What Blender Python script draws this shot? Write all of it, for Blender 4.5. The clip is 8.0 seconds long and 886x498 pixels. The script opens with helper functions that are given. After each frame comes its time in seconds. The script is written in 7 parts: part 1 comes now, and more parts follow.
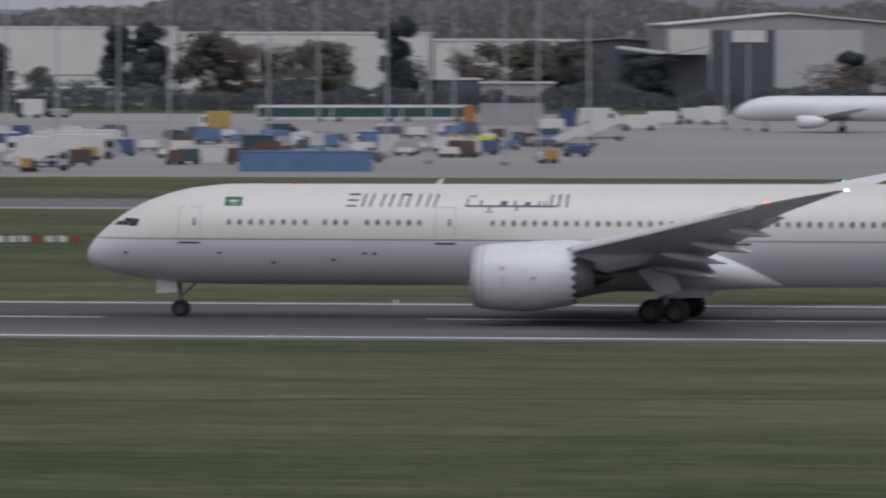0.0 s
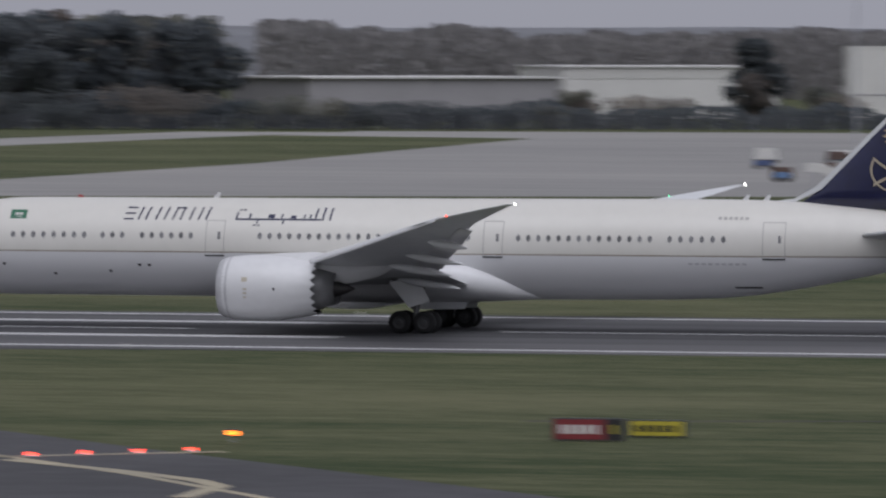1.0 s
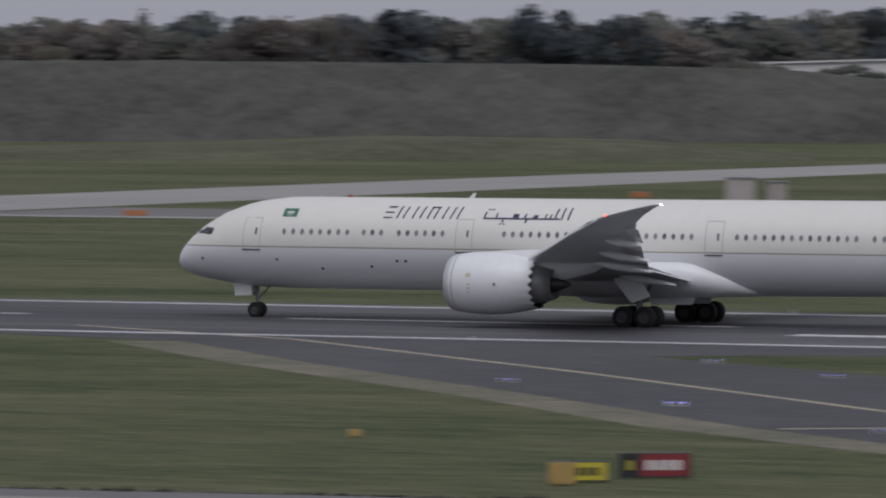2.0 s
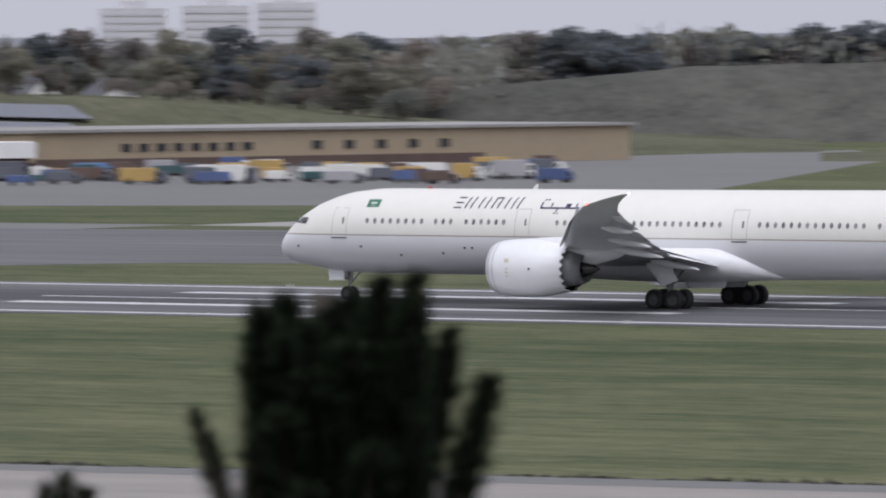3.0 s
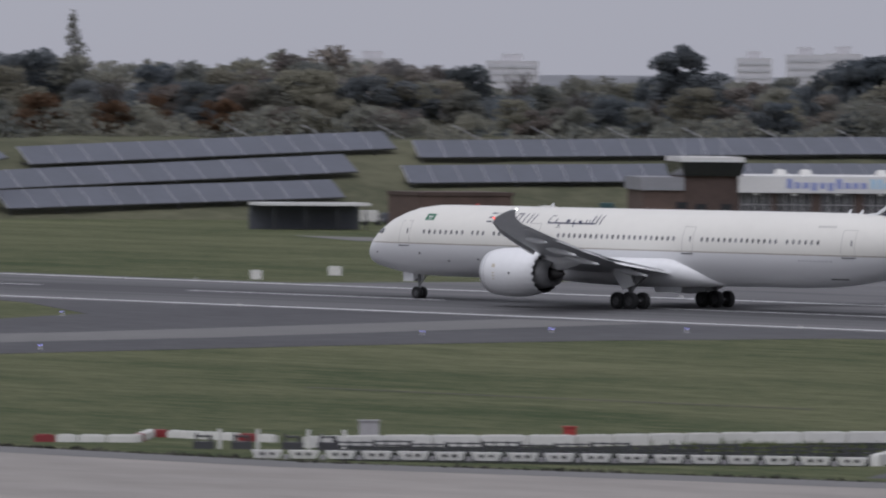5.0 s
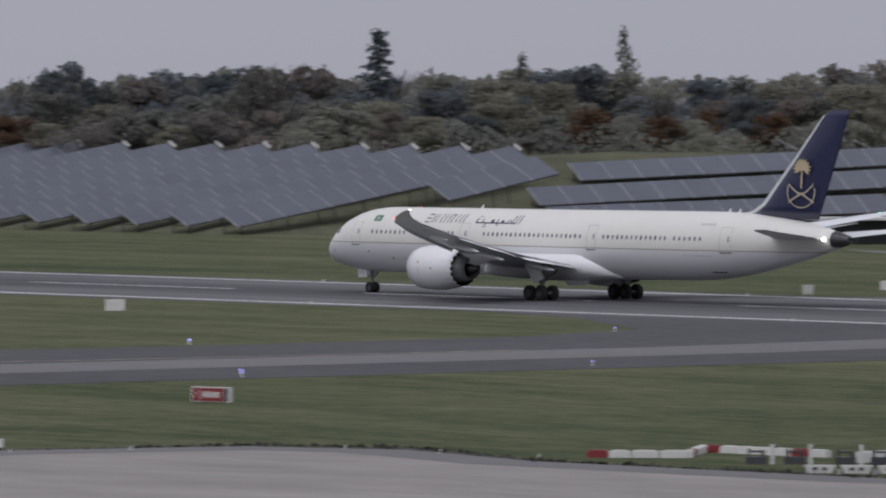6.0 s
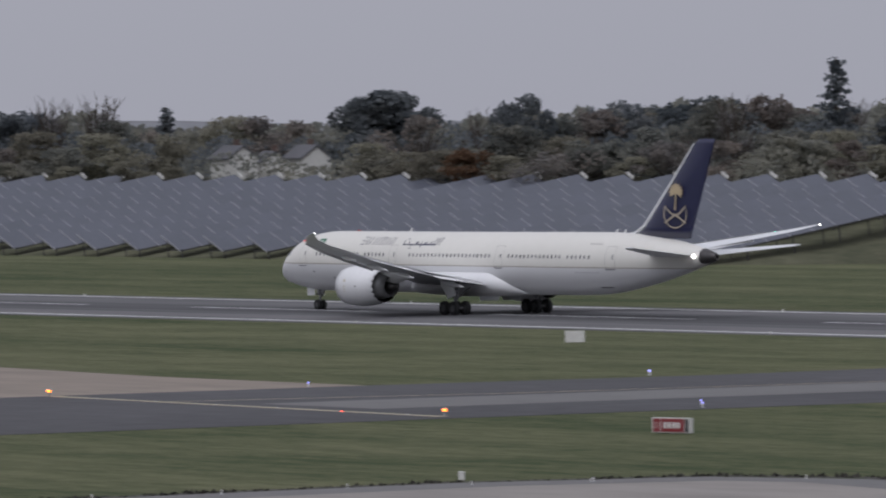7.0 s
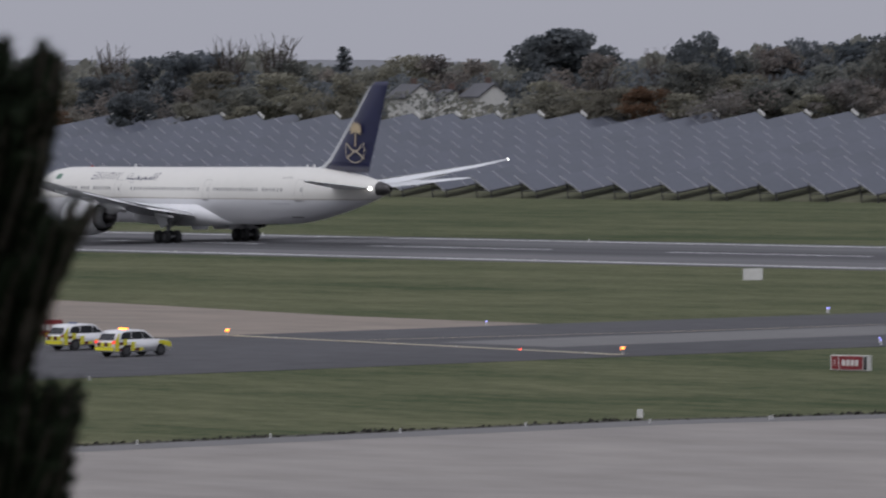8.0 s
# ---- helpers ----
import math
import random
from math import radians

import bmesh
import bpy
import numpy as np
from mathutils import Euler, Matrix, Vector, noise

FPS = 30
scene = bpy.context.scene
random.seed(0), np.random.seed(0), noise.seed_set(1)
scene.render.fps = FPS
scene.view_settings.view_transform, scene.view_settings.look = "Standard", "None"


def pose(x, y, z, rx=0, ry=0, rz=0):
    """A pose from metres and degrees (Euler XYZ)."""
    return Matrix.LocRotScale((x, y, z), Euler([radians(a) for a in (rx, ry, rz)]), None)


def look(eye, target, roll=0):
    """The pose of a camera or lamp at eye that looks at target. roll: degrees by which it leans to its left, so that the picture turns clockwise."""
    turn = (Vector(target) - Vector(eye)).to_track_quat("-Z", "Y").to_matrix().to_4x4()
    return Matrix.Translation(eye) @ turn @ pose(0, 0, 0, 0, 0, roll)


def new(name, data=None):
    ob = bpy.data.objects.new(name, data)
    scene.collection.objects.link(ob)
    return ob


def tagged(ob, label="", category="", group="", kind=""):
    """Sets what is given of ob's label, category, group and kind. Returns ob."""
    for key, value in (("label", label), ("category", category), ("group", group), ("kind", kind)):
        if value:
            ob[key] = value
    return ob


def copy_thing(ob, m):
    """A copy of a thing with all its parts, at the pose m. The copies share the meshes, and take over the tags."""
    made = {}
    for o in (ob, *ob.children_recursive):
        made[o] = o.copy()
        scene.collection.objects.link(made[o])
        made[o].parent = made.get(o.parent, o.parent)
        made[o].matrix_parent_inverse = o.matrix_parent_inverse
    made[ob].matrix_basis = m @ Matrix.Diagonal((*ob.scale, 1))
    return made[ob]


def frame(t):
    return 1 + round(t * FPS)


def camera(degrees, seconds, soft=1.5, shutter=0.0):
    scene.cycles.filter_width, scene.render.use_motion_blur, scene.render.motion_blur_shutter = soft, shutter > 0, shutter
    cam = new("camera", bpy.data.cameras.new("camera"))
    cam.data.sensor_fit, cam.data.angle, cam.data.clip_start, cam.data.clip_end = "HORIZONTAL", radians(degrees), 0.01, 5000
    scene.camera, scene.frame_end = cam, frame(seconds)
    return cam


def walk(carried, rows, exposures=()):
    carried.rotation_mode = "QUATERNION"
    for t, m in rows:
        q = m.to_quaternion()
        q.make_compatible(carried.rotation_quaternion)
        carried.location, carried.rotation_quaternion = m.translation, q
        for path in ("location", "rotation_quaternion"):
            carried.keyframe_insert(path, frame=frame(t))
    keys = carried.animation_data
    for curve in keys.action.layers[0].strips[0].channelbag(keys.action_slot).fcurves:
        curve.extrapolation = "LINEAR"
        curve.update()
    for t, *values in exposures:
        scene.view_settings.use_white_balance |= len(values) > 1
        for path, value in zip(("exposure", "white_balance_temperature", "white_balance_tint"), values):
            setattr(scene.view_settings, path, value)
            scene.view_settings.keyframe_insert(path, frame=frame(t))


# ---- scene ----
# ---------------------------------------------------------------- camera
EYE = Vector((0, 0, 16.96))
cam = camera(6.963, 8.0, soft=2.0, shutter=0.3)
cam.data.dof.use_dof, cam.data.dof.focus_distance, cam.data.dof.aperture_fstop = True, 460, 6.9


def aim(yaw, pitch, roll):
    """yaw: degrees to the left of +y."""
    a, e = radians(yaw), radians(pitch)
    return look(EYE, EYE + Vector((-math.sin(a) * math.cos(e), math.cos(a) * math.cos(e), math.sin(e))) * 100, roll)


walk(cam, [(t, aim(a, e, r)) for t, a, e, r in (
    (0, 7.3667, -1.7463, 0.066),
    (0.2, 8.5470, -1.7247, -0.021),
    (0.5, 10.4225, -1.7522, 0.192),
    (1, 14.5471, -1.5964, 0.074),
    (1.2, 16.7654, -1.4838, -0.075),
    (1.5, 20.3932, -1.6002, -0.433),
    (1.7, 22.1929, -1.6125, -0.119),
    (2, 24.9275, -1.5321, 0.109),
    (2.2, 26.5957, -1.5230, 0.139),
    (3.5, 36.7208, -1.4476, -0.153),
    (4, 40.1351, -1.3917, 0.431),
    (4.5, 43.0410, -1.4191, 0.610),
    (4.7, 44.0325, -1.3389, 0.605),
    (5.8, 48.9412, -1.1179, 0.203),
    (6, 49.7716, -1.1301, 0.148),
    (6.5, 51.3981, -1.0722, 0.079),
    (7, 53.3815, -0.8784, -0.474),
    (7.5, 54.0260, -1.0503, -0.407),
    (8, 54.7855, -1.3495, -0.672),
)], exposures=((0, 0.0, 6250, 12), (2.2, -0.02, 6250, 12), (3.3, 0.9, 6250, 12), (3.6, 0.78, 6250, 12), (4.1, 0.46, 6250, 12), (4.7, 0.3, 6250, 12), (5.8, 0.18, 6250, 12), (8, 0.16, 6250, 12)))

# ---------------------------------------------------------------- sky and sun
SUN_EL, SUN_AZ = 58, 200
world = bpy.data.worlds.new("overcast_sky")
scene.world = world
world.use_nodes = True
wt = world.node_tree
sky = wt.nodes.new("ShaderNodeTexSky")
sky.sky_type = "NISHITA"
sky.sun_disc = False
sky.sun_elevation, sky.sun_rotation = radians(SUN_EL), radians(SUN_AZ)
sky.air_density, sky.dust_density, sky.ozone_density = 1.0, 4.0, 1.0
pale = wt.nodes.new("ShaderNodeHueSaturation")
pale.inputs["Saturation"].default_value = 0.10
cloud = wt.nodes.new("ShaderNodeMixRGB")
cloud.inputs[0].default_value = 0.75
cloud.inputs[2].default_value = (4.10, 4.12, 4.60, 1)
wt.links.new(sky.outputs[0], pale.inputs["Color"])
wt.links.new(pale.outputs[0], cloud.inputs[1])
wt.links.new(cloud.outputs[0], wt.nodes["Background"].inputs[0])
wt.nodes["Background"].inputs[1].default_value = 0.10
sun = new("sun", bpy.data.lights.new("sun", "SUN"))
sun.data.energy, sun.data.angle, sun.data.color = 1.35, radians(70), (0.96, 0.955, 1.0)
sun.matrix_world = look((60, -80, 160), (0, 0, 0))


# ---------------------------------------------------------------- materials
def mat(name, col, rough=0.6, metal=0.0, vary=0.12, scales=(0.15, 2.5), bump=0.0, stretch=(1, 1, 1), second=None, world_space=True,
        island=0.0, rand=0.0, spec=0.5, coat=0.0):
    m = bpy.data.materials.new(name)
    m.use_nodes = True
    n, l = m.node_tree.nodes, m.node_tree.links
    b = n["Principled BSDF"]
    b.inputs["Roughness"].default_value = rough
    b.inputs["Metallic"].default_value = metal
    b.inputs["Specular IOR Level"].default_value = spec
    b.inputs["Coat Weight"].default_value = coat
    c2 = second or tuple(c * (1 - 2.2 * vary) for c in col)
    if world_space:
        src = n.new("ShaderNodeNewGeometry").outputs["Position"]
    else:
        src = n.new("ShaderNodeTexCoord").outputs["Object"]
    mp = n.new("ShaderNodeMapping")
    mp.inputs["Scale"].default_value = stretch
    l.new(src, mp.inputs["Vector"])
    facs = []
    for s in scales:
        t = n.new("ShaderNodeTexNoise")
        t.inputs["Scale"].default_value = s
        t.inputs["Detail"].default_value = 5
        t.inputs["Roughness"].default_value = 0.6
        l.new(mp.outputs[0], t.inputs["Vector"])
        facs.append(t.outputs[0])
    fac = facs[0]
    for f in facs[1:]:
        a = n.new("ShaderNodeMath")
        a.operation = "ADD"
        l.new(fac, a.inputs[0])
        l.new(f, a.inputs[1])
        fac = a.outputs[0]
    k = len(scales)
    ramp = n.new("ShaderNodeMapRange")
    half = 0.165 / math.sqrt(k)
    ramp.inputs["From Min"].default_value, ramp.inputs["From Max"].default_value = (0.5 - half) * k, (0.5 + half) * k
    l.new(fac, ramp.inputs["Value"])
    mix = n.new("ShaderNodeMixRGB")
    mix.inputs[1].default_value, mix.inputs[2].default_value = (*c2, 1), (*col, 1)
    l.new(ramp.outputs[0], mix.inputs[0])
    out = mix.outputs[0]
    for amount, sock in ((island, "island"), (rand, "rand")):
        if not amount:
            continue
        r = n.new("ShaderNodeNewGeometry").outputs["Random Per Island"] if sock == "island" else n.new("ShaderNodeObjectInfo").outputs["Random"]
        v = n.new("ShaderNodeMapRange")
        v.inputs["To Min"].default_value, v.inputs["To Max"].default_value = 1 - amount, 1 + amount
        l.new(r, v.inputs["Value"])
        hs = n.new("ShaderNodeHueSaturation")
        l.new(v.outputs[0], hs.inputs["Value"])
        if sock == "rand":
            h = n.new("ShaderNodeMapRange")
            h.inputs["To Min"].default_value, h.inputs["To Max"].default_value = 0.5 - 0.05 * amount, 0.5 + 0.05 * amount
            l.new(r, h.inputs["Value"])
            l.new(h.outputs[0], hs.inputs["Hue"])
        l.new(out, hs.inputs["Color"])
        out = hs.outputs[0]
    l.new(out, b.inputs["Base Color"])
    if bump:
        bp = n.new("ShaderNodeBump")
        bp.inputs["Strength"].default_value = bump
        bp.inputs["Distance"].default_value = 0.2
        l.new(fac, bp.inputs["Height"])
        l.new(bp.outputs[0], b.inputs["Normal"])
    return m


def glow(name, col, strength):
    m = bpy.data.materials.new(name)
    m.use_nodes = True
    b = m.node_tree.nodes["Principled BSDF"]
    b.inputs["Base Color"].default_value = (*col, 1)
    b.inputs["Emission Color"].default_value = (*col, 1)
    b.inputs["Emission Strength"].default_value = strength
    return m


GRASS = mat("grass", (0.126, 0.126, 0.070), 0.95, vary=0.22, scales=(0.02, 0.09, 0.5, 1.9), stretch=(0.30, 1, 1), second=(0.036, 0.052, 0.022), bump=0.5, spec=0.1)
BANK = mat("bank_grass", (0.112, 0.110, 0.072), 0.95, scales=(0.03, 0.3), second=(0.060, 0.064, 0.040), bump=0.4, spec=0.1)
SOIL = mat("rough_bank", (0.090, 0.090, 0.078), 0.97, scales=(0.03, 0.15, 0.5), second=(0.048, 0.048, 0.042), bump=0.8, spec=0.1)
ASPHALT = mat("runway_asphalt", (0.150, 0.147, 0.150), 0.85, scales=(0.02, 0.15), stretch=(0.12, 1, 1), second=(0.062, 0.062, 0.066), spec=0.3)
DARKTAR = mat("taxiway_asphalt", (0.078, 0.076, 0.082), 0.85, scales=(0.03, 0.4), second=(0.048, 0.048, 0.052), spec=0.3)
GREYTAR = mat("worn_asphalt", (0.150, 0.147, 0.145), 0.85, scales=(0.03, 0.4), second=(0.125, 0.124, 0.122), spec=0.3)
CONCRETE = mat("apron_concrete", (0.285, 0.262, 0.240), 0.85, scales=(0.02, 0.2), second=(0.200, 0.185, 0.172), stretch=(0.5, 1, 1), spec=0.3)
FARCON = mat("far_concrete", (0.29, 0.28, 0.268), 0.85, scales=(0.01, 0.1), second=(0.22, 0.217, 0.21), stretch=(0.3, 1, 1), spec=0.3)
BEIGEPAD = mat("old_pavement", (0.27, 0.225, 0.19), 0.9, scales=(0.03, 0.3), second=(0.19, 0.165, 0.14), stretch=(0.4, 1, 1), spec=0.2)
WHITELINE = mat("white_marking", (0.62, 0.62, 0.62), 0.7, scales=(0.05, 0.6), second=(0.42, 0.42, 0.42))
YELLOWLINE = mat("yellow_marking", (0.42, 0.36, 0.24), 0.7, scales=(0.1, 1.0), second=(0.27, 0.25, 0.19))
DARKVERGE = mat("dark_verge", (0.045, 0.042, 0.034), 0.95)
SOILEDGE = mat("bare_soil_edge", (0.165, 0.145, 0.110), 0.95, scales=(0.06, 0.3, 1.0), second=(0.075, 0.08, 0.045))

WHITE = mat("white_paint", (0.70, 0.70, 0.705), 0.35, vary=0.025, scales=(0.2, 2), world_space=False, coat=0.2)
WINGGREY = mat("wing_grey_paint", (0.68, 0.69, 0.70), 0.4, vary=0.05, scales=(0.2, 2), world_space=False)
NAVY = mat("navy_paint", (0.012, 0.014, 0.058), 0.3, vary=0.1, scales=(0.3, 2), world_space=False, coat=0.3)
GOLD = mat("gold_paint", (0.48, 0.38, 0.24), 0.5, vary=0.06, world_space=False)
LINEGREY = mat("seam_grey", (0.42, 0.41, 0.39), 0.5, vary=0.05, world_space=False)
DARKGREY = mat("dark_grey", (0.05, 0.05, 0.055), 0.5, vary=0.1, world_space=False)
GLASS_DARK = mat("cabin_glass", (0.03, 0.032, 0.036), 0.12, vary=0.1, world_space=False)
WINDOW = mat("cabin_window", (0.21, 0.21, 0.215), 0.15, vary=0.15, world_space=False, rand=0.35)
RUBBER = mat("tyre_rubber", (0.018, 0.018, 0.019), 0.85, vary=0.15, world_space=False)
STEEL = mat("dull_metal", (0.58, 0.58, 0.59), 0.38, 0.35, vary=0.08, world_space=False)
HOTMETAL = mat("exhaust_metal", (0.10, 0.095, 0.095), 0.4, 0.8, vary=0.2, world_space=False)
GREENFLAG = mat("flag_green", (0.02, 0.14, 0.075), 0.45, vary=0.05, world_space=False)
RIMDARK = mat("dark_wheel_rim", (0.055, 0.055, 0.058), 0.55, vary=0.15, world_space=False)
HUBGREY = mat("wheel_hub_grey", (0.20, 0.20, 0.205), 0.45, vary=0.1, world_space=False)

BARK = mat("bark", (0.075, 0.062, 0.05), 0.95, vary=0.2, scales=(0.5, 4), world_space=False)
# Olive, brown and dark leaves are lightened and greyed to carry distance haze.
LEAF_OLIVE = mat("hazed_olive_leaves", (0.262, 0.252, 0.208), 0.9, scales=(0.035, 0.3), second=(0.145, 0.156, 0.150), island=0.16, rand=0.22, spec=0.15)
LEAF_BROWN = mat("hazed_autumn_leaves", (0.272, 0.232, 0.200), 0.9, scales=(0.035, 0.3), second=(0.156, 0.152, 0.150), island=0.16, rand=0.25, spec=0.15)
LEAF_DARK = mat("hazed_dark_leaves", (0.165, 0.175, 0.178), 0.9, scales=(0.035, 0.3), second=(0.096, 0.112, 0.126), island=0.16, rand=0.22, spec=0.15)
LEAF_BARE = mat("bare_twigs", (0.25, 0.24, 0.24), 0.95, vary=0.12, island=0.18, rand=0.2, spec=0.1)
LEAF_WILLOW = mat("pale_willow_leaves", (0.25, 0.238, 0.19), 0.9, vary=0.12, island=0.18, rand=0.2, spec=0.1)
LEAF_RUST = mat("rust_leaves", (0.17, 0.105, 0.068), 0.9, vary=0.12, island=0.4, spec=0.1)
NEEDLE = mat("pine_needles", (0.012, 0.018, 0.009), 0.9, vary=0.2, island=0.5, spec=0.1)



def translucent(m, amount):
    """Lets part of the light through thin leaves."""
    n, l = m.node_tree.nodes, m.node_tree.links
    b, out = n["Principled BSDF"], n["Material Output"]
    t = n.new("ShaderNodeBsdfTranslucent")
    l.new(b.inputs["Base Color"].links[0].from_socket, t.inputs["Color"])
    mx = n.new("ShaderNodeMixShader")
    mx.inputs[0].default_value = amount
    l.new(b.outputs[0], mx.inputs[1])
    l.new(t.outputs[0], mx.inputs[2])
    l.new(mx.outputs[0], out.inputs["Surface"])


for leaf_ in (LEAF_OLIVE, LEAF_BROWN, LEAF_DARK, LEAF_BARE, LEAF_WILLOW, LEAF_RUST):
    translucent(leaf_, 0.5)
PVGLASS = mat("solar_glass", (0.092, 0.100, 0.124), 0.30, vary=0.08, scales=(0.2, 1.5), rand=0.05)
PVSUPPORT_SHADE = mat("solar_support_and_shade", (0.045, 0.045, 0.05), 0.6)
ALU = mat("aluminium", (0.42, 0.42, 0.44), 0.5, 0.5)
BRICK = mat("brown_brick", (0.115, 0.078, 0.065), 0.9, vary=0.15, scales=(0.3, 3))
BRICK_DARK = mat("dark_brick", (0.085, 0.058, 0.05), 0.9, vary=0.15, scales=(0.3, 3))
BEIGECLAD = mat("beige_cladding", (0.34, 0.27, 0.185), 0.8, vary=0.06, scales=(0.1, 1.2))
GREENCLAD = mat("green_cladding", (0.055, 0.16, 0.145), 0.7, vary=0.08)
WHITECLAD = mat("white_cladding", (0.68, 0.67, 0.64), 0.7, vary=0.05)
GREYCLAD = mat("grey_cladding", (0.34, 0.33, 0.34), 0.7, vary=0.06)
DARKCLAD = mat("dark_cladding", (0.10, 0.105, 0.125), 0.7, vary=0.1)
ROOFWHITE = mat("pale_roof", (0.62, 0.61, 0.60), 0.6, vary=0.05)
ROOFGREY = mat("grey_roof", (0.25, 0.25, 0.27), 0.7, vary=0.08)
ROOFSLATE = mat("slate_roof", (0.095, 0.095, 0.105), 0.8, vary=0.12)
BANNERBLUE = mat("banner_blue", (0.22, 0.26, 0.52), 0.6, vary=0.05)
BANNERCYAN = mat("banner_cyan", (0.36, 0.56, 0.72), 0.6, vary=0.05)
RED = mat("red_paint", (0.36, 0.035, 0.03), 0.5, vary=0.1)
DEEPRED = mat("sign_red", (0.22, 0.025, 0.03), 0.5, vary=0.1)
SIGNYELLOW = mat("sign_yellow", (0.52, 0.44, 0.04), 0.5, vary=0.08)
BLACK = mat("sign_black", (0.02, 0.02, 0.02), 0.5, vary=0.1)
ORANGE = mat("orange_paint", (0.42, 0.17, 0.07), 0.5, vary=0.1)
YELLOW = mat("yellow_paint", (0.72, 0.66, 0.03), 0.45, vary=0.08)
OCHRE = mat("ochre_paint", (0.42, 0.28, 0.09), 0.5, vary=0.1)
BLUEBOX = mat("container_blue", (0.11, 0.20, 0.36), 0.55, vary=0.12, scales=(0.4, 3))
ROYAL = mat("royal_blue", (0.06, 0.09, 0.20), 0.5, vary=0.1)
TEAL = mat("dark_teal", (0.03, 0.075, 0.08), 0.5, vary=0.1)
OFFWHITE = mat("off_white", (0.62, 0.61, 0.58), 0.55, vary=0.06)
POLEGREY = mat("galvanised_steel", (0.38, 0.39, 0.41), 0.5, 0.0, vary=0.06, scales=(0.5, 4))
WATERDARK = mat("pond_liner", (0.022, 0.025, 0.02), 0.95, vary=0.2, spec=0.08)
REED = mat("reeds", (0.10, 0.12, 0.045), 0.9, vary=0.2, island=0.4)
# Hill colour has the blue-grey of distance haze painted into it.
FARHAZE = mat("hazed_far_hill", (0.185, 0.19, 0.205), 0.95, vary=0.12, scales=(0.005, 0.03))
# Tower glazing and walls are paled to nearly one grey, haze in the colour.
FARPANE = mat("hazed_tower_glazing", (0.465, 0.46, 0.485), 0.6, vary=0.06)
FARTOWER = mat("far_tower_block", (0.50, 0.49, 0.51), 0.8, vary=0.06)
G_RED = glow("red_lamp", (1.0, 0.06, 0.03), 5)
G_AMBER = glow("amber_lamp", (1.0, 0.24, 0.02), 4.5)
G_WHITE = glow("white_lamp", (1.0, 0.97, 0.9), 12)
G_BLUE = glow("blue_lamp", (0.35, 0.35, 1.0), 2)
G_TUBE = glow("shed_lamp", (1.0, 0.93, 0.82), 3)


# ---------------------------------------------------------------- helpers
def at(az, d):
    return -d * math.sin(radians(az)), d * math.cos(radians(az))


def part(name, bm, material, parent=None, label="", m=None, smooth=False):
    me = bpy.data.meshes.new(name)
    bmesh.ops.recalc_face_normals(bm, faces=bm.faces)
    bm.to_mesh(me)
    bm.free()
    for mm in material if isinstance(material, (list, tuple)) else (material,):
        me.materials.append(mm)
    if smooth:
        for p in me.polygons:
            p.use_smooth = True
    ob = new(name, me)
    if parent:
        ob.parent = parent
    if m is not None:
        ob.matrix_basis = m
    if label:
        ob["label"] = label
    return ob


def share(name, me, parent, m):
    ob = new(name, me)
    ob.parent = parent
    ob.matrix_basis = m
    return ob


def root(name, m, label, category, group=""):
    ob = tagged(new(name), label, category, group)
    ob.empty_display_size = 0.5
    ob.matrix_basis = m
    return ob


def box(bm, x0, x1, y0, y1, z0, z1, taper=0.0, mi=0, m=None, bevel=0.0):
    """A box; taper draws the top in."""
    tx, ty = (x1 - x0) * taper / 2, (y1 - y0) * taper / 2
    co = [(x0, y0, z0), (x1, y0, z0), (x1, y1, z0), (x0, y1, z0), (x0 + tx, y0 + ty, z1), (x1 - tx, y0 + ty, z1), (x1 - tx, y1 - ty, z1), (x0 + tx, y1 - ty, z1)]
    v = [bm.verts.new(m @ Vector(c) if m else c) for c in co]
    fs = [bm.faces.new([v[i] for i in q]) for q in ((3, 2, 1, 0), (4, 5, 6, 7), (0, 1, 5, 4), (1, 2, 6, 5), (2, 3, 7, 6), (3, 0, 4, 7))]
    for f in fs:
        f.material_index = mi
    if bevel:
        es = {e for f in fs for e in f.edges}
        bmesh.ops.bevel(bm, geom=list(es), offset=bevel, segments=2, affect="EDGES", profile=0.6)
    return v


def tube(bm, p, q, r0, r1=None, n=10, mi=0):
    p, q = Vector(p), Vector(q)
    r1 = r0 if r1 is None else r1
    w = (q - p).normalized()
    u = w.orthogonal().normalized()
    v = w.cross(u)
    rings = []
    for c, r in ((p, r0), (q, r1)):
        rings.append([bm.verts.new(c + (u * math.cos(2 * math.pi * i / n) + v * math.sin(2 * math.pi * i / n)) * r) for i in range(n)])
    for i in range(n):
        bm.faces.new((rings[0][i], rings[0][(i + 1) % n], rings[1][(i + 1) % n], rings[1][i])).material_index = mi
    bm.faces.new(rings[0][::-1]).material_index = mi
    bm.faces.new(rings[1]).material_index = mi


def lathe(bm, profile, axis_y=0.0, axis_z=0.0, n=36, mi=0, wobble=None, close=False):
    """Turn (x, r) rows about a line along x."""
    rings = []
    for k, (x, r) in enumerate(profile):
        ring = []
        for i in range(n):
            a = 2 * math.pi * i / n
            dx = wobble(k, i) if wobble else 0
            ring.append(bm.verts.new((x + dx, axis_y + r * math.cos(a), axis_z + r * math.sin(a))))
        rings.append(ring)
    for a, b in zip(rings, rings[1:]):
        for i in range(n):
            bm.faces.new((a[i], a[(i + 1) % n], b[(i + 1) % n], b[i])).material_index = mi
    if close:
        bm.faces.new(rings[0]).material_index = mi
        bm.faces.new(rings[-1][::-1]).material_index = mi


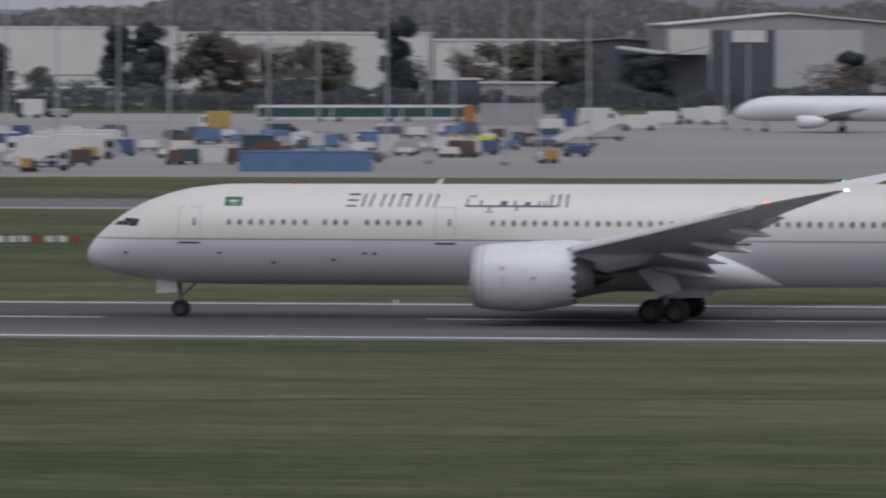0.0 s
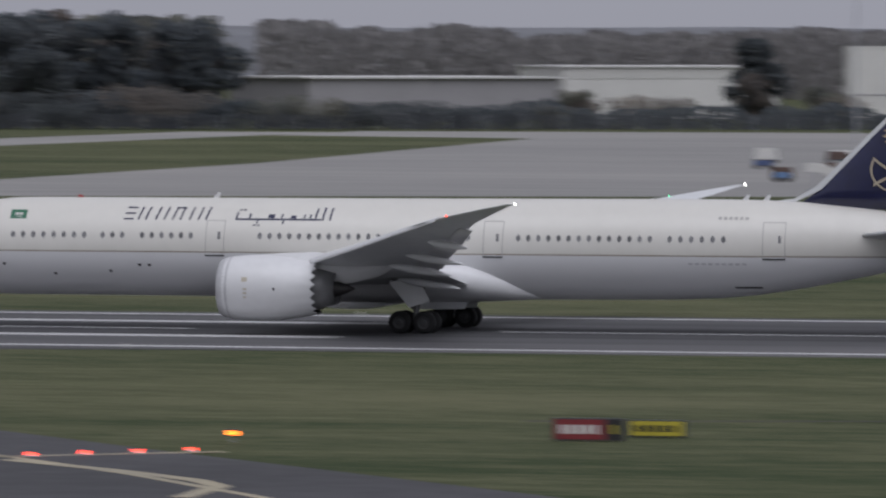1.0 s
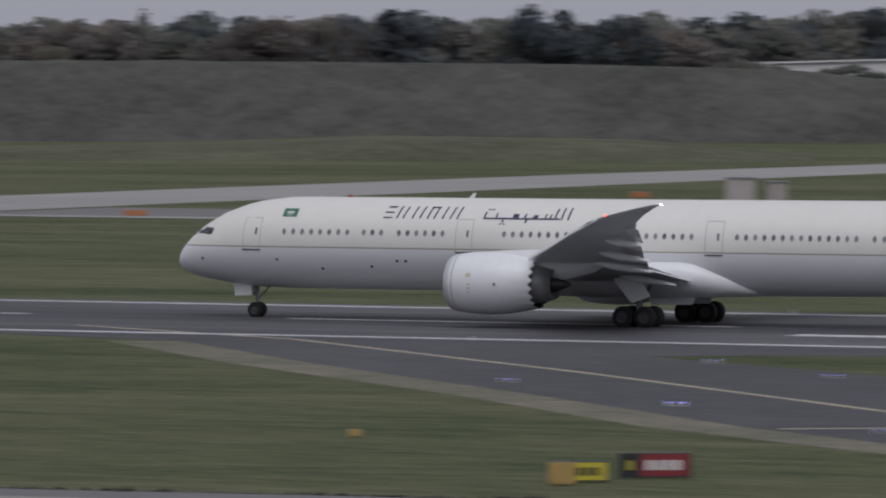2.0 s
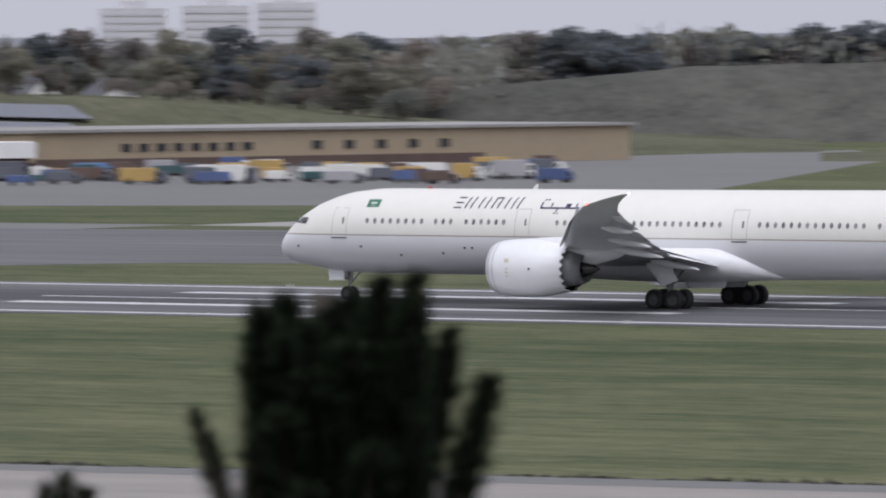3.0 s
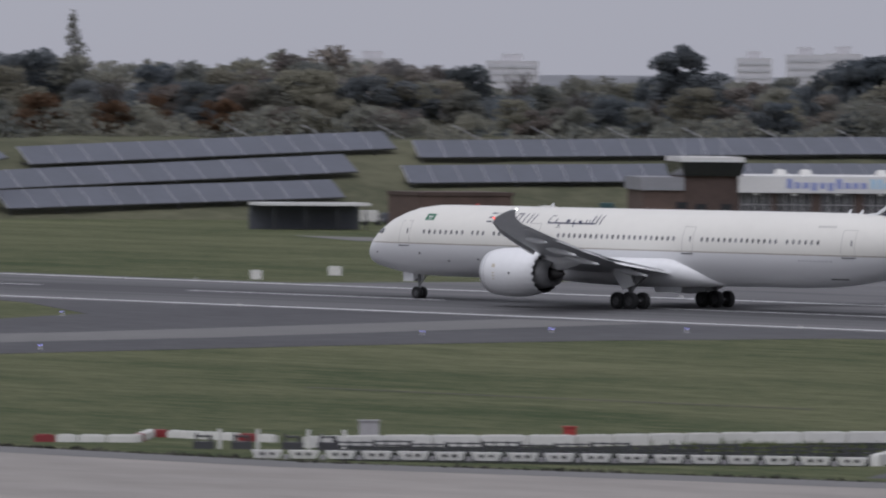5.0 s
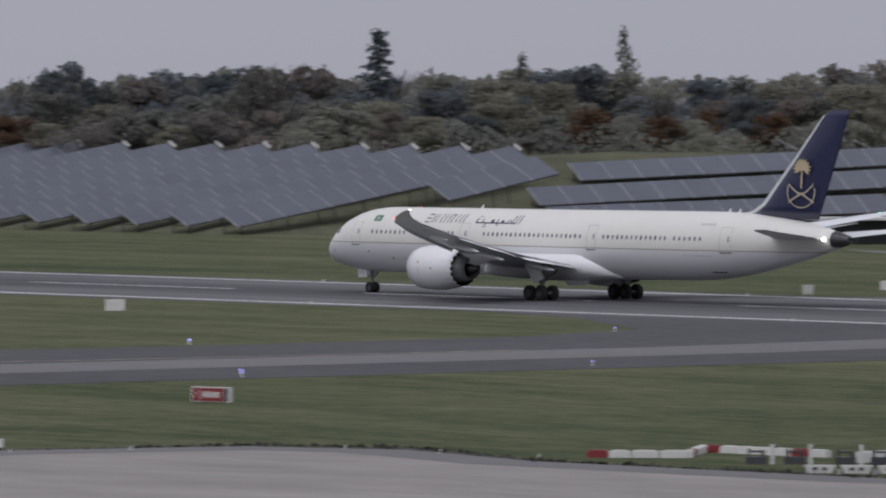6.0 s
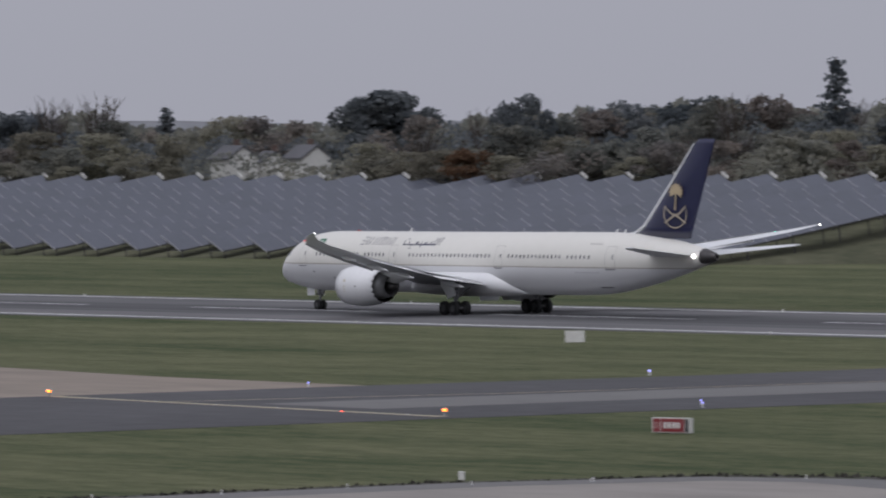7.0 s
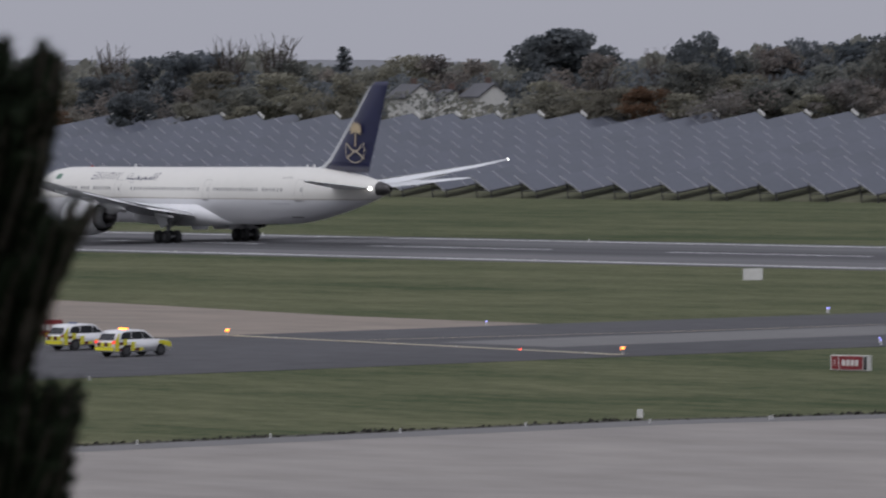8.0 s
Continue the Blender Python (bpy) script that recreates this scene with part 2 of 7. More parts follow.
def prism(bm, poly, z0, z1, mi=0):
    lo = [bm.verts.new((x, y, z0)) for x, y in poly]
    hi = [bm.verts.new((x, y, z1)) for x, y in poly]
    n = len(poly)
    bm.faces.new(lo[::-1]).material_index = mi
    bm.faces.new(hi).material_index = mi
    for i in range(n):
        bm.faces.new((lo[i], lo[(i + 1) % n], hi[(i + 1) % n], hi[i])).material_index = mi


def sideprism(bm, poly, y0, y1, mi=0):
    """Extrude an (x, z) outline along y."""
    lo = [bm.verts.new((x, y0, z)) for x, z in poly]
    hi = [bm.verts.new((x, y1, z)) for x, z in poly]
    n = len(poly)
    bm.faces.new(lo).material_index = mi
    bm.faces.new(hi[::-1]).material_index = mi
    for i in range(n):
        bm.faces.new((lo[i], hi[i], hi[(i + 1) % n], lo[(i + 1) % n])).material_index = mi


def flat(name, poly, z, material, label, category="pavement"):
    bm = bmesh.new()
    prism(bm, poly, z - 0.3, z)
    return tagged(part(name, bm, material), label, category, kind="structure")


def stroke(bm, pts, w, z, mi=0):
    """A painted line along a polyline."""
    pts = [Vector((x, y, 0)) for x, y in pts]
    rows = []
    for i, p in enumerate(pts):
        d = (pts[min(i + 1, len(pts) - 1)] - pts[max(i - 1, 0)]).normalized()
        s = Vector((-d.y, d.x, 0)) * w / 2
        rows.append((bm.verts.new((p.x + s.x, p.y + s.y, z)), bm.verts.new((p.x - s.x, p.y - s.y, z))))
    for a, b in zip(rows, rows[1:]):
        bm.faces.new((a[0], a[1], b[1], b[0])).material_index = mi


# ---------------------------------------------------------------- ground and pavements
bm = bmesh.new()
ds = [0, 60, 150, 250, 350, 450, 600, 800, 1000, 1300, 1700, 2300, 3200, 4600]
prev = None
for d in ds:
    ring = [bm.verts.new((d * math.sin(radians(a)), d * math.cos(radians(a)), 0)) for a in range(0, 360, 4)] if d else [bm.verts.new((0, 0, 0))]
    if prev:
        for i in range(90):
            j = (i + 1) % 90
            if len(prev) == 1:
                bm.faces.new((prev[0], ring[i], ring[j]))
            else:
                bm.faces.new((prev[i], ring[i], ring[j], prev[j]))
    prev = ring
tagged(part("ground", bm, GRASS), "wide mown airfield grass, dull green with worn streaks", "grass", kind="structure")

flat("runway", [(-1800, 389.5), (500, 389.5), (500, 444), (-1800, 444)], 0.03, ASPHALT, "grey asphalt runway with dark tyre streaks", "runway")
bm = bmesh.new()
stroke(bm, [(-1750, 392.9), (480, 392.9)], 1.5, 0.05)
stroke(bm, [(-1750, 440.0), (480, 440.0)], 1.5, 0.05)
part("edge_marking", bm, WHITELINE, bpy.data.objects["runway"])
RUBBERED = mat("rubber_stained_asphalt", (0.128, 0.126, 0.130), 0.85, scales=(0.02, 0.2), stretch=(0.06, 1, 1), second=(0.060, 0.060, 0.064), spec=0.3)
RUBBERDARK = mat("dark_rubber_deposit", (0.092, 0.091, 0.096), 0.85, scales=(0.02, 0.3), stretch=(0.05, 1, 1), second=(0.046, 0.046, 0.050), spec=0.3)
for width, z, mm in ((25, 0.036, RUBBERED), (14, 0.042, RUBBERDARK)):
    bm = bmesh.new()
    stroke(bm, [(-1750, 417), (480, 417)], width, z)
    part("tyre_deposit", bm, mm, bpy.data.objects["runway"], "dark rubber left along the middle of the runway")
bm = bmesh.new()
for k in range(-34, 10):
    stroke(bm, [(k * 50 - 5, 418), (k * 50 + 26, 418)], 0.9, 0.05)
part("centre_marking", bm, WHITELINE, bpy.data.objects["runway"])
bm = bmesh.new()
for x in (-139, -273):
    for s in (-10.5, 10.5):
        stroke(bm, [(x - 27, 418 + s), (x + 27, 418 + s)], 2.6, 0.05)
part("touchdown_marking", bm, WHITELINE, bpy.data.objects["runway"])

# taxiway that leaves the runway towards the near apron
flat("taxiway_1", [(-40, 240), (-64, 265), (-89, 293), (-111, 319), (-138, 356), (-158, 372), (-161.5, 375.5), (-157, 379.5), (-140, 384.5), (-115, 389.6), (-215, 389.6), (-195, 383),
                   (-174, 358), (-148, 330), (-127, 306), (-104, 285), (-93, 267), (-74, 240)], 0.02, DARKTAR, "dark asphalt taxiway joining the runway", "taxiway")
bm = bmesh.new()
stroke(bm, [(-212, 402), (-190, 388), (-170, 368), (-157, 355), (-116, 311), (-102, 297), (-84, 275), (-70, 255)], 0.55, 0.035)
stroke(bm, [(-125, 305), (-110, 315.5)], 0.7, 0.035)
stroke(bm, [(-104, 277), (-85, 291.5)], 0.7, 0.035)
stroke(bm, [(-92, 283.5), (-85, 277), (-80.5, 272), (-78.5, 268.5), (-78, 261.5)], 0.9, 0.036)
part("guide_line", bm, YELLOWLINE, bpy.data.objects["taxiway_1"])
bm = bmesh.new()
stroke(bm, [(-197, 382.5), (-176.5, 358), (-150, 330), (-129.5, 306), (-106, 285)], 5.0, 0.012)
tagged(part("trim_soil", bm, SOILEDGE), "bare brown soil along the taxiway edge", "soil", kind="structure")

# taxiway at right angles to the runway
flat("taxiway_2", [(-352, 120), (-352, 335), (-350, 360), (-344, 378), (-325, 389.6), (-455, 389.6), (-436, 383), (-412, 368), (-404, 350), (-401.5, 322), (-403, 292), (-403, 120)], 0.02, DARKTAR,
     "dark asphalt taxiway with a worn pale middle", "taxiway")
bm = bmesh.new()
stroke(bm, [(-374, 268), (-374, 340), (-380, 389)], 13, 0.03)
part("worn_strip", bm, GREYTAR, bpy.data.objects["taxiway_2"])
bm = bmesh.new()
stroke(bm, [(-402, 266.5), (-354, 263)], 1.0, 0.045)
stroke(bm, [(-388, 265), (-383, 290), (-381, 330)], 0.45, 0.045)
part("holding_line", bm, YELLOWLINE, bpy.data.objects["taxiway_2"])
flat("pavement_1", [(-403.2, 262), (-403.2, 293), (-429, 294), (-470, 300.5), (-640, 320), (-640, 262)], 0.015, BEIGEPAD, "old beige disused pavement beside the taxiway")

# near apron
flat("pavement_2", [(60, 258), (-40, 255), (-120, 250), (-160, 245), (-181, 243), (-203, 240.3), (-220, 235.3), (-240, 228.2), (-262, 226), (-274, 229.5), (-281, 226), (-285.5, 213), (-285.5, 150),
                    (-285, 60), (60, 60)], 0.025, CONCRETE, "pale concrete apron with an asphalt rim", "apron")
bm = bmesh.new()
stroke(bm, [(40, 257.2), (-120, 249), (-181, 242.1), (-203, 239.3), (-220, 234.2), (-240, 227.2), (-262, 225), (-274, 227.5), (-280, 224.5), (-283.5, 213), (-283.5, 70)], 4.2, 0.032)
part("asphalt_rim", bm, GREYTAR, bpy.data.objects["pavement_2"])
bm = bmesh.new()
stroke(bm, [(40, 259), (-120, 251.3), (-181, 244.3), (-203, 241.6), (-220, 236.6), (-240, 229.4), (-262, 227.3), (-275, 231), (-282.4, 227), (-286.6, 213), (-286.6, 70)], 1.6, 0.012)
tagged(part("trim_verge", bm, DARKVERGE), "dark trimmed turf edge of the apron", "verge", kind="structure")
bm = bmesh.new()
stroke(bm, [(-216, 241.5), (-228, 262), (-233, 280), (-239, 293.5)], 3.2, 0.012)
tagged(part("path", bm, DARKTAR), "narrow asphalt path across the grass", "path", kind="structure")

# ragged turf along the apron edge
rt = random.Random(61)
bm = bmesh.new()
rim_line = [(40, 259.3), (-120, 251.6), (-181, 244.6), (-203, 241.9), (-220, 236.9), (-240, 229.7), (-262, 227.6), (-275, 231.3), (-282.6, 227.3), (-286.9, 213), (-286.9, 120)]
for (x0, y0), (x1, y1) in zip(rim_line, rim_line[1:]):
    for _ in range(int(math.hypot(x1 - x0, y1 - y0) * 9)):
        u = rt.random()
        x, y = x0 + (x1 - x0) * u + rt.gauss(0, 0.35), y0 + (y1 - y0) * u + rt.gauss(0, 0.35)
        h = rt.uniform(0.05, 0.2) * (0.5 + noise.noise((x * 0.25, y * 0.25, 0)) + 0.4)
        a = rt.uniform(0, 6.28)
        dx, dy = 0.16 * math.cos(a), 0.16 * math.sin(a)
        bm.faces.new([bm.verts.new(c) for c in ((x - dx, y - dy, 0), (x + dx, y + dy, 0), (x + rt.gauss(0, 0.08), y + rt.gauss(0, 0.08), max(0.04, h)))])
tagged(part("turf_tufts", bm, DARKVERGE), "ragged dark turf along the apron edge", "turf", kind="stuff")

# mower furrows, their shadow lines painted as flat dark strips
bm = bmesh.new()
stroke(bm, [at(3.88, 333), at(7.37, 332), at(10.42, 330), at(13.90, 329)], 0.8, 0.012)
stroke(bm, [at(37.45, 382), at(38.88, 385), at(40.21, 387)], 0.8, 0.012)
stroke(bm, [at(36.94, 382), at(38.72, 382), at(40.28, 385)], 0.7, 0.012)
stroke(bm, [(-251.9, 293.1), (-245.8, 295.1), (-239.4, 298.6), (-232.0, 302.2)], 0.7, 0.012)
stroke(bm, [at(42.51, 395), at(44.74, 407), at(46.52, 418)], 0.7, 0.012)
tagged(part("furrow", bm, DARKVERGE), "flat dark strips painting the shade of furrows in the mown grass", "furrow", kind="structure")

# beyond the runway
flat("taxiway_3", [(-372, 600), (-376, 760), (-384, 1010), (-380, 1380), (-410, 1380), (-417, 940), (-412, 700), (-420, 600)], 0.02, FARCON, "pale concrete taxiway running away from the runway", "taxiway")
flat("taxiway_4", [(-371.5, 668), (300, 664), (300, 700), (-371.5, 712)], 0.024, GREYTAR, "grey parallel taxiway beyond the runway", "taxiway")
bm = bmesh.new()
stroke(bm, [(-371, 671), (300, 667)], 7, 0.04)
part("pale_shoulder", bm, FARCON, bpy.data.objects["taxiway_4"])
flat("taxiway_5", [(-421, 581), (-600, 577), (-625, 591), (-421, 602)], 0.024, GREYTAR, "grey parallel taxiway in front of the fire station", "taxiway")
flat("taxiway_6", [(-376, 443), (-470, 443), (-452, 500), (-440, 560), (-430, 580.5), (-380, 590), (-371, 560), (-355, 540), (-300, 540), (-300, 500), (-345, 490)], 0.021, ASPHALT,
     "asphalt link between runway and parallel taxiway", "taxiway")
flat("apron_far", [(-262, 780), (-286, 878), (-290, 1010), (-320, 1300), (-379.5, 1330), (-379.5, 1400), (400, 1420), (400, 812), (-60, 812), (-140, 812)], 0.022, FARCON, "broad pale concrete apron for parked aircraft", "apron")
flat("yard", [(-560, 640), (-430, 700), (-585, 1040), (-640, 1120), (-640, 900), (-590, 672), (-600, 632)], 0.02, GREYTAR, "asphalt yard in front of the hangars", "yard")


# embankments
def bank_width(az):
    """The slope's length along the bearing: its foot turns parallel to the runway beyond 51 degrees."""
    return 50 + float(np.interp(az, (49.5, 51.4), (0, 1))) * (50 / math.cos(radians(az)) - 50)


def bank(name, table, material, label, width, deep):
    """table: azimuth, foot distance, height. A slope that rises over width metres and stays level for deep metres."""
    wide = (lambda a: width) if width != 50 else bank_width
    bm = bmesh.new()
    az0, az1 = table[0][0], table[-1][0]
    n = int((az1 - az0) / 0.15)
    prev = None
    for i in range(n + 1):
        az = az0 + (az1 - az0) * i / n
        d0 = np.interp(az, [r[0] for r in table], [r[1] for r in table])
        hh = np.interp(az, [r[0] for r in table], [r[2] for r in table])
        row = []
        for k, (s, zf) in enumerate(((-0.02, -0.03), (0.25, 0.24), (0.5, 0.5), (0.75, 0.76), (0.95, 0.95), (1.1, 1.0))):
            d = d0 + wide(az) * s
            wob = 0.35 * noise.noise((az * 2.0, k * 1.7, 0)) * (0.2 if k == 0 else 1)
            row.append((*at(az, d), hh * zf + (wob * hh / 12 if k else 0)))
        row.append((*at(az, d0 + wide(az) + deep), hh))
        row.append((*at(az, d0 + wide(az) + deep + 30), -0.5))
        vs = [bm.verts.new(c) for c in row]
        if prev:
            for a in range(len(vs) - 1):
                bm.faces.new((prev[a], vs[a], vs[a + 1], prev[a + 1]))
        prev = vs
    return tagged(part(name, bm, material, smooth=True), label, "embankment", kind="structure")


PVFOOT = [(30, 1260, 0.4), (31.5, 1250, 2), (33.2, 1240, 5.0), (34.4, 1225, 8.0), (35.7, 1200, 10.0), (37, 1150, 10.6), (38.5, 1090, 10.6), (40.2, 1040, 10.6), (41.3, 990, 10.4), (43, 975, 10.4), (46, 965, 10.4),
          (48.5, 955, 10.4), (50, 949, 9.3), (51.4, 949, 8.6), (53, 984, 8.6), (54, 1007, 8.6), (55, 1032, 8.6), (56, 1059, 8.6), (57, 1087, 8.6), (58, 1117, 8.6), (60, 1184, 8.6), (64, 1350, 8.6)]
bank("embankment_1", PVFOOT, BANK, "grassed embankment carrying solar panels", 50, 420)
bank("embankment_2", [(20.3, 1400, 0.2), (20.5, 1400, 3), (20.9, 1400, 11), (21.5, 1400, 12.2), (22.2, 1400, 14.0), (23.9, 1400, 15.0), (26, 1400, 15.4), (29, 1400, 15.6), (31, 1400, 14.5), (33, 1400, 10), (34, 1400, 0.2)],
     SOIL, "long dark bund covered in dead rough growth", 34, 30)
bank("embankment_3", [(22, 1150, 0.2), (23.5, 1150, 2.6), (25.5, 1150, 3.2), (27, 1150, 2.0), (30, 1150, 0.2)], BANK, "low grassy rise in front of the bund", 30, 60)


def bank_z(az, d):
    d0 = np.interp(az, [r[0] for r in PVFOOT], [r[1] for r in PVFOOT])
    hh = np.interp(az, [r[0] for r in PVFOOT], [r[2] for r in PVFOOT])
    return float(hh * np.interp((d - d0) / bank_width(az), (-0.02, 0.25, 0.5, 0.75, 0.95, 1.1), (0, 0.24, 0.5, 0.76, 0.95, 1.0)))


# ---------------------------------------------------------------- the airliner (x aft from the nose, z up from the ground)
PX = (0.0, 0.12, 0.35, 0.7, 1.2, 2.2, 3.5, 4.9, 6.2, 8.2, 9.8, 20, 30, 40, 49, 52, 54, 57, 60.6, 63.5, 66.5, 67.9)
PT = (3.62, 4.05, 4.42, 4.82, 5.28, 6.05, 6.76, 7.26, 7.57, 7.79, 7.82, 7.84, 7.86, 7.90, 7.94, 7.94, 7.92, 7.80, 7.46, 7.10, 6.50, 6.12)
PB = (3.50, 3.20, 2.98, 2.82, 2.65, 2.45, 2.24, 2.06, 1.98, 1.93, 1.93, 1.93, 1.92, 1.90, 1.98, 2.10, 2.30, 2.76, 3.46, 4.12, 4.90, 5.38)
PW = (0.06, 0.45, 0.80, 1.14, 1.50, 1.98, 2.38, 2.62, 2.76, 2.87, 2.885, 2.885, 2.885, 2.885, 2.885, 2.84, 2.75, 2.45, 1.92, 1.38, 0.72, 0.36)


def hull(x):
    t, b, w = (float(np.interp(x, PX, p)) for p in (PT, PB, PW))
    return (t + b) / 2, (t - b) / 2, w


def skin(x, z, side=-1, off=0.012):
    zc, hz, w = hull(x)
    q = max(-0.985, min(0.985, (z - zc) / hz))
    y = w * math.sqrt(1 - q * q)
    nv = Vector((0, y / (w * w), (z - zc) / (hz * hz))).normalized()
    return Vector((x, side * (y + off * nv.y), z + off * nv.z))


def patch(bm, x0, z0, x1, z1, slant=0.0, side=-1, off=0.012, nx=1, nz=3, mi=0):
    """A painted patch on the hull, slanted by slant metres over its height."""
    g = [[bm.verts.new(skin(x0 + (x1 - x0) * i / nx + slant * k / nz, z0 + (z1 - z0) * k / nz, side, off)) for i in range(nx + 1)] for k in range(nz + 1)]
    for k in range(nz):
        for i in range(nx):
            bm.faces.new((g[k][i], g[k][i + 1], g[k + 1][i + 1], g[k + 1][i])).material_index = mi


def foil(chord, thick, n=9):
    up, lo = [], []
    for i in range(n + 1):
        u = (1 - math.cos(math.pi * i / n)) / 2
        t = 5 * thick * (0.2969 * math.sqrt(u) - 0.126 * u - 0.3516 * u * u + 0.2843 * u ** 3 - 0.1015 * u ** 4)
        up.append((u * chord, t * chord * 1.0))
        lo.append((u * chord, -t * chord * 0.75))
    return up + lo[::-1][1:-1]


def loft(bm, stations, vertical=False, mi=0):
    """stations: span position, leading edge x, height, chord, thickness, twist (degrees)."""
    rings = []
    for s, xl, z, c, th, tw in stations:
        ring = []
        for u, v in foil(c, th):
            a = radians(tw)
            uu, vv = u * math.cos(a) + v * math.sin(a), v * math.cos(a) - u * math.sin(a)
            ring.append(bm.verts.new((xl + uu, vv, z) if vertical else (xl + uu, s, z + vv)))
        rings.append(ring)
    n = len(rings[0])
    for a, b in zip(rings, rings[1:]):
        for i in range(n):
            bm.faces.new((a[i], a[(i + 1) % n], b[(i + 1) % n], b[i])).material_index = mi
    bm.faces.new(rings[0]).material_index = mi
    bm.faces.new(rings[-1][::-1]).material_index = mi


def wheel(parent, x, y, z, r, w, mesh_cache={}):
    key = (r, w)
    if key not in mesh_cache:
        bm = bmesh.new()
        prof = [(-w / 2, r * 0.55), (-w / 2, r * 0.86), (-w * 0.36, r * 0.97), (0, r), (w * 0.36, r * 0.97), (w / 2, r * 0.86), (w / 2, r * 0.55)]
        lathe(bm, prof, n=28)
        bmesh.ops.rotate(bm, verts=bm.verts, cent=(0, 0, 0), matrix=Matrix.Rotation(math.pi / 2, 3, "Z"))
        t = part("tyre", bm, RUBBER, parent, smooth=True)
        bm = bmesh.new()
        lathe(bm, [(-w * 0.46, 0.02), (-w * 0.46, r * 0.22), (-w * 0.34, r * 0.3), (-w * 0.38, r * 0.52), (-w * 0.44, r * 0.57), (w * 0.44, r * 0.57), (w * 0.38, r * 0.52), (w * 0.34, r * 0.3), (w * 0.46, r * 0.2), (w * 0.46, 0.02)],
              n=20)
        bmesh.ops.rotate(bm, verts=bm.verts, cent=(0, 0, 0), matrix=Matrix.Rotation(math.pi / 2, 3, "Z"))
        h = part("rim", bm, RIMDARK, t)
        mesh_cache[key] = (t.data, h.data)
    else:
        t = share("tyre", mesh_cache[key][0], parent, Matrix())
        h = share("rim", mesh_cache[key][1], t, Matrix())
    t.matrix_basis = Matrix.Translation((x, y, z))
    return t


def airliner():
    plane = root("airliner", pose(-75, 420.05, 0), "cream and white twin-engined airliner with a dark blue fin", "airplane")
    # fuselage, with the cream upper half, white lower half and a brown cheat line
    bm = bmesh.new()
    xs = sorted(set([round(0.02 + 0.09 * k, 3) for k in range(12)] + [1.2 + 0.3 * k for k in range(30)] + [10.5 + 2.0 * k for k in range(20)] + [50 + 0.6 * k for k in range(30)] + [67.9]))
    rings = []
    n = 64
    for x in xs:
        zc, hz, w = hull(x)
        rings.append([bm.verts.new((x, w * math.cos(2 * math.pi * i / n), zc + hz * math.sin(2 * math.pi * i / n))) for i in range(n)])
    for a, b in zip(rings, rings[1:]):
        for i in range(n):
            bm.faces.new((a[i], a[(i + 1) % n], b[(i + 1) % n], b[i]))
    bm.faces.new(rings[0])
    bm.faces.new(rings[-1])
    body = part("fuselage", bm, FUSELAGE, plane, smooth=True)
    # tail cone exhaust
    bm = bmesh.new()
    lathe(bm, [(66.5, 0.785), (67.0, 0.66), (67.5, 0.54), (67.9, 0.42), (68.25, 0.29), (68.2, 0.2), (67.9, 0.15)], 0, 5.73, n=24)
    part("tail_cone", bm, HOTMETAL, body, "dark metal exhaust cone", smooth=True)
    # cabin windows
    bm = bmesh.new()
    box(bm, -0.125, 0.125, -0.006, 0.012, -0.215, 0.215, bevel=0.0)
    es = [e for e in bm.edges if abs(e.verts[0].co.y - e.verts[1].co.y) > 0.01]
    bmesh.ops.bevel(bm, geom=es, offset=0.085, segments=2, affect="EDGES")
    first = None
    for side in (-1, 1):
        for a, b, k in ((8.81, 13.29, 8), (14.45, 15.67, 3), (16.92, 19.96, 6), (24.24, 37.05, 22), (40.12, 48.09, 14), (49.29, 52.51, 6)):
            for i in range(k):
                x = a + (b - a) * i / (k - 1)
                p = skin(x, 5.63, side, 0.010)
                m = Matrix.Translation(p) @ pose(0, 0, 0, -14.5 if side < 0 else 14.5, 0, 0) @ (Matrix.Rotation(0 if side < 0 else math.pi, 4, "Z"))
                if first is None:
                    first = part("window", bm, WINDOW, body, m=m)
                else:
                    share("window", first.data, body, m)
    # doors
    for side in (-1, 1):
        for x0, x1, z0, z1 in ((5.81, 7.10, 4.50, 6.50), (20.87, 22.05, 4.50, 6.55), (37.98, 39.19, 4.55, 6.62), (54.81, 56.16, 4.55, 6.66)):
            bm = bmesh.new()
            w = 0.045
            patch(bm, x0, z0, x0 + w, z1, side=side, nz=8)
            patch(bm, x1 - w, z0, x1, z1, side=side, nz=8)
            patch(bm, x0 + w, z1 - w, x1 - w, z1, side=side)
            patch(bm, x0, z0 - 0.10, x1, z0 - 0.01, side=side, off=0.03, nz=1, mi=1)
            d = part("door", bm, (LINEGREY, DARKGREY), body)
            bm = bmesh.new()
            patch(bm, x1 - 0.42, 5.42, x1 - 0.26, 5.86, side=side, off=0.014)
            part("door_window", bm, WINDOW, d)
    # flight deck windows
    for side in (-1, 1):
        bm = bmesh.new()
        patch(bm, 2.25, 5.40, 2.72, 5.80, slant=0.22, side=side, off=0.02, nx=4, nz=4)
        patch(bm, 2.77, 5.36, 3.30, 5.78, slant=0.10, side=side, off=0.02, nx=4, nz=4)
        patch(bm, 1.78, 5.40, 2.20, 5.62, slant=0.22, side=side, off=0.02, nx=4, nz=3)
        part("flight_deck_window", bm, GLASS_DARK, body)
    # livery: plain shapes in place of the lettering, flag and small marks
    def bar(x0, z0, x1, z1, slant=0.0, nx=1, nz=4, mm=NAVY, off=0.014):
        b = bmesh.new()
        patch(b, x0, z0, x1, z1, slant=slant, off=off, nx=nx, nz=nz)
        part("bar", b, mm, body)

    x = 15.5
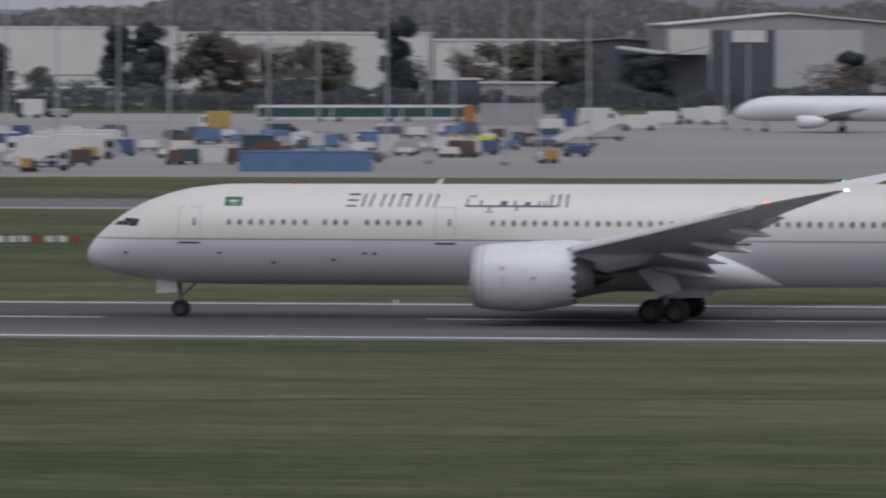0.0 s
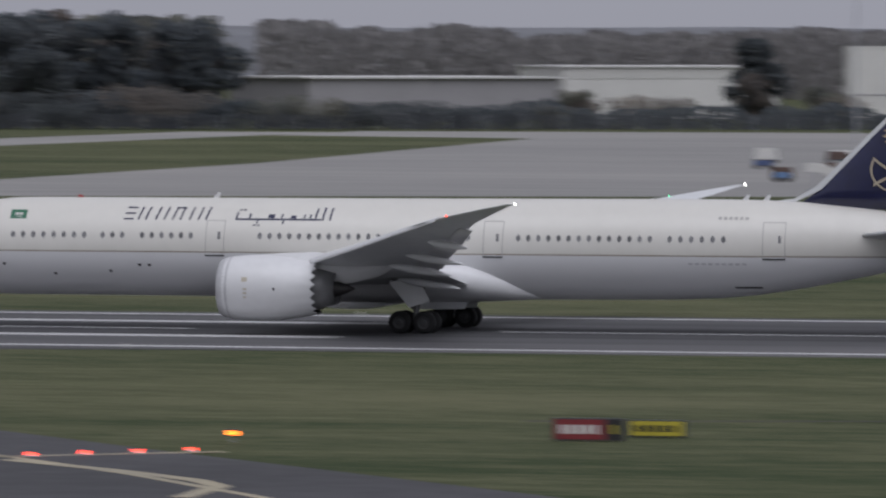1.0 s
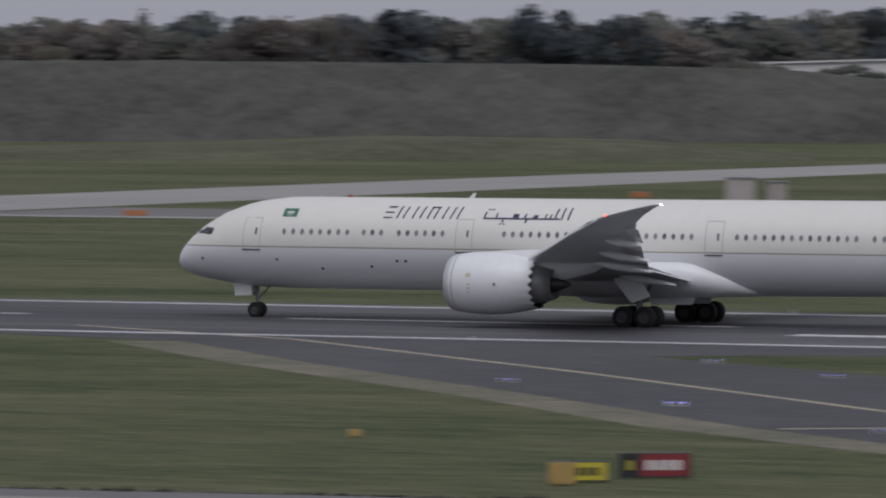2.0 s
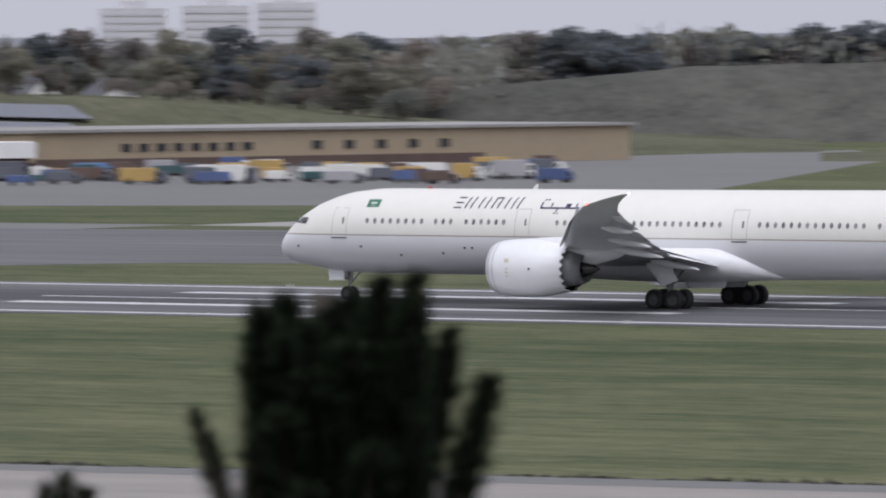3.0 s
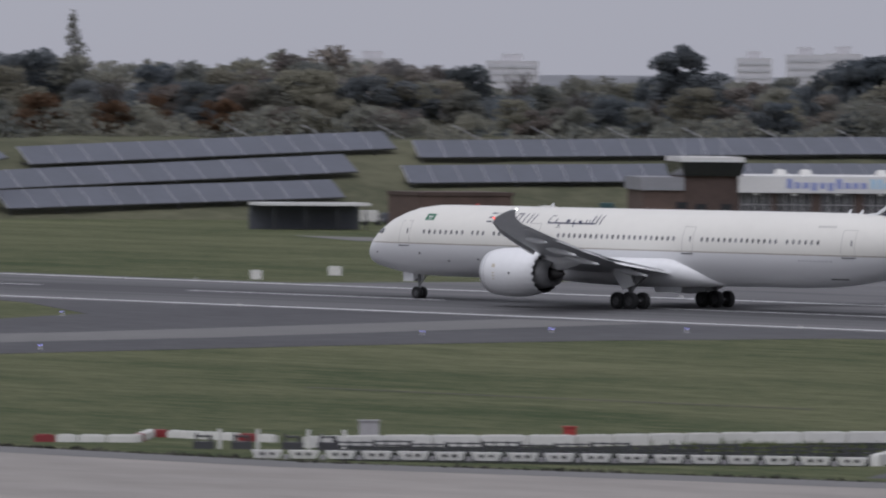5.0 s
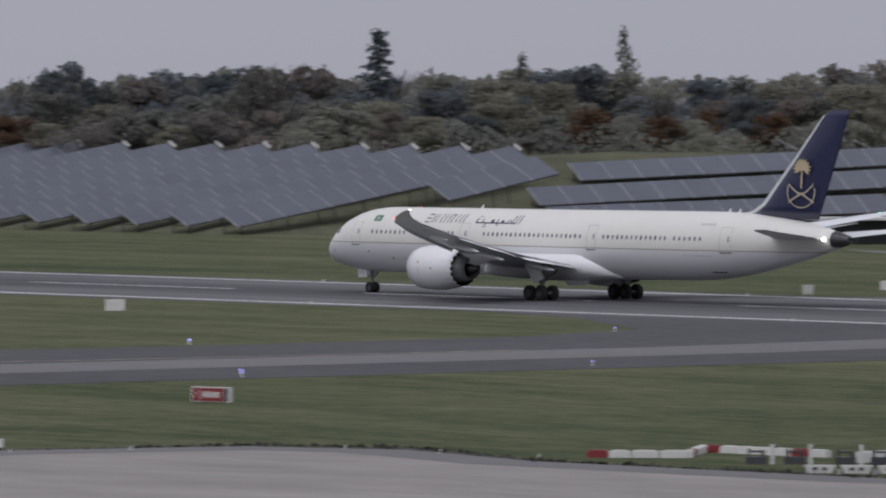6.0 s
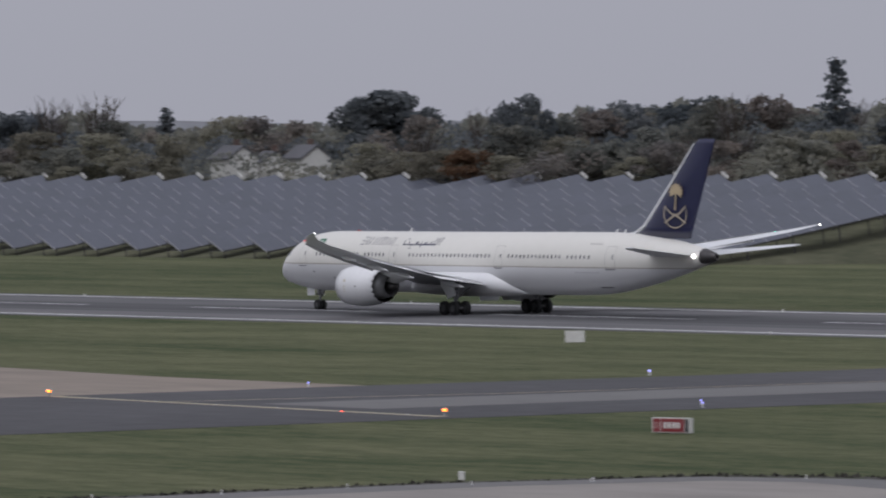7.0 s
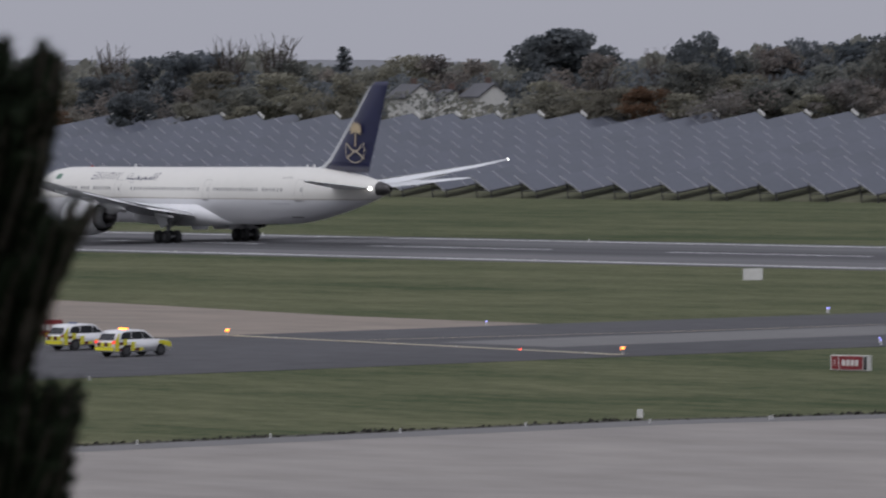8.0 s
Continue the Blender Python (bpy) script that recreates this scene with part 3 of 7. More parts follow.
    for w, strokes in ((0.85, (0, 1, 2)), (1.05, (3, 4)), (1.0, (3, 5)), (1.0, (3, 4, 2)), (0.5, (3,)), (1.05, (3, 4))):
        for kind in strokes:
            if kind < 3:
                z0 = (6.54, 6.87, 7.20)[kind]
                bar(x + 0.12 + kind * 0.07, z0, x + 0.74 + kind * 0.07, z0 + 0.09, nx=2, nz=1)
            else:
                u = {3: 0.10, 4: 0.56, 5: 0.62}[kind]
                bar(x + u, 6.54, x + u + 0.11, 7.29, slant=0.2)
        x += w + 0.05
    bar(22.6, 6.55, 27.9, 6.66, nx=6, nz=1, off=0.012)
    for xx, z0, z1, sw in ((22.6, 6.67, 7.0, 0.12), (23.4, 6.67, 6.95, 0.12), (23.9, 6.36, 6.54, 0.12), (24.6, 6.67, 6.9, 0.4), (25.4, 6.67, 6.92, 0.12), (25.5, 6.34, 6.54, 0.12), (26.0, 6.67, 6.84, 0.35), (26.8, 6.67, 6.9, 0.11), (27.15, 6.67, 6.9, 0.11),
                           (27.5, 6.67, 7.25, 0.12), (27.95, 6.55, 7.3, 0.12), (28.4, 6.55, 7.3, 0.12), (22.75, 7.1, 7.2, 0.14), (23.0, 7.1, 7.2, 0.14), (23.75, 6.22, 6.31, 0.14), (24.0, 6.22, 6.31, 0.14)):
        bar(xx, z0, xx + sw, z1, slant=0.06)
    bm = bmesh.new()
    patch(bm, 8.48, 6.56, 9.50, 7.08, off=0.013, nx=2)
    patch(bm, 8.75, 6.78, 9.25, 6.90, off=0.016, nz=1, mi=1)
    patch(bm, 8.80, 6.66, 9.20, 6.70, off=0.016, nz=1, mi=1)
    part("flag", bm, (GREENFLAG, OFFWHITE), body, "small green flag")
    for k in range(6):
        bar(52.1 + k * 0.32, 6.78, 52.3 + k * 0.32, 6.95, nz=1, mm=LINEGREY)
    faint = mat("faded_grey_mark", (0.5, 0.5, 0.52), 0.5, vary=0.04)
    for k in range(9):
        bar(50.4 + k * 0.4, 4.13, 50.66 + k * 0.4, 4.25, nz=1, mm=faint)
    for xx, z in ((8.15, 3.78), (11.3, 3.22), (14.8, 3.4), (16.65, 3.78), (17.25, 3.78), (2.5, 3.75)):
        b = bmesh.new()
        patch(b, xx, z, xx + 0.2, z + 0.14, off=0.012, nz=1)
        part("port", b, DARKGREY, body)
    bm = bmesh.new()
    patch(bm, 53.0, 2.75, 54.6, 2.85, off=0.02, nx=3, nz=1)
    part("vent", bm, DARKGREY, body)
    # aerials and beacons
    for xx, zz in ((20.7, 7.8), (53.2, 7.86), (54.45, 7.86)):
        bm = bmesh.new()
        sideprism(bm, [(xx - 0.2, zz), (xx + 0.2, zz), (xx + 0.32, zz + 0.34), (xx + 0.16, zz + 0.36)], -0.03, 0.03)
        part("aerial", bm, WHITE, body)
    bm = bmesh.new()
    lathe(bm, [(12.02, 0.02), (12.08, 0.1), (12.2, 0.12), (12.32, 0.1), (12.38, 0.02)], 0, 7.86, n=12)
    part("beacon", bm, RED, body, "red beacon lens")
    # belly fairing
    bm = bmesh.new()
    rings = []
    for k in range(27):
        x = 22.0 + k * 0.75
        u = (x - 22.0) / 19.5
        w = 3.28 * min(1, math.sin(math.pi * min(1, max(0.001, u)) ** 0.95) * 1.6) ** 0.55
        zt = 1.75 + 2.75 * min(1, max(0.02, math.sin(math.pi * u ** 1.05)) * 1.35) ** 0.6
        zb = 1.95 - 0.30 * math.sin(math.pi * u)
        zc, hz = (zt + zb) / 2, (zt - zb) / 2
        rings.append([bm.verts.new((x, w * abs(math.cos(a)) ** 0.75 * (1 if math.cos(a) > 0 else -1), zc + hz * abs(math.sin(a)) ** 0.8 * (1 if math.sin(a) > 0 else -1))) for a in (2 * math.pi * i / 36 for i in range(36))])
    for a, b in zip(rings, rings[1:]):
        for i in range(36):
            bm.faces.new((a[i], a[(i + 1) % 36], b[(i + 1) % 36], b[i]))
    part("belly_fairing", bm, WHITE, body, "white fairing under the wing root", smooth=True)
    # wings
    ws = ((2.4, 23.9, 3.30, 12.6, 0.120, 1.6), (6.0, 26.5, 3.80, 9.9, 0.110, 1.4), (9.5, 28.9, 4.32, 7.6, 0.100, 1.2), (15, 32.6, 5.14, 5.7, 0.092, 0.8), (21, 36.7, 6.10, 4.45, 0.088, 0.3), (26.2, 40.3, 7.05, 3.15, 0.085, -0.2),
          (28.3, 42.5, 7.52, 2.30, 0.080, -0.4), (29.5, 44.6, 7.93, 1.30, 0.075, -0.5), (30.15, 46.2, 8.22, 0.50, 0.075, -0.5))
    for side in (-1, 1):
        bm = bmesh.new()
        loft(bm, [(side * s, xl, z, c, th, tw) for s, xl, z, c, th, tw in ws])
        wing = part("wing", bm, WINGGREY, body, "swept light grey wing with a raked tip", smooth=False)
        for p in wing.data.polygons:
            p.use_smooth = True
        # drooped slats along the leading edge
        le = lambda s_: tuple(float(np.interp(s_, [w_[0] for w_ in ws], [w_[i_] for w_ in ws])) for i_ in (1, 2, 3))
        for s0, s1 in ((3.7, 8.6), (11.2, 15.0), (15.08, 18.9), (18.98, 22.8), (22.88, 27.4)):
            bm = bmesh.new()
            rows_ = []
            for s_ in (s0, s1):
                xl, z, c = le(s_)
                k = 0.045 * c + 0.14
                rows_.append([bm.verts.new((xl + u * k, side * s_, z + v * k)) for u, v in ((1.25, 0.62), (0.5, 0.50), (-0.3, 0.10), (-0.78, -0.42), (-0.80, -0.72), (-0.45, -0.62), (0.0, -0.05), (0.6, 0.36))])
            for i_ in range(8):
                bm.faces.new((rows_[0][i_], rows_[0][(i_ + 1) % 8], rows_[1][(i_ + 1) % 8], rows_[1][i_]))
            bm.faces.new(rows_[0])
            bm.faces.new(rows_[1][::-1])
            part("slat", bm, WHITE, wing, "white drooped leading-edge slat")
        # flaps set for take-off: span, trailing edge x and z, chord
        for s0, s1, x0, x1, z0, z1, c0, c1, dr, nm in ((3.3, 8.9, 37.25, 37.2, 2.84, 3.62, 2.1, 1.75, 11, "flap"), (9.0, 10.3, 36.9, 37.3, 3.72, 4.0, 1.3, 1.2, 7, "flaperon"), (10.5, 14.8, 37.5, 39.0, 3.98, 4.72, 1.7, 1.5, 12, "flap"),
                                                       (14.9, 19.2, 39.05, 40.75, 4.74, 5.50, 1.5, 1.3, 12, "flap"), (19.4, 24.9, 40.95, 43.0, 5.66, 6.62, 1.1, 0.85, 5, "aileron")):
            bm = bmesh.new()
            a_ = radians(dr)
            loft(bm, [(side * s0, x0 - c0 * math.cos(a_), z0 + c0 * math.sin(a_), c0, 0.13, dr), (side * s1, x1 - c1 * math.cos(a_), z1 + c1 * math.sin(a_), c1, 0.13, dr)])
            part(nm, bm, WHITE, wing, "white " + nm + " drooped for take-off", smooth=True)
        for s, xx, zz, ln in ((6.1, 33.6, 3.25, 3.9), (12.9, 34.9, 4.25, 3.9), (17.3, 37.1, 4.98, 3.5), (22.0, 39.6, 5.88, 2.4)):
            bm = bmesh.new()
            prof = [(0, 0.02), (0.12 * ln, 0.14), (0.35 * ln, 0.24), (0.65 * ln, 0.21), (0.9 * ln, 0.1), (ln, 0.02)]
            lathe(bm, [(xx + u, r) for u, r in prof], side * s, 0, n=12)
            bmesh.ops.rotate(bm, verts=bm.verts, cent=(xx, side * s, 0), matrix=Matrix.Rotation(radians(8), 3, "Y"))
            bmesh.ops.translate(bm, verts=bm.verts, vec=(0, 0, zz))
            part("flap_fairing", bm, WHITE, wing, smooth=True)
        # spoiler panels
        for s0, s1, x0, x1, z0, z1 in ((4.0, 8.6, 33.9, 34.1, 3.40, 4.06), (10.8, 14.7, 34.9, 36.35, 4.42, 5.06), (14.8, 18.6, 36.4, 38.1, 5.08, 5.74)):
            bm = bmesh.new()
            loft(bm, [(side * s0, x0, z0, 1.5, 0.05, 4), (side * s1, x1, z1, 1.25, 0.05, 4)])
            part("spoiler", bm, WHITE, wing)
        # tip lamps
        bm = bmesh.new()
        bmesh.ops.create_icosphere(bm, subdivisions=2, radius=0.055, matrix=Matrix.Translation((46.72, side * 30.14, 8.24)))
        part("tip_lamp", bm, G_WHITE, wing, "white lamp at the wing tip")
        bm = bmesh.new()
        bmesh.ops.create_icosphere(bm, subdivisions=2, radius=0.06, matrix=Matrix.Translation((42.28, side * 28.1, 7.50)))
        part("side_lamp", bm, G_RED if side < 0 else glow("green_lamp", (0.05, 0.9, 0.3), 6), wing)
        # engine
        ey, ez = side * 9.9, 2.79
        bm = bmesh.new()
        prof = [(24.04, 1.54), (24.06, 1.62), (24.20, 1.71), (24.58, 1.81), (25.35, 1.90), (26.5, 1.945), (27.5, 1.915), (28.3, 1.81), (29.1, 1.66), (29.75, 1.52)]
        chev = lambda k, i: (0.28 if i % 4 == 2 else 0.12 if i % 2 else -0.03) if k == 9 else 0
        lathe(bm, prof, ey, ez, n=72, wobble=chev)
        eng = part("engine_cowl", bm, WHITE, plane, "large white engine cowl with a toothed rear edge", smooth=True)
        bm = bmesh.new()
        lathe(bm, [(25.6, 1.42), (24.65, 1.40), (24.20, 1.46), (24.05, 1.55), (24.03, 1.595), (24.08, 1.655), (24.22, 1.722), (24.75, 1.848)], ey, ez, n=48)
        part("intake_lip", bm, STEEL, eng, "bare metal intake lip", smooth=True)
        bm = bmesh.new()
        lathe(bm, [(25.6, 1.42), (25.4, 0.45), (24.95, 0.02)], ey, ez, n=32)
        part("fan", bm, DARKGREY, eng, smooth=True)
        bm = bmesh.new()
        lathe(bm, [(29.66, 1.485), (29.2, 1.53), (28.2, 1.58), (28.0, 1.1)], ey, ez, n=72, wobble=lambda k, i: (0.28 if i % 4 == 2 else 0.12 if i % 2 else -0.03) if k == 0 else 0)
        part("bypass_duct", bm, HOTMETAL, eng)
        bm = bmesh.new()
        lathe(bm, [(28.0, 1.26), (29.4, 1.26), (30.2, 1.14), (31.0, 0.93), (30.98, 0.84), (30.2, 0.70)], ey, ez, n=36)
        part("core_nozzle", bm, HUBGREY, eng, "grey core cowl behind the fan nozzle", smooth=True)
        bm = bmesh.new()
        lathe(bm, [(30.2, 0.62), (30.9, 0.52), (31.6, 0.28), (32.05, 0.04)], ey, ez, n=24)
        part("exhaust_plug", bm, HOTMETAL, eng, smooth=True)
        bm = bmesh.new()
        sideprism(bm, [(25.3, 4.62), (27.5, 4.84), (29.6, 4.90), (33.5, 4.60), (34.6, 4.15), (33.6, 3.55), (31.8, 3.10), (30.6, 3.05), (29.3, 3.6), (27.6, 4.3)], ey - 0.28, ey + 0.28)
        bmesh.ops.bevel(bm, geom=bm.edges[:], offset=0.12, segments=2, affect="EDGES")
        part("pylon", bm, WHITE, eng, "white engine pylon", smooth=True)
        # crest on the cowl, plain shapes
        for xx, zz, ww, hh in ((25.86, 3.20, 0.34, 0.26), (25.9, 2.72, 0.24, 0.1), (25.9, 2.48, 0.24, 0.1), (25.9, 2.24, 0.20, 0.08)):
            bm = bmesh.new()
            r = 1.94
            g = [[bm.verts.new((xx + ww * (i - 0.5), ey + side * math.sqrt(max(0.01, r * r - (z - ez) ** 2)), z)) for i in (0, 1)] for z in (zz, zz + hh)]
            bm.faces.new((g[0][0], g[0][1], g[1][1], g[1][0]))
            part("crest", bm, FADEGOLD, eng, "small pale gold mark")
        bm = bmesh.new()
        lathe(bm, [(27.6, 0.02), (27.6, 0.08), (27.72, 0.08), (27.72, 0.02)], ey + side * 1.895, ez, n=10)
        part("latch", bm, DARKGREY, eng)
        # main leg
        mx, my = 34.39, side * 4.9
        def rod(name, p, q, r0, r1, parent):
            b = bmesh.new()
            tube(b, p, q, r0, r1, 12)
            return part(name, b, HUBGREY, parent)

        leg = rod("main_leg", (mx, my, 0.68), (mx + 0.3, my - side * 0.15, 3.6), 0.17, 0.22, plane)
        rod("drag_brace", (mx, my, 1.35), (mx - 1.6, my - side * 0.3, 3.2), 0.09, 0.09, leg)
        rod("side_brace", (mx, my, 1.4), (mx + 0.1, my - side * 2.3, 3.0), 0.09, 0.09, leg)
        rod("bogie_beam", (mx - 0.8, my, 0.68), (mx + 0.8, my, 0.68), 0.13, 0.13, leg)
        for dx in (-0.74, 0.74):
            rod("axle", (mx + dx, my - 0.75, 0.68), (mx + dx, my + 0.75, 0.68), 0.09, 0.09, leg)
        for dx in (-0.74, 0.74):
            for dy in (-0.66, 0.66):
                wheel(leg, mx + dx, my + dy, 0.685, 0.685, 0.52)
        bm = bmesh.new()
        sideprism(bm, [(32.95, 3.05), (34.75, 3.32), (35.45, 1.95), (34.2, 1.55)], my + side * 0.62, my + side * 0.70)
        part("gear_door", bm, WHITE, leg, "white leg door")
        # far inner door panel under the belly
        bm = bmesh.new()
        sideprism(bm, [(33.3, 2.1), (36.9, 2.1), (36.5, 1.35), (33.8, 1.30)], side * 1.3, side * 1.38)
        part("gear_door", bm, WINGGREY, leg)
        # tailplane
        bm = bmesh.new()
        loft(bm, [(side * 0.6, 59.6, 5.78, 6.3, 0.09, 0), (side * 9.2, 66.2, 6.62, 2.2, 0.085, 0), (side * 9.85, 67.3, 6.72, 1.2, 0.08, 0)])
        part("tailplane", bm, WINGGREY, body, "swept light grey tailplane", smooth=True)
        # wheel well shade
    # fin
    bm = bmesh.new()
    loft(bm, [(0, 56.1, 7.4, 8.3, 0.075, 0), (0, 57.7, 8.55, 7.15, 0.085, 0), (0, 61.7, 12.6, 4.85, 0.085, 0), (0, 65.05, 16.2, 2.85, 0.085, 0), (0, 65.75, 16.62, 2.35, 0.06, 0)], vertical=True)
    fin = part("fin", bm, NAVY, body, "dark blue fin", smooth=True)
    bm = bmesh.new()
    sideprism(bm, [(54.6, 7.80), (56.2, 7.80), (57.8, 8.55), (61.8, 12.6), (65.15, 16.2), (64.97, 16.2), (61.52, 12.65), (57.5, 8.72), (56.2, 8.02)], -0.11, 0.11)
    part("fin_leading_edge", bm, WINGGREY, fin, "pale grey fin leading edge")
    # crest on the fin, plain shapes on both sides
    for side in (-1, 1):
        cx, cz, yy = 62.52, 9.55, side * 0.36
        bm = bmesh.new()
        rim = []
        for k in range(27):
            a = radians(150 + k * 8.6)
            rim.append([bm.verts.new((cx + r * math.cos(a) * 1.12, yy, cz + 0.2 + r * math.sin(a) * 0.9)) for r in (1.44, 1.56)])
        for p, q in zip(rim, rim[1:]):
            bm.faces.new((p[0], p[1], q[1], q[0]))
        part("crest_ring", bm, FADEGOLD_FIN, fin)
        for s in (-1, 1):
            bm = bmesh.new()
            blade = []
            for k in range(9):
                u = -1 + k / 4
                x0, z0 = cx + u * 1.55, cz - s * u * 0.62 + 0.34 * (u * u - 0.3) * (1 if s * u < 0 else -0.4)
                blade.append((bm.verts.new((x0, yy + side * 0.004 * s, z0 - 0.09)), bm.verts.new((x0, yy + side * 0.004 * s, z0 + 0.09))))
            for p, q in zip(blade, blade[1:]):
                bm.faces.new((p[0], q[0], q[1], p[1]))
            part("crest_stroke", bm, FADEGOLD_FIN, fin)
        bm = bmesh.new()
        bm.faces.new([bm.verts.new(c) for c in ((cx - 0.1, yy, cz + 0.5), (cx + 0.1, yy, cz + 0.5), (cx + 0.19, yy, cz + 2.1), (cx + 0.03, yy, cz + 2.1))])
        part("crest_stem", bm, GOLD, fin)
        bm = bmesh.new()
        hub = Vector((cx + 0.12, yy + side * 0.005, cz + 2.15))
        star = []
        for k in range(22):
            a = radians(-40 + k * 260 / 21)
            r = 1.15 if k % 2 == 0 else 0.78
            star.append(bm.verts.new(hub + Vector((r * math.cos(a), 0, r * 0.78 * math.sin(a) + 0.05))))
        bm.faces.new(star + [bm.verts.new(hub + Vector((0, 0, -0.1)))])
        part("crest_crown", bm, GOLD, fin)
    bm = bmesh.new()
    bmesh.ops.create_icosphere(bm, subdivisions=2, radius=0.13, matrix=Matrix.Translation((65.9, -0.93, 5.78)))
    part("tail_lamp", bm, G_WHITE, body, "white tail lamp")
    # nose leg
    nl = part("nose_leg", (lambda b: (tube(b, (5.53, 0, 0.5), (5.45, 0, 2.3), 0.10, 0.13), tube(b, (5.53, -0.45, 0.51), (5.53, 0.45, 0.51), 0.07), tube(b, (5.5, 0, 1.1), (6.6, 0, 2.2), 0.06), tube(b, (5.35, -0.3, 1.55), (5.35, 0.3, 1.55), 0.09), b)[-1])(bmesh.new()),
              HUBGREY, plane)
    wheel(nl, 5.53, -0.31, 0.51, 0.51, 0.36)
    wheel(nl, 5.53, 0.31, 0.51, 0.51, 0.36)
    for s in (-1, 1):
        bm = bmesh.new()
        sideprism(bm, [(4.15, 2.2), (5.42, 2.2), (5.42, 1.45), (4.22, 1.42)], s * 0.55, s * 0.60)
        part("gear_door", bm, WHITE, nl, "white nose leg door")
    return plane


def fuselage_paint():
    """Cream above the belt line, white below it, and a thin brown line between."""
    m = mat("fuselage_paint", (0.665, 0.648, 0.602), 0.34, vary=0.02, scales=(0.12, 1.1), world_space=False, coat=0.2)
    n, l = m.node_tree.nodes, m.node_tree.links
    b = n["Principled BSDF"]
    cream = b.inputs["Base Color"].links[0].from_socket
    sep = n.new("ShaderNodeSeparateXYZ")
    l.new(n.new("ShaderNodeTexCoord").outputs["Object"], sep.inputs[0])

    def step(edge, below):
        c = n.new("ShaderNodeMath")
        c.operation = "LESS_THAN" if below else "GREATER_THAN"
        l.new(sep.outputs[2], c.inputs[0])
        c.inputs[1].default_value = edge
        return c.outputs[0]

    low = n.new("ShaderNodeMixRGB")
    low.inputs[2].default_value = (0.65, 0.65, 0.66, 1)
    l.new(step(4.62, True), low.inputs[0])
    l.new(cream, low.inputs[1])
    band = n.new("ShaderNodeMath")
    band.operation = "MULTIPLY"
    l.new(step(4.69, True), band.inputs[0])
    l.new(step(4.605, False), band.inputs[1])
    line = n.new("ShaderNodeMixRGB")
    line.inputs[2].default_value = (0.30, 0.27, 0.22, 1)
    l.new(band.outputs[0], line.inputs[0])
    l.new(low.outputs[0], line.inputs[1])
    l.new(line.outputs[0], b.inputs["Base Color"])
    return m


FADEGOLD_FIN = mat("pale_gold_paint", (0.42, 0.36, 0.27), 0.5, vary=0.05, world_space=False)
FADEGOLD = mat("faded_gold", (0.55, 0.50, 0.40), 0.5, vary=0.05, world_space=False)
FUSELAGE = fuselage_paint()
PLANE = airliner()


# ---------------------------------------------------------------- trees
def leaf_cloud(rng, blobs, n, size):
    """Small leaf clumps scattered over a set of blobs (centre, radii)."""
    bm = bmesh.new()
    tot = sum(b[3] * b[4] for b in blobs)
    for cx, cy, cz, r, h in blobs:
        for _ in range(max(4, int(n * r * h / tot))):
            v = Vector((rng.gauss(0, 1), rng.gauss(0, 1), rng.gauss(0, 1))).normalized()
            k = rng.uniform(0.55, 1.08)
            p = Vector((cx + v.x * r * k, cy + v.y * r * k, cz + v.z * h * k))
            s = size * rng.uniform(0.6, 1.4)
            a = Vector((rng.gauss(0, 1), rng.gauss(0, 1), rng.gauss(0, 0.7))).normalized()
            b = a.cross(Vector((rng.gauss(0, 1), rng.gauss(0, 1), rng.gauss(0, 1)))).normalized()
            c = [p + a * s, p + b * s * 0.8, p - a * s * 0.7, p - b * s * 0.9]
            bm.faces.new([bm.verts.new(q) for q in c])
    return bm


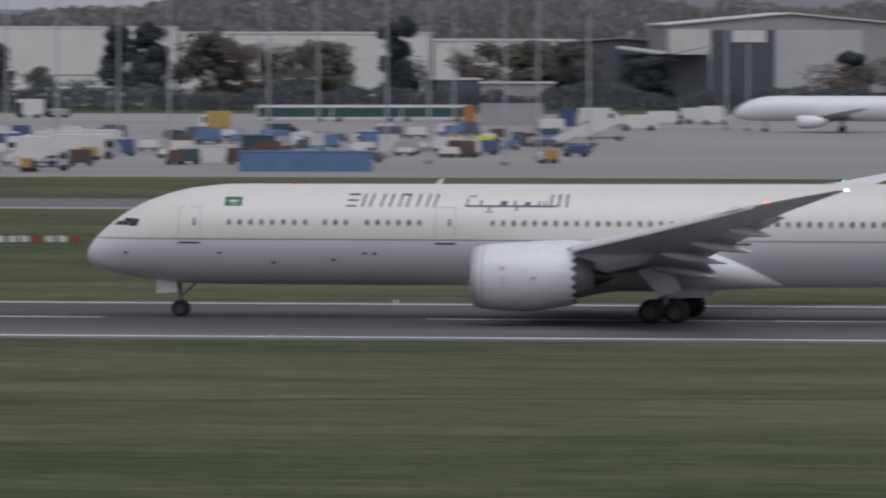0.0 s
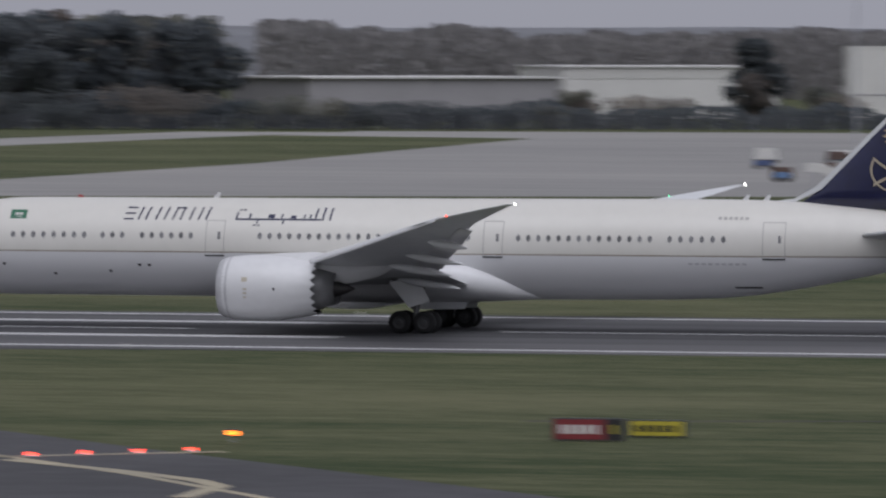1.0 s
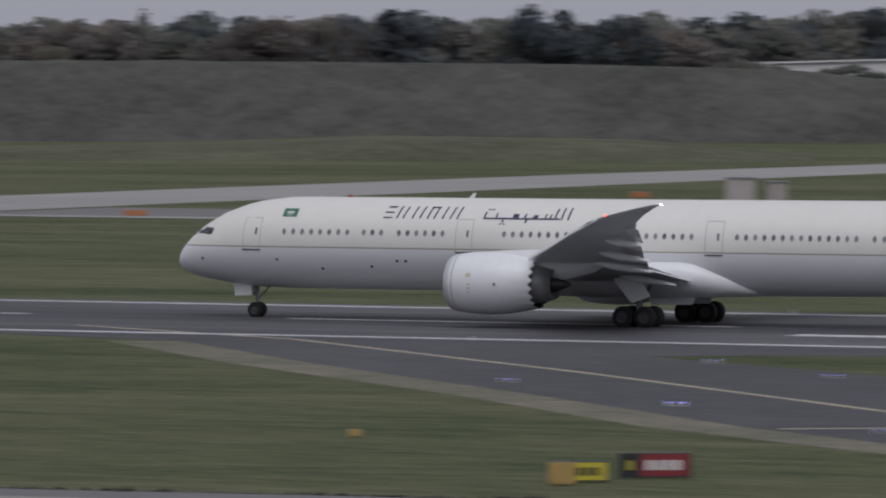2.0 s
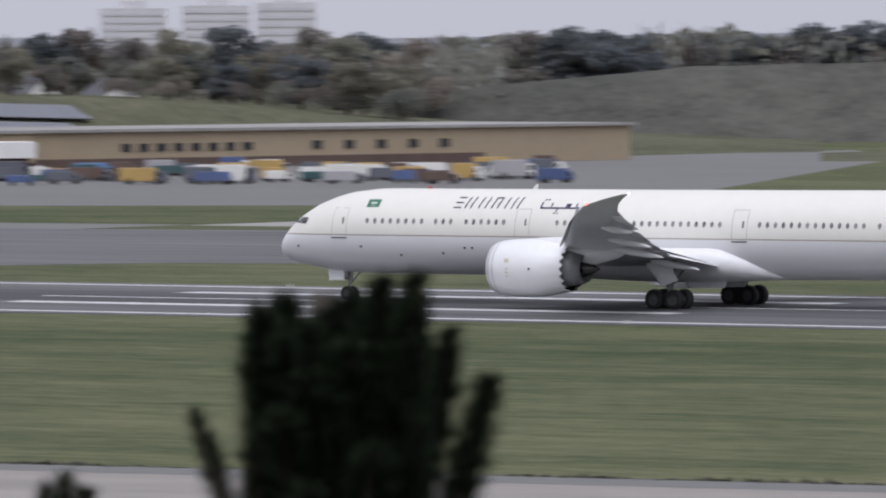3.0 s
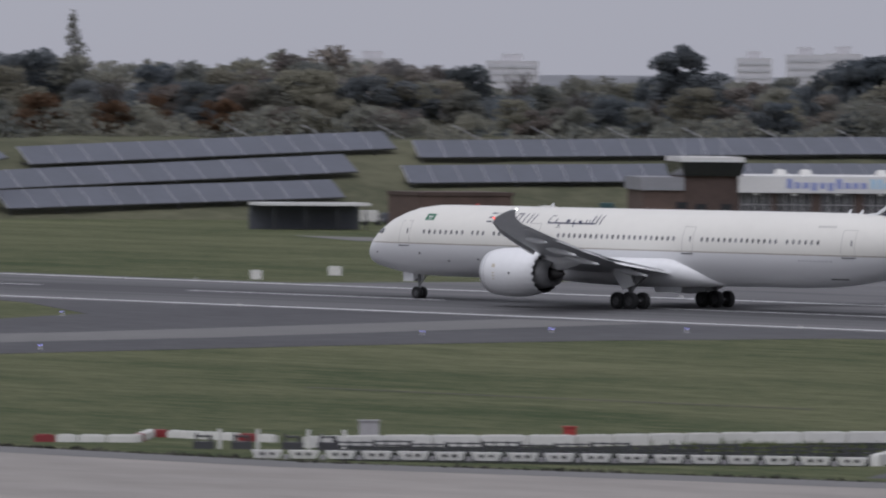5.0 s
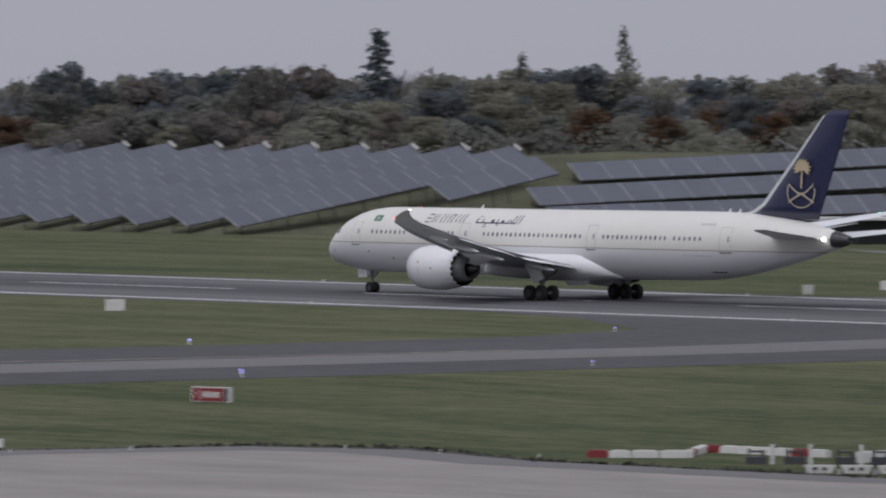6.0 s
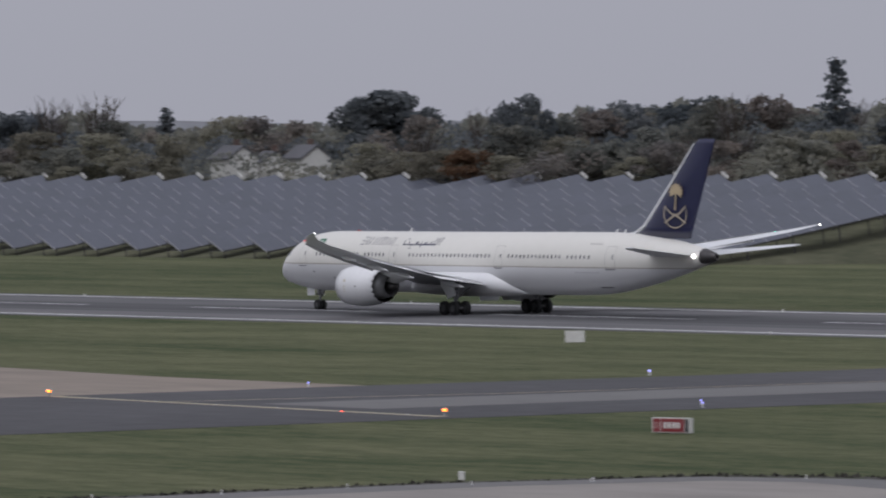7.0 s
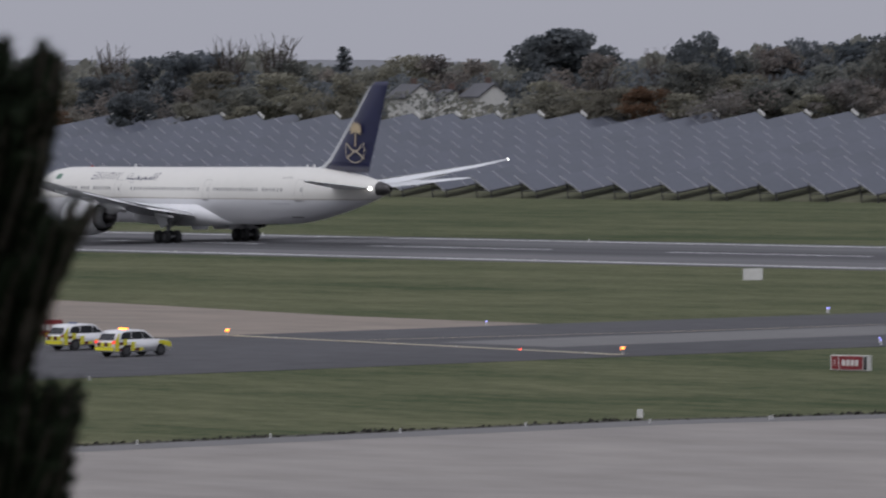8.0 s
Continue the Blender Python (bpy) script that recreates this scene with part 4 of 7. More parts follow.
def tree_model(kind, seed, leaf):
    """A tree of height 1 (its crown and trunk scale with it)."""
    rng = random.Random(seed)
    t = root("bush" if kind == "bush" else "tree", pose(0, 0, -500), "autumn broadleaf tree with an uneven crown", "tree")
    H = 12.0
    bm = bmesh.new()
    blobs = []
    if kind == "round":
        tube(bm, (0, 0, -0.4), (0.1, 0, H * 0.35), 0.35, 0.24, 8)
        for k in range(7):
            a = k * 0.9 + rng.random()
            tube(bm, (0, 0, H * rng.uniform(0.2, 0.35)), (math.cos(a) * H * 0.25, math.sin(a) * H * 0.25, H * rng.uniform(0.5, 0.75)), 0.13, 0.04, 6)
        for k in range(24):
            a, q = rng.uniform(0, 6.28), rng.random() ** 0.5
            z = rng.uniform(0.16, 0.88)
            w = 0.36 * math.sin(math.pi * min(0.95, max(0.12, z))) ** 0.6
            blobs.append((math.cos(a) * q * w * H, math.sin(a) * q * w * H, z * H, H * rng.uniform(0.10, 0.17), H * rng.uniform(0.08, 0.13)))
        n, size = (5200 if leaf is LEAF_DARK else 3400), 0.26
    elif kind == "conifer":
        tube(bm, (0, 0, -0.4), (0, 0, H * 0.97), 0.3, 0.04, 8)
        for k in range(34):
            z = 0.08 + 0.9 * k / 34
            w = (1 - z) * 0.27 + 0.02
            a = k * 2.4
            q = rng.uniform(0.2, 0.85)
            blobs.append((math.cos(a) * q * w * H, math.sin(a) * q * w * H, z * H - q * 0.3, H * (0.03 + w * 0.30), H * 0.03))
            tube(bm, (0, 0, z * H), (math.cos(a) * w * H * 0.8, math.sin(a) * w * H * 0.8, z * H - 0.2), 0.05, 0.02, 5)
        n, size = 1500, 0.24
    elif kind == "bare":
        tube(bm, (0, 0, -0.4), (0, 0, H * 0.45), 0.28, 0.2, 8)
        for k in range(26):
            a, s = rng.uniform(0, 6.28), rng.uniform(0.05, 0.26)
            z0 = H * rng.uniform(0.15, 0.45)
            e = Vector((math.cos(a) * s * H, math.sin(a) * s * H, H * rng.uniform(0.7, 1.0)))
            tube(bm, (0, 0, z0), e, 0.11, 0.02, 5)
            for _ in range(5):
                u = rng.uniform(0.35, 0.95)
                p = Vector((0, 0, z0)).lerp(e, u)
                tube(bm, p, p + Vector((rng.gauss(0, 0.5), rng.gauss(0, 0.5), rng.uniform(0.4, 1.4))), 0.05, 0.012, 4)
        for k in range(9):
            a, q = rng.uniform(0, 6.28), rng.uniform(0, 0.16)
            blobs.append((math.cos(a) * q * H, math.sin(a) * q * H, H * rng.uniform(0.3, 0.75), H * 0.10, H * 0.14))
        n, size = 800, 0.16
    elif kind == "poplar":
        tube(bm, (0, 0, -0.4), (0, 0, H * 0.95), 0.26, 0.04, 8)
        for k in range(16):
            z = 0.12 + 0.83 * k / 16
            w = 0.085 * math.sin(math.pi * (0.15 + 0.83 * z)) + 0.01
            blobs.append((rng.gauss(0, w * 0.4) * H, rng.gauss(0, w * 0.4) * H, z * H, w * H * 0.9, H * 0.06))
        n, size = 1000, 0.18
    elif kind == "yew":
        tube(bm, (0, 0, -0.4), (0, 0, H * 0.5), 0.3, 0.15, 8)
        for k in range(46):
            z = 0.08 + 0.84 * rng.random()
            w = 0.30 * (math.sin(math.pi * min(0.97, 0.30 + 0.66 * z)) ** 0.5)
            a, q = rng.uniform(0, 6.28), rng.uniform(0.1, 0.85)
            blobs.append((math.cos(a) * q * w * H, math.sin(a) * q * w * H, z * H, H * 0.085, H * 0.08))
        n, size = 7500, 0.27
    else:
        tube(bm, (0, 0, -0.3), (0, 0, H * 0.4), 0.2, 0.1, 6)
        for k in range(9):
            a, q = rng.uniform(0, 6.28), rng.random()
            blobs.append((math.cos(a) * q * H * 0.5, math.sin(a) * q * H * 0.5, H * rng.uniform(0.25, 0.7), H * rng.uniform(0.2, 0.32), H * rng.uniform(0.18, 0.28)))
        n, size = 1500, 0.32
    part("trunk", bm, BARK, t)
    part("crown", leaf_cloud(rng, blobs, n, size), leaf, t)
    return t


MODELS = {}
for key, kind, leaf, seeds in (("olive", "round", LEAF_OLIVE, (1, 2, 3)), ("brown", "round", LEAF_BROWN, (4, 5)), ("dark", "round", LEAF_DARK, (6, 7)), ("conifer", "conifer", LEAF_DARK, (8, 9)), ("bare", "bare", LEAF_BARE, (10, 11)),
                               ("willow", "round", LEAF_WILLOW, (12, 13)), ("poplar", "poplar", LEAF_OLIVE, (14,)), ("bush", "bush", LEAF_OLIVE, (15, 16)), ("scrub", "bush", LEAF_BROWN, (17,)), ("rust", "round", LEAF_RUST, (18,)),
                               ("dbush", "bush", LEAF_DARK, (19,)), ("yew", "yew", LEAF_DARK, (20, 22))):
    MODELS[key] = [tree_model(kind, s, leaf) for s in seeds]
WORDS = {"olive": "olive green broadleaf tree thinning in autumn", "brown": "brown autumn broadleaf tree with thinning leaves", "dark": "dark evergreen broadleaf tree with dense crown", "conifer": "dark pointed conifer with layered branches", "bare": "bare grey tree with upright twigs",
         "willow": "pale yellowish willow with a soft round crown", "poplar": "tall narrow poplar with sparse leaves", "bush": "low olive green bush by the trees", "scrub": "low brown bush by the trees", "rust": "rust coloured autumn tree among bushes", "dbush": "low dark evergreen bush", "yew": "dense dark evergreen with a rounded crown"}
TREES = random.Random(21)


def tree(key, az, d, top_el, z=0.0, wide=1.0, group="trees beyond the airfield"):
    """A tree whose top reaches the elevation top_el (degrees) seen from the viewing point."""
    height = EYE.z + d * math.tan(radians(top_el)) - z
    src = TREES.choice(MODELS[key])
    k = max(0.15, height / 12.0)
    x, y = at(az, d)
    ob = copy_thing(src, pose(x, y, z))
    ob.matrix_basis = Matrix.LocRotScale((x, y, z), Euler((0, 0, TREES.uniform(0, 6.28))), (k * wide, k * wide, k))
    tagged(ob, WORDS[key], "bush" if key in ("bush", "scrub", "dbush") else "tree", group)
    return ob


SKYLINE = ((3, 0.24), (5.4, 0.22), (5.8, 0.34), (7.5, 0.36), (9.2, 0.34), (9.7, 0.20), (11, 0.16), (11.6, 0.20), (12.2, 0.16), (13, 0.14), (15.2, 0.20), (16.5, 0.27), (18, 0.25), (20, 0.2), (21, 0.34), (22.2, 0.33), (23, 0.30), (24.0, 0.28), (25.4, 0.34), (26.5, 0.30), (28, 0.28), (30, 0.22), (33, 0.2),
           (35, 0.2), (36.5, 0.2), (38.3, 0.28), (40, 0.34), (41, 0.36), (42, 0.30), (43.0, 0.22), (45.2, 0.16), (46.0, 0.32), (47.0, 0.30), (47.5, 0.24), (48.7, 0.26), (49.6, 0.28), (51, 0.28), (52.4, 0.26), (53.2, 0.20), (54, 0.22), (54.8, 0.14),
           (56.1, 0.22), (57, 0.2), (58, 0.22), (62, 0.22))


def skyline(az):
    return float(np.interp(az, [s[0] for s in SKYLINE], [s[1] for s in SKYLINE]))


# belts on and behind the solar embankment
mix = ("olive", "olive", "brown", "dark", "bare", "willow", "brown", "olive")
az = 33.2
while az < 60:
    d0 = np.interp(az, [r[0] for r in PVFOOT], [r[1] for r in PVFOOT])
    hh = float(np.interp(az, [r[0] for r in PVFOOT], [r[2] for r in PVFOOT]))
    keys = ("willow", "olive", "willow", "dark", "brown") if 46.2 < az < 50 else mix
    tree(TREES.choice(keys), az, d0 + TREES.uniform(140, 230), skyline(az) + TREES.uniform(-0.12, 0.06), hh, 1.15)
    if not 54.15 < az < 55.4:
        tree(TREES.choice(("olive", "willow", "brown", "dark", "olive", "bare", "willow")), az + TREES.uniform(-0.1, 0.1), d0 + TREES.uniform(95, 135), skyline(az) - TREES.uniform(0.10, 0.26), hh, 1.45)
        tree(TREES.choice(("scrub", "bush", "olive", "dark", "rust", "willow", "brown")), az + TREES.uniform(-0.15, 0.15), d0 + TREES.uniform(82, 98), skyline(az) - TREES.uniform(0.26, 0.42), hh, 1.6)
    az += TREES.uniform(0.24, 0.36)
# the trees that stand out
for key, a, d, el, w in (("conifer", 50.28, 1120, 0.64, 1.15), ("poplar", 48.34, 1150, 0.68, 1.0), ("poplar", 49.17, 1170, 0.46, 1.3), ("dark", 53.83, 1190, 0.39, 1.35), ("dbush", 53.9, 1150, 0.10, 1.2), ("bare", 56.1, 1230, 0.38, 1.1),
                         ("bare", 56.45, 1235, 0.36, 1.0), ("conifer", 55.55, 1240, 0.28, 1.2), ("rust", 50.45, 1085, -0.05, 1.1), ("rust", 47.7, 1080, -0.02, 0.9), ("willow", 49.4, 1085, 0.22, 1.5), ("willow", 48.95, 1085, 0.2, 1.4),
                         ("willow", 47.1, 1090, 0.18, 1.5), ("willow", 46.5, 1085, 0.2, 1.4), ("willow", 45.9, 1090, 0.16, 1.4), ("willow", 45.5, 1090, 0.12, 1.4), ("dark", 48.65, 1110, 0.34, 1.0), ("dark", 52.75, 1120, 0.36, 0.8),
                         ("dark", 51.3, 1130, 0.33, 1.4), ("conifer", 43.45, 1160, 0.36, 1.5), ("dark", 42.05, 1150, 0.34, 1.3), ("conifer", 41.6, 1150, 0.36, 1.5), ("dark", 40.97, 1150, 0.42, 1.35), ("dark", 40.35, 1150, 0.42, 1.2),
                         ("dark", 39.75, 1150, 0.3, 1.2), ("brown", 46.25, 1150, 0.39, 1.2), ("dark", 45.25, 1150, 0.24, 1.2), ("bare", 38.3, 1230, 0.42, 1.0), ("bare", 37.9, 1230, 0.40, 1.0), ("bare", 39.4, 1230, 0.34, 1.0),
                         ("dark", 37.4, 1250, 0.10, 1.4), ("dark", 38.9, 1230, 0.24, 1.2), ("bare", 57.35, 1260, 0.31, 1.2), ("dark", 56.9, 1250, 0.24, 1.3), ("dark", 52.0, 1140, 0.3, 1.0), ("poplar", 39.9, 1420, 0.32, 1.5), ("poplar", 39.62, 1440, 0.36, 1.4), ("poplar", 39.18, 1420, 0.33, 1.6), ("poplar", 38.75, 1440, 0.31, 1.5), ("poplar", 38.25, 1440, 0.35, 1.6), ("poplar", 38.05, 1420, 0.36, 1.5),
                         ("poplar", 37.55, 1430, 0.38, 1.4), ("yew", 43.6, 1120, 0.40, 1.2), ("yew", 41.0, 1140, 0.40, 1.3), ("yew", 40.4, 1145, 0.40, 1.3), ("yew", 42.08, 1140, 0.32, 1.5), ("yew", 53.85, 1180, 0.38, 1.5)):
    d0 = np.interp(a, [r[0] for r in PVFOOT], [r[1] for r in PVFOOT])
    tree(key, a, max(d, d0 + 75), el, bank_z(a, d0 + 75), w)
# belt behind the far fence and the bund
az = 13.6
while az < 33:
    d = 1560 if az > 20 else 1530
    if az > 16.2:
        tree(TREES.choice(("olive", "brown", "dark", "brown", "bare", "dark")), az, d + TREES.uniform(10, 70), skyline(az) - TREES.uniform(-0.07, 0.09), 0, 1.25)
    tree(TREES.choice(("scrub", "bush", "dbush")), az + 0.1, 1470 + TREES.uniform(0, 20), TREES.uniform(-0.40, -0.26) - (0.06 if az < 16.2 else 0), 0, 1.5)
    az += TREES.uniform(0.26, 0.40)
for key, a, d, el, w in (("conifer", 25.35, 1600, 0.39, 1.4), ("dark", 24.15, 1600, 0.42, 0.8), ("dark", 16.55, 1540, 0.24, 1.3), ("dark", 17.9, 1540, 0.22, 1.3), ("poplar", 27.3, 1620, 0.4, 1.3), ("dark", 22.2, 1590, 0.28, 1.2), ("dark", 17.1, 1700, 0.3, 1.0),
                         ("conifer", 28.2, 1600, 0.24, 1.5), ("willow", 28.0, 1560, 0.08, 1.4)):
    tree(key, a, d, el, 0, w)
# trees before the warehouses
for key, a, d, el, w in (("yew", 9.92, 1585, 0.02, 1.0), ("yew", 9.68, 1588, 0.04, 1.0), ("yew", 7.71, 1600, 0.095, 0.95), ("yew", 12.08, 1578, 0.07, 1.25), ("yew", 10.84, 1575, -0.12, 0.7), ("yew", 5.62, 1590, -0.2, 1.0), ("yew", 5.72, 1592, -0.24, 1.0),
                         ("brown", 9.1, 1592, -0.06, 1.3), ("brown", 8.9, 1596, -0.12, 1.4), ("olive", 8.3, 1598, -0.08, 1.3), ("brown", 7.05, 1600, -0.1, 1.3), ("olive", 6.6, 1602, -0.08, 1.4), ("brown", 6.3, 1604, -0.14, 1.3), ("yew", 4.15, 1585, -0.18, 1.3), ("olive", 13.5, 1562, -0.3, 1.4), ("olive", 11.6, 1574, -0.3, 1.3), ("olive", 10.5, 1576, -0.3, 1.3), ("dbush", 9.8, 1580, -0.18, 0.9), ("dbush", 7.7, 1598, -0.14, 0.8), ("dbush", 12.05, 1576, -0.12, 0.9), ("dbush", 9.6, 1583, -0.22, 0.9), ("brown", 9.25, 1590, -0.02, 1.1), 
                         ("brown", 12.1, 1570, -0.2, 0.9), ("conifer", 10.82, 1575, -0.16, 1.3), ("bare", 8.75, 1600, -0.08, 1.3), ("brown", 8.5, 1610, -0.13, 1.5), ("bare", 8.2, 1600, -0.1, 1.4), ("brown", 6.75, 1610, -0.12, 1.6),
                         ("brown", 6.4, 1610, -0.1, 1.4), ("bare", 7.2, 1600, -0.13, 1.2), ("dark", 5.75, 1590, -0.22, 1.4), ("scrub", 4.2, 1580, -0.24, 1.6), ("scrub", 3.8, 1580, -0.2, 1.6), ("scrub", 11.4, 1570, -0.36, 1.6),
                         ("scrub", 13.0, 1560, -0.36, 1.6), ("scrub", 13.4, 1560, -0.38, 1.8), ("scrub", 12.7, 1560, -0.38, 1.5), ("dbush", 10.3, 1570, -0.36, 1.5)):
    tree(key, a, d, el, 0, w)
def woods(name, az0, az1, d, depth, lo, hi, count, size, leaf, label, seed):
    """Closed far woodland: leaf clumps in a belt from the ground to an uneven top."""
    rng = random.Random(seed)
    me = bpy.data.meshes.new(name)
    vs, fs = [], []
    for _ in range(count):
        a = rng.uniform(az0, az1)
        dd = (d(a) if callable(d) else d) + rng.uniform(0, depth)
        top = hi(a) + 3.0 * noise.noise((a * 1.7, seed, 0)) + 2.0 * noise.noise((a * 5.0, seed, 3))
        z = lo(a) + (top - lo(a)) * rng.random() ** 0.8
        p = Vector((*at(a, dd), z))
        s = size * rng.uniform(0.6, 1.5)
        u = Vector((rng.gauss(0, 1), rng.gauss(0, 1), rng.gauss(0, 0.8))).normalized()
        v = u.cross(Vector((rng.gauss(0, 1), rng.gauss(0, 1), rng.gauss(0, 1)))).normalized()
        k = len(vs)
        vs += [p + u * s, p + v * s, p - u * s * 0.8, p - v * s * 0.9]
        fs.append((k, k + 1, k + 2, k + 3))
    me.from_pydata(vs, [], fs)
    me.materials.append(leaf)
    return tagged(new(name, me), label, "woods", kind="stuff")


el_z = lambda a, d, e: EYE.z + d * math.tan(radians(e))
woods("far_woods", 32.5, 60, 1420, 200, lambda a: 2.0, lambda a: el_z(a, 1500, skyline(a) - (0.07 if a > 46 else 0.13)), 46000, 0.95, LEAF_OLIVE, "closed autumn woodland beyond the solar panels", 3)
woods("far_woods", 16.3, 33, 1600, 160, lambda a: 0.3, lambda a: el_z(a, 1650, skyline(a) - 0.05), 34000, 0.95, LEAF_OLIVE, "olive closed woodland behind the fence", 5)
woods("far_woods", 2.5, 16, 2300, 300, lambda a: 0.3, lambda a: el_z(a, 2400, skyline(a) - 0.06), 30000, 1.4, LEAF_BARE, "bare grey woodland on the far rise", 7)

woods("hedge", 2.5, 20.5, 1478, 22, lambda a: 0.1, lambda a: 4.3, 16000, 0.55, LEAF_DARK, "dark scrubby hedge along the perimeter fence", 9)
woods("hedge", 18.4, 22.8, 1506, 8, lambda a: 0.1, lambda a: el_z(a, 1506, -0.19 if a < 20.2 else -0.10), 9500, 0.6, LEAF_OLIVE, "bushes in front of the pale works", 11)

foot = lambda a: float(np.interp(a, [r[0] for r in PVFOOT], [r[1] for r in PVFOOT]))
crest = lambda a: float(np.interp(a, [r[0] for r in PVFOOT], [r[2] for r in PVFOOT]))
low_top = lambda a: el_z(a, foot(a) + 100, -0.13 if 54.1 < a < 55.45 else skyline(a) - 0.46 + 0.05 * noise.noise((a * 1.3, 4, 0)))
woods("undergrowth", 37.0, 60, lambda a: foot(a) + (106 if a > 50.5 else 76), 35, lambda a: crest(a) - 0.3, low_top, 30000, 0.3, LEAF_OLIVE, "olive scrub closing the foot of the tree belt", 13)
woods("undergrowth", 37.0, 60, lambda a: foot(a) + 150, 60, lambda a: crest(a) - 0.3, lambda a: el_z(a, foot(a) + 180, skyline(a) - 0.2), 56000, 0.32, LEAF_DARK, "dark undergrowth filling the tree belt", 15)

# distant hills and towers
# the hills' haze is in their base colour, not in the air
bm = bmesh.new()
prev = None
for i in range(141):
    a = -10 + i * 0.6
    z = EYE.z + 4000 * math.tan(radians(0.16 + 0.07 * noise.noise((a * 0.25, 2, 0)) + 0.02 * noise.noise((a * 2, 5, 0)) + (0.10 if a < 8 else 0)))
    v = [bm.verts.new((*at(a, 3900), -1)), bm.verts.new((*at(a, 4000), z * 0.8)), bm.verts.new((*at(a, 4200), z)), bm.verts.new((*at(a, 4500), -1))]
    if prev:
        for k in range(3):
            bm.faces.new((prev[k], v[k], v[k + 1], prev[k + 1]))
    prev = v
tagged(part("backdrop_hills", bm, FARHAZE), "distant wooded hills with blue-grey haze painted in", "hills", kind="structure")


def tower_block(az, d, w, top_el, storeys):
    x, y = at(az, d)
    h = EYE.z + d * math.tan(radians(top_el))
    t = root("tower_block", pose(x, y, 0, 0, 0, az), "distant residential tower block paled by painted haze", "building", "distant tower blocks")
    bm = bmesh.new()
    box(bm, -w / 2, w / 2, -8, 8, -0.5, h)
    box(bm, -w / 5, w / 5, -4, 4, h, h + 3)
    part("wall", bm, FARTOWER, t)
    for k in range(storeys):
        bm = bmesh.new()
        z = h - 3 - k * 3.0
        box(bm, -w / 2 + 1, w / 2 - 1, -8.25, -8.003, z, z + 1.3)
        part("window", bm, FARPANE, t)


for spec in ((41.25, 2600, 17, 0.47, 9), (42.6, 2900, 15, 0.33, 6), (42.3, 2900, 15, 0.34, 6), (43.0, 3100, 15, 0.30, 5), (34.2, 2700, 22, 0.42, 8), (34.75, 2800, 26, 0.40, 7), (35.4, 2900, 26, 0.38, 7), (46.0, 3000, 22, 0.27, 5), (44.9, 3100, 22, 0.26, 5),
             (39.0, 2800, 16, 0.38, 6)):
    tower_block(*spec)


# ---------------------------------------------------------------- solar panels
def solar_mesh(length, width, tilt):
    bm = bmesh.new()
    c, s = math.cos(radians(tilt)), math.sin(radians(tilt))
    m = Matrix.Rotation(radians(tilt), 4, "X")
    box(bm, 0.07, length - 0.07, 0, width, 0, 0.06, m=m)
    box(bm, -0.03, 0.08, 0, width, -0.02, 0.085, mi=1, m=m)
    if width > 1:
        box(bm, 0.1, length - 0.1, -0.05, 0.16, -0.05, 0.075, mi=2, m=m)
    me = bpy.data.meshes.new("panel")
    bmesh.ops.recalc_face_normals(bm, faces=bm.faces)
    bm.to_mesh(me)
    bm.free()
    me.materials.append(PVGLASS)
    me.materials.append(ALU)
    me.materials.append(PVSUPPORT_SHADE)
    return me


PANEL = solar_mesh(4.1, 5.2, 27)
PANEL_WIDE = solar_mesh(4.1, 4.9, 27)
bm = bmesh.new()
box(bm, -0.06, 0.06, -0.06, 0.06, -1.5, 1.0)
box(bm, -0.06, 0.06, 3.4, 3.52, -2.2, 2.6)
box(bm, -0.04, 0.04, 0, 3.5, 0.78, 0.9)
POST = part("support", bm, PVSUPPORT_SHADE).data
bpy.data.objects.remove(bpy.data.objects["support"])
SOLAR = random.Random(5)


def solar_row(p, q, facing, panel, label="long row of tilted grey-blue solar panels on metal supports"):
    """Panels from p to q (x, y, z), facing the given bearing's side: local -y."""
    p, q = Vector(p), Vector(q)
    d = q - p
    n = max(2, round(d.length / 4.1))
    yaw = math.atan2(d.y, d.x)
    t = root("solar_row", Matrix.Translation(p) @ Matrix.Rotation(yaw, 4, "Z"), label, "solar panels", "rows of solar panels")
    run = math.hypot(d.x, d.y)
    fit = Matrix.Diagonal((d.length / n / 4.1 * 1.005, 1, 1, 1))
    for k in range(n):
        u = k / n
        m = Matrix.Translation((u * run, 0, d.z * u + 0.75 + SOLAR.uniform(-0.01, 0.01))) @ Matrix.Rotation(-math.atan2(d.z, run), 4, "Y")
        if facing < 0:
            m = m @ Matrix.Translation((4.1, 0, 0)) @ Matrix.Rotation(math.pi, 4, "Z")
        share("panel", panel, t, m @ pose(0, 0, 0, SOLAR.uniform(-0.15, 0.15)) @ fit)
        if k % 2 == 0:
            share("support", POST, t, m @ Matrix.Translation((0.3, 0, -0.75)))
    return t


# rows that climb the slope (they face the viewing side)
for k in range(25):
    x = -741 - 10.8 * k
    row = solar_row((x, 592 + 0.4 * noise.noise((k, 0, 0)), 0.2), (x, 643, 8.5), 1, PANEL_WIDE)
    # white strip stands in for the glint on the row's lit upper end
    bm = bmesh.new()
    box(bm, 0.0, 0.12, 3.2, 4.9, 0.02, 0.45, m=Matrix.Translation((50.9, 0, 9.08)) @ Matrix.Rotation(radians(27), 4, "X"))
    part("end_sheet", bm, OFFWHITE, row, "white strip painting the bright glint on the row's upper end")
solar_row((-722, 612, 3.8), (-721, 630, 7.2), 1, PANEL)


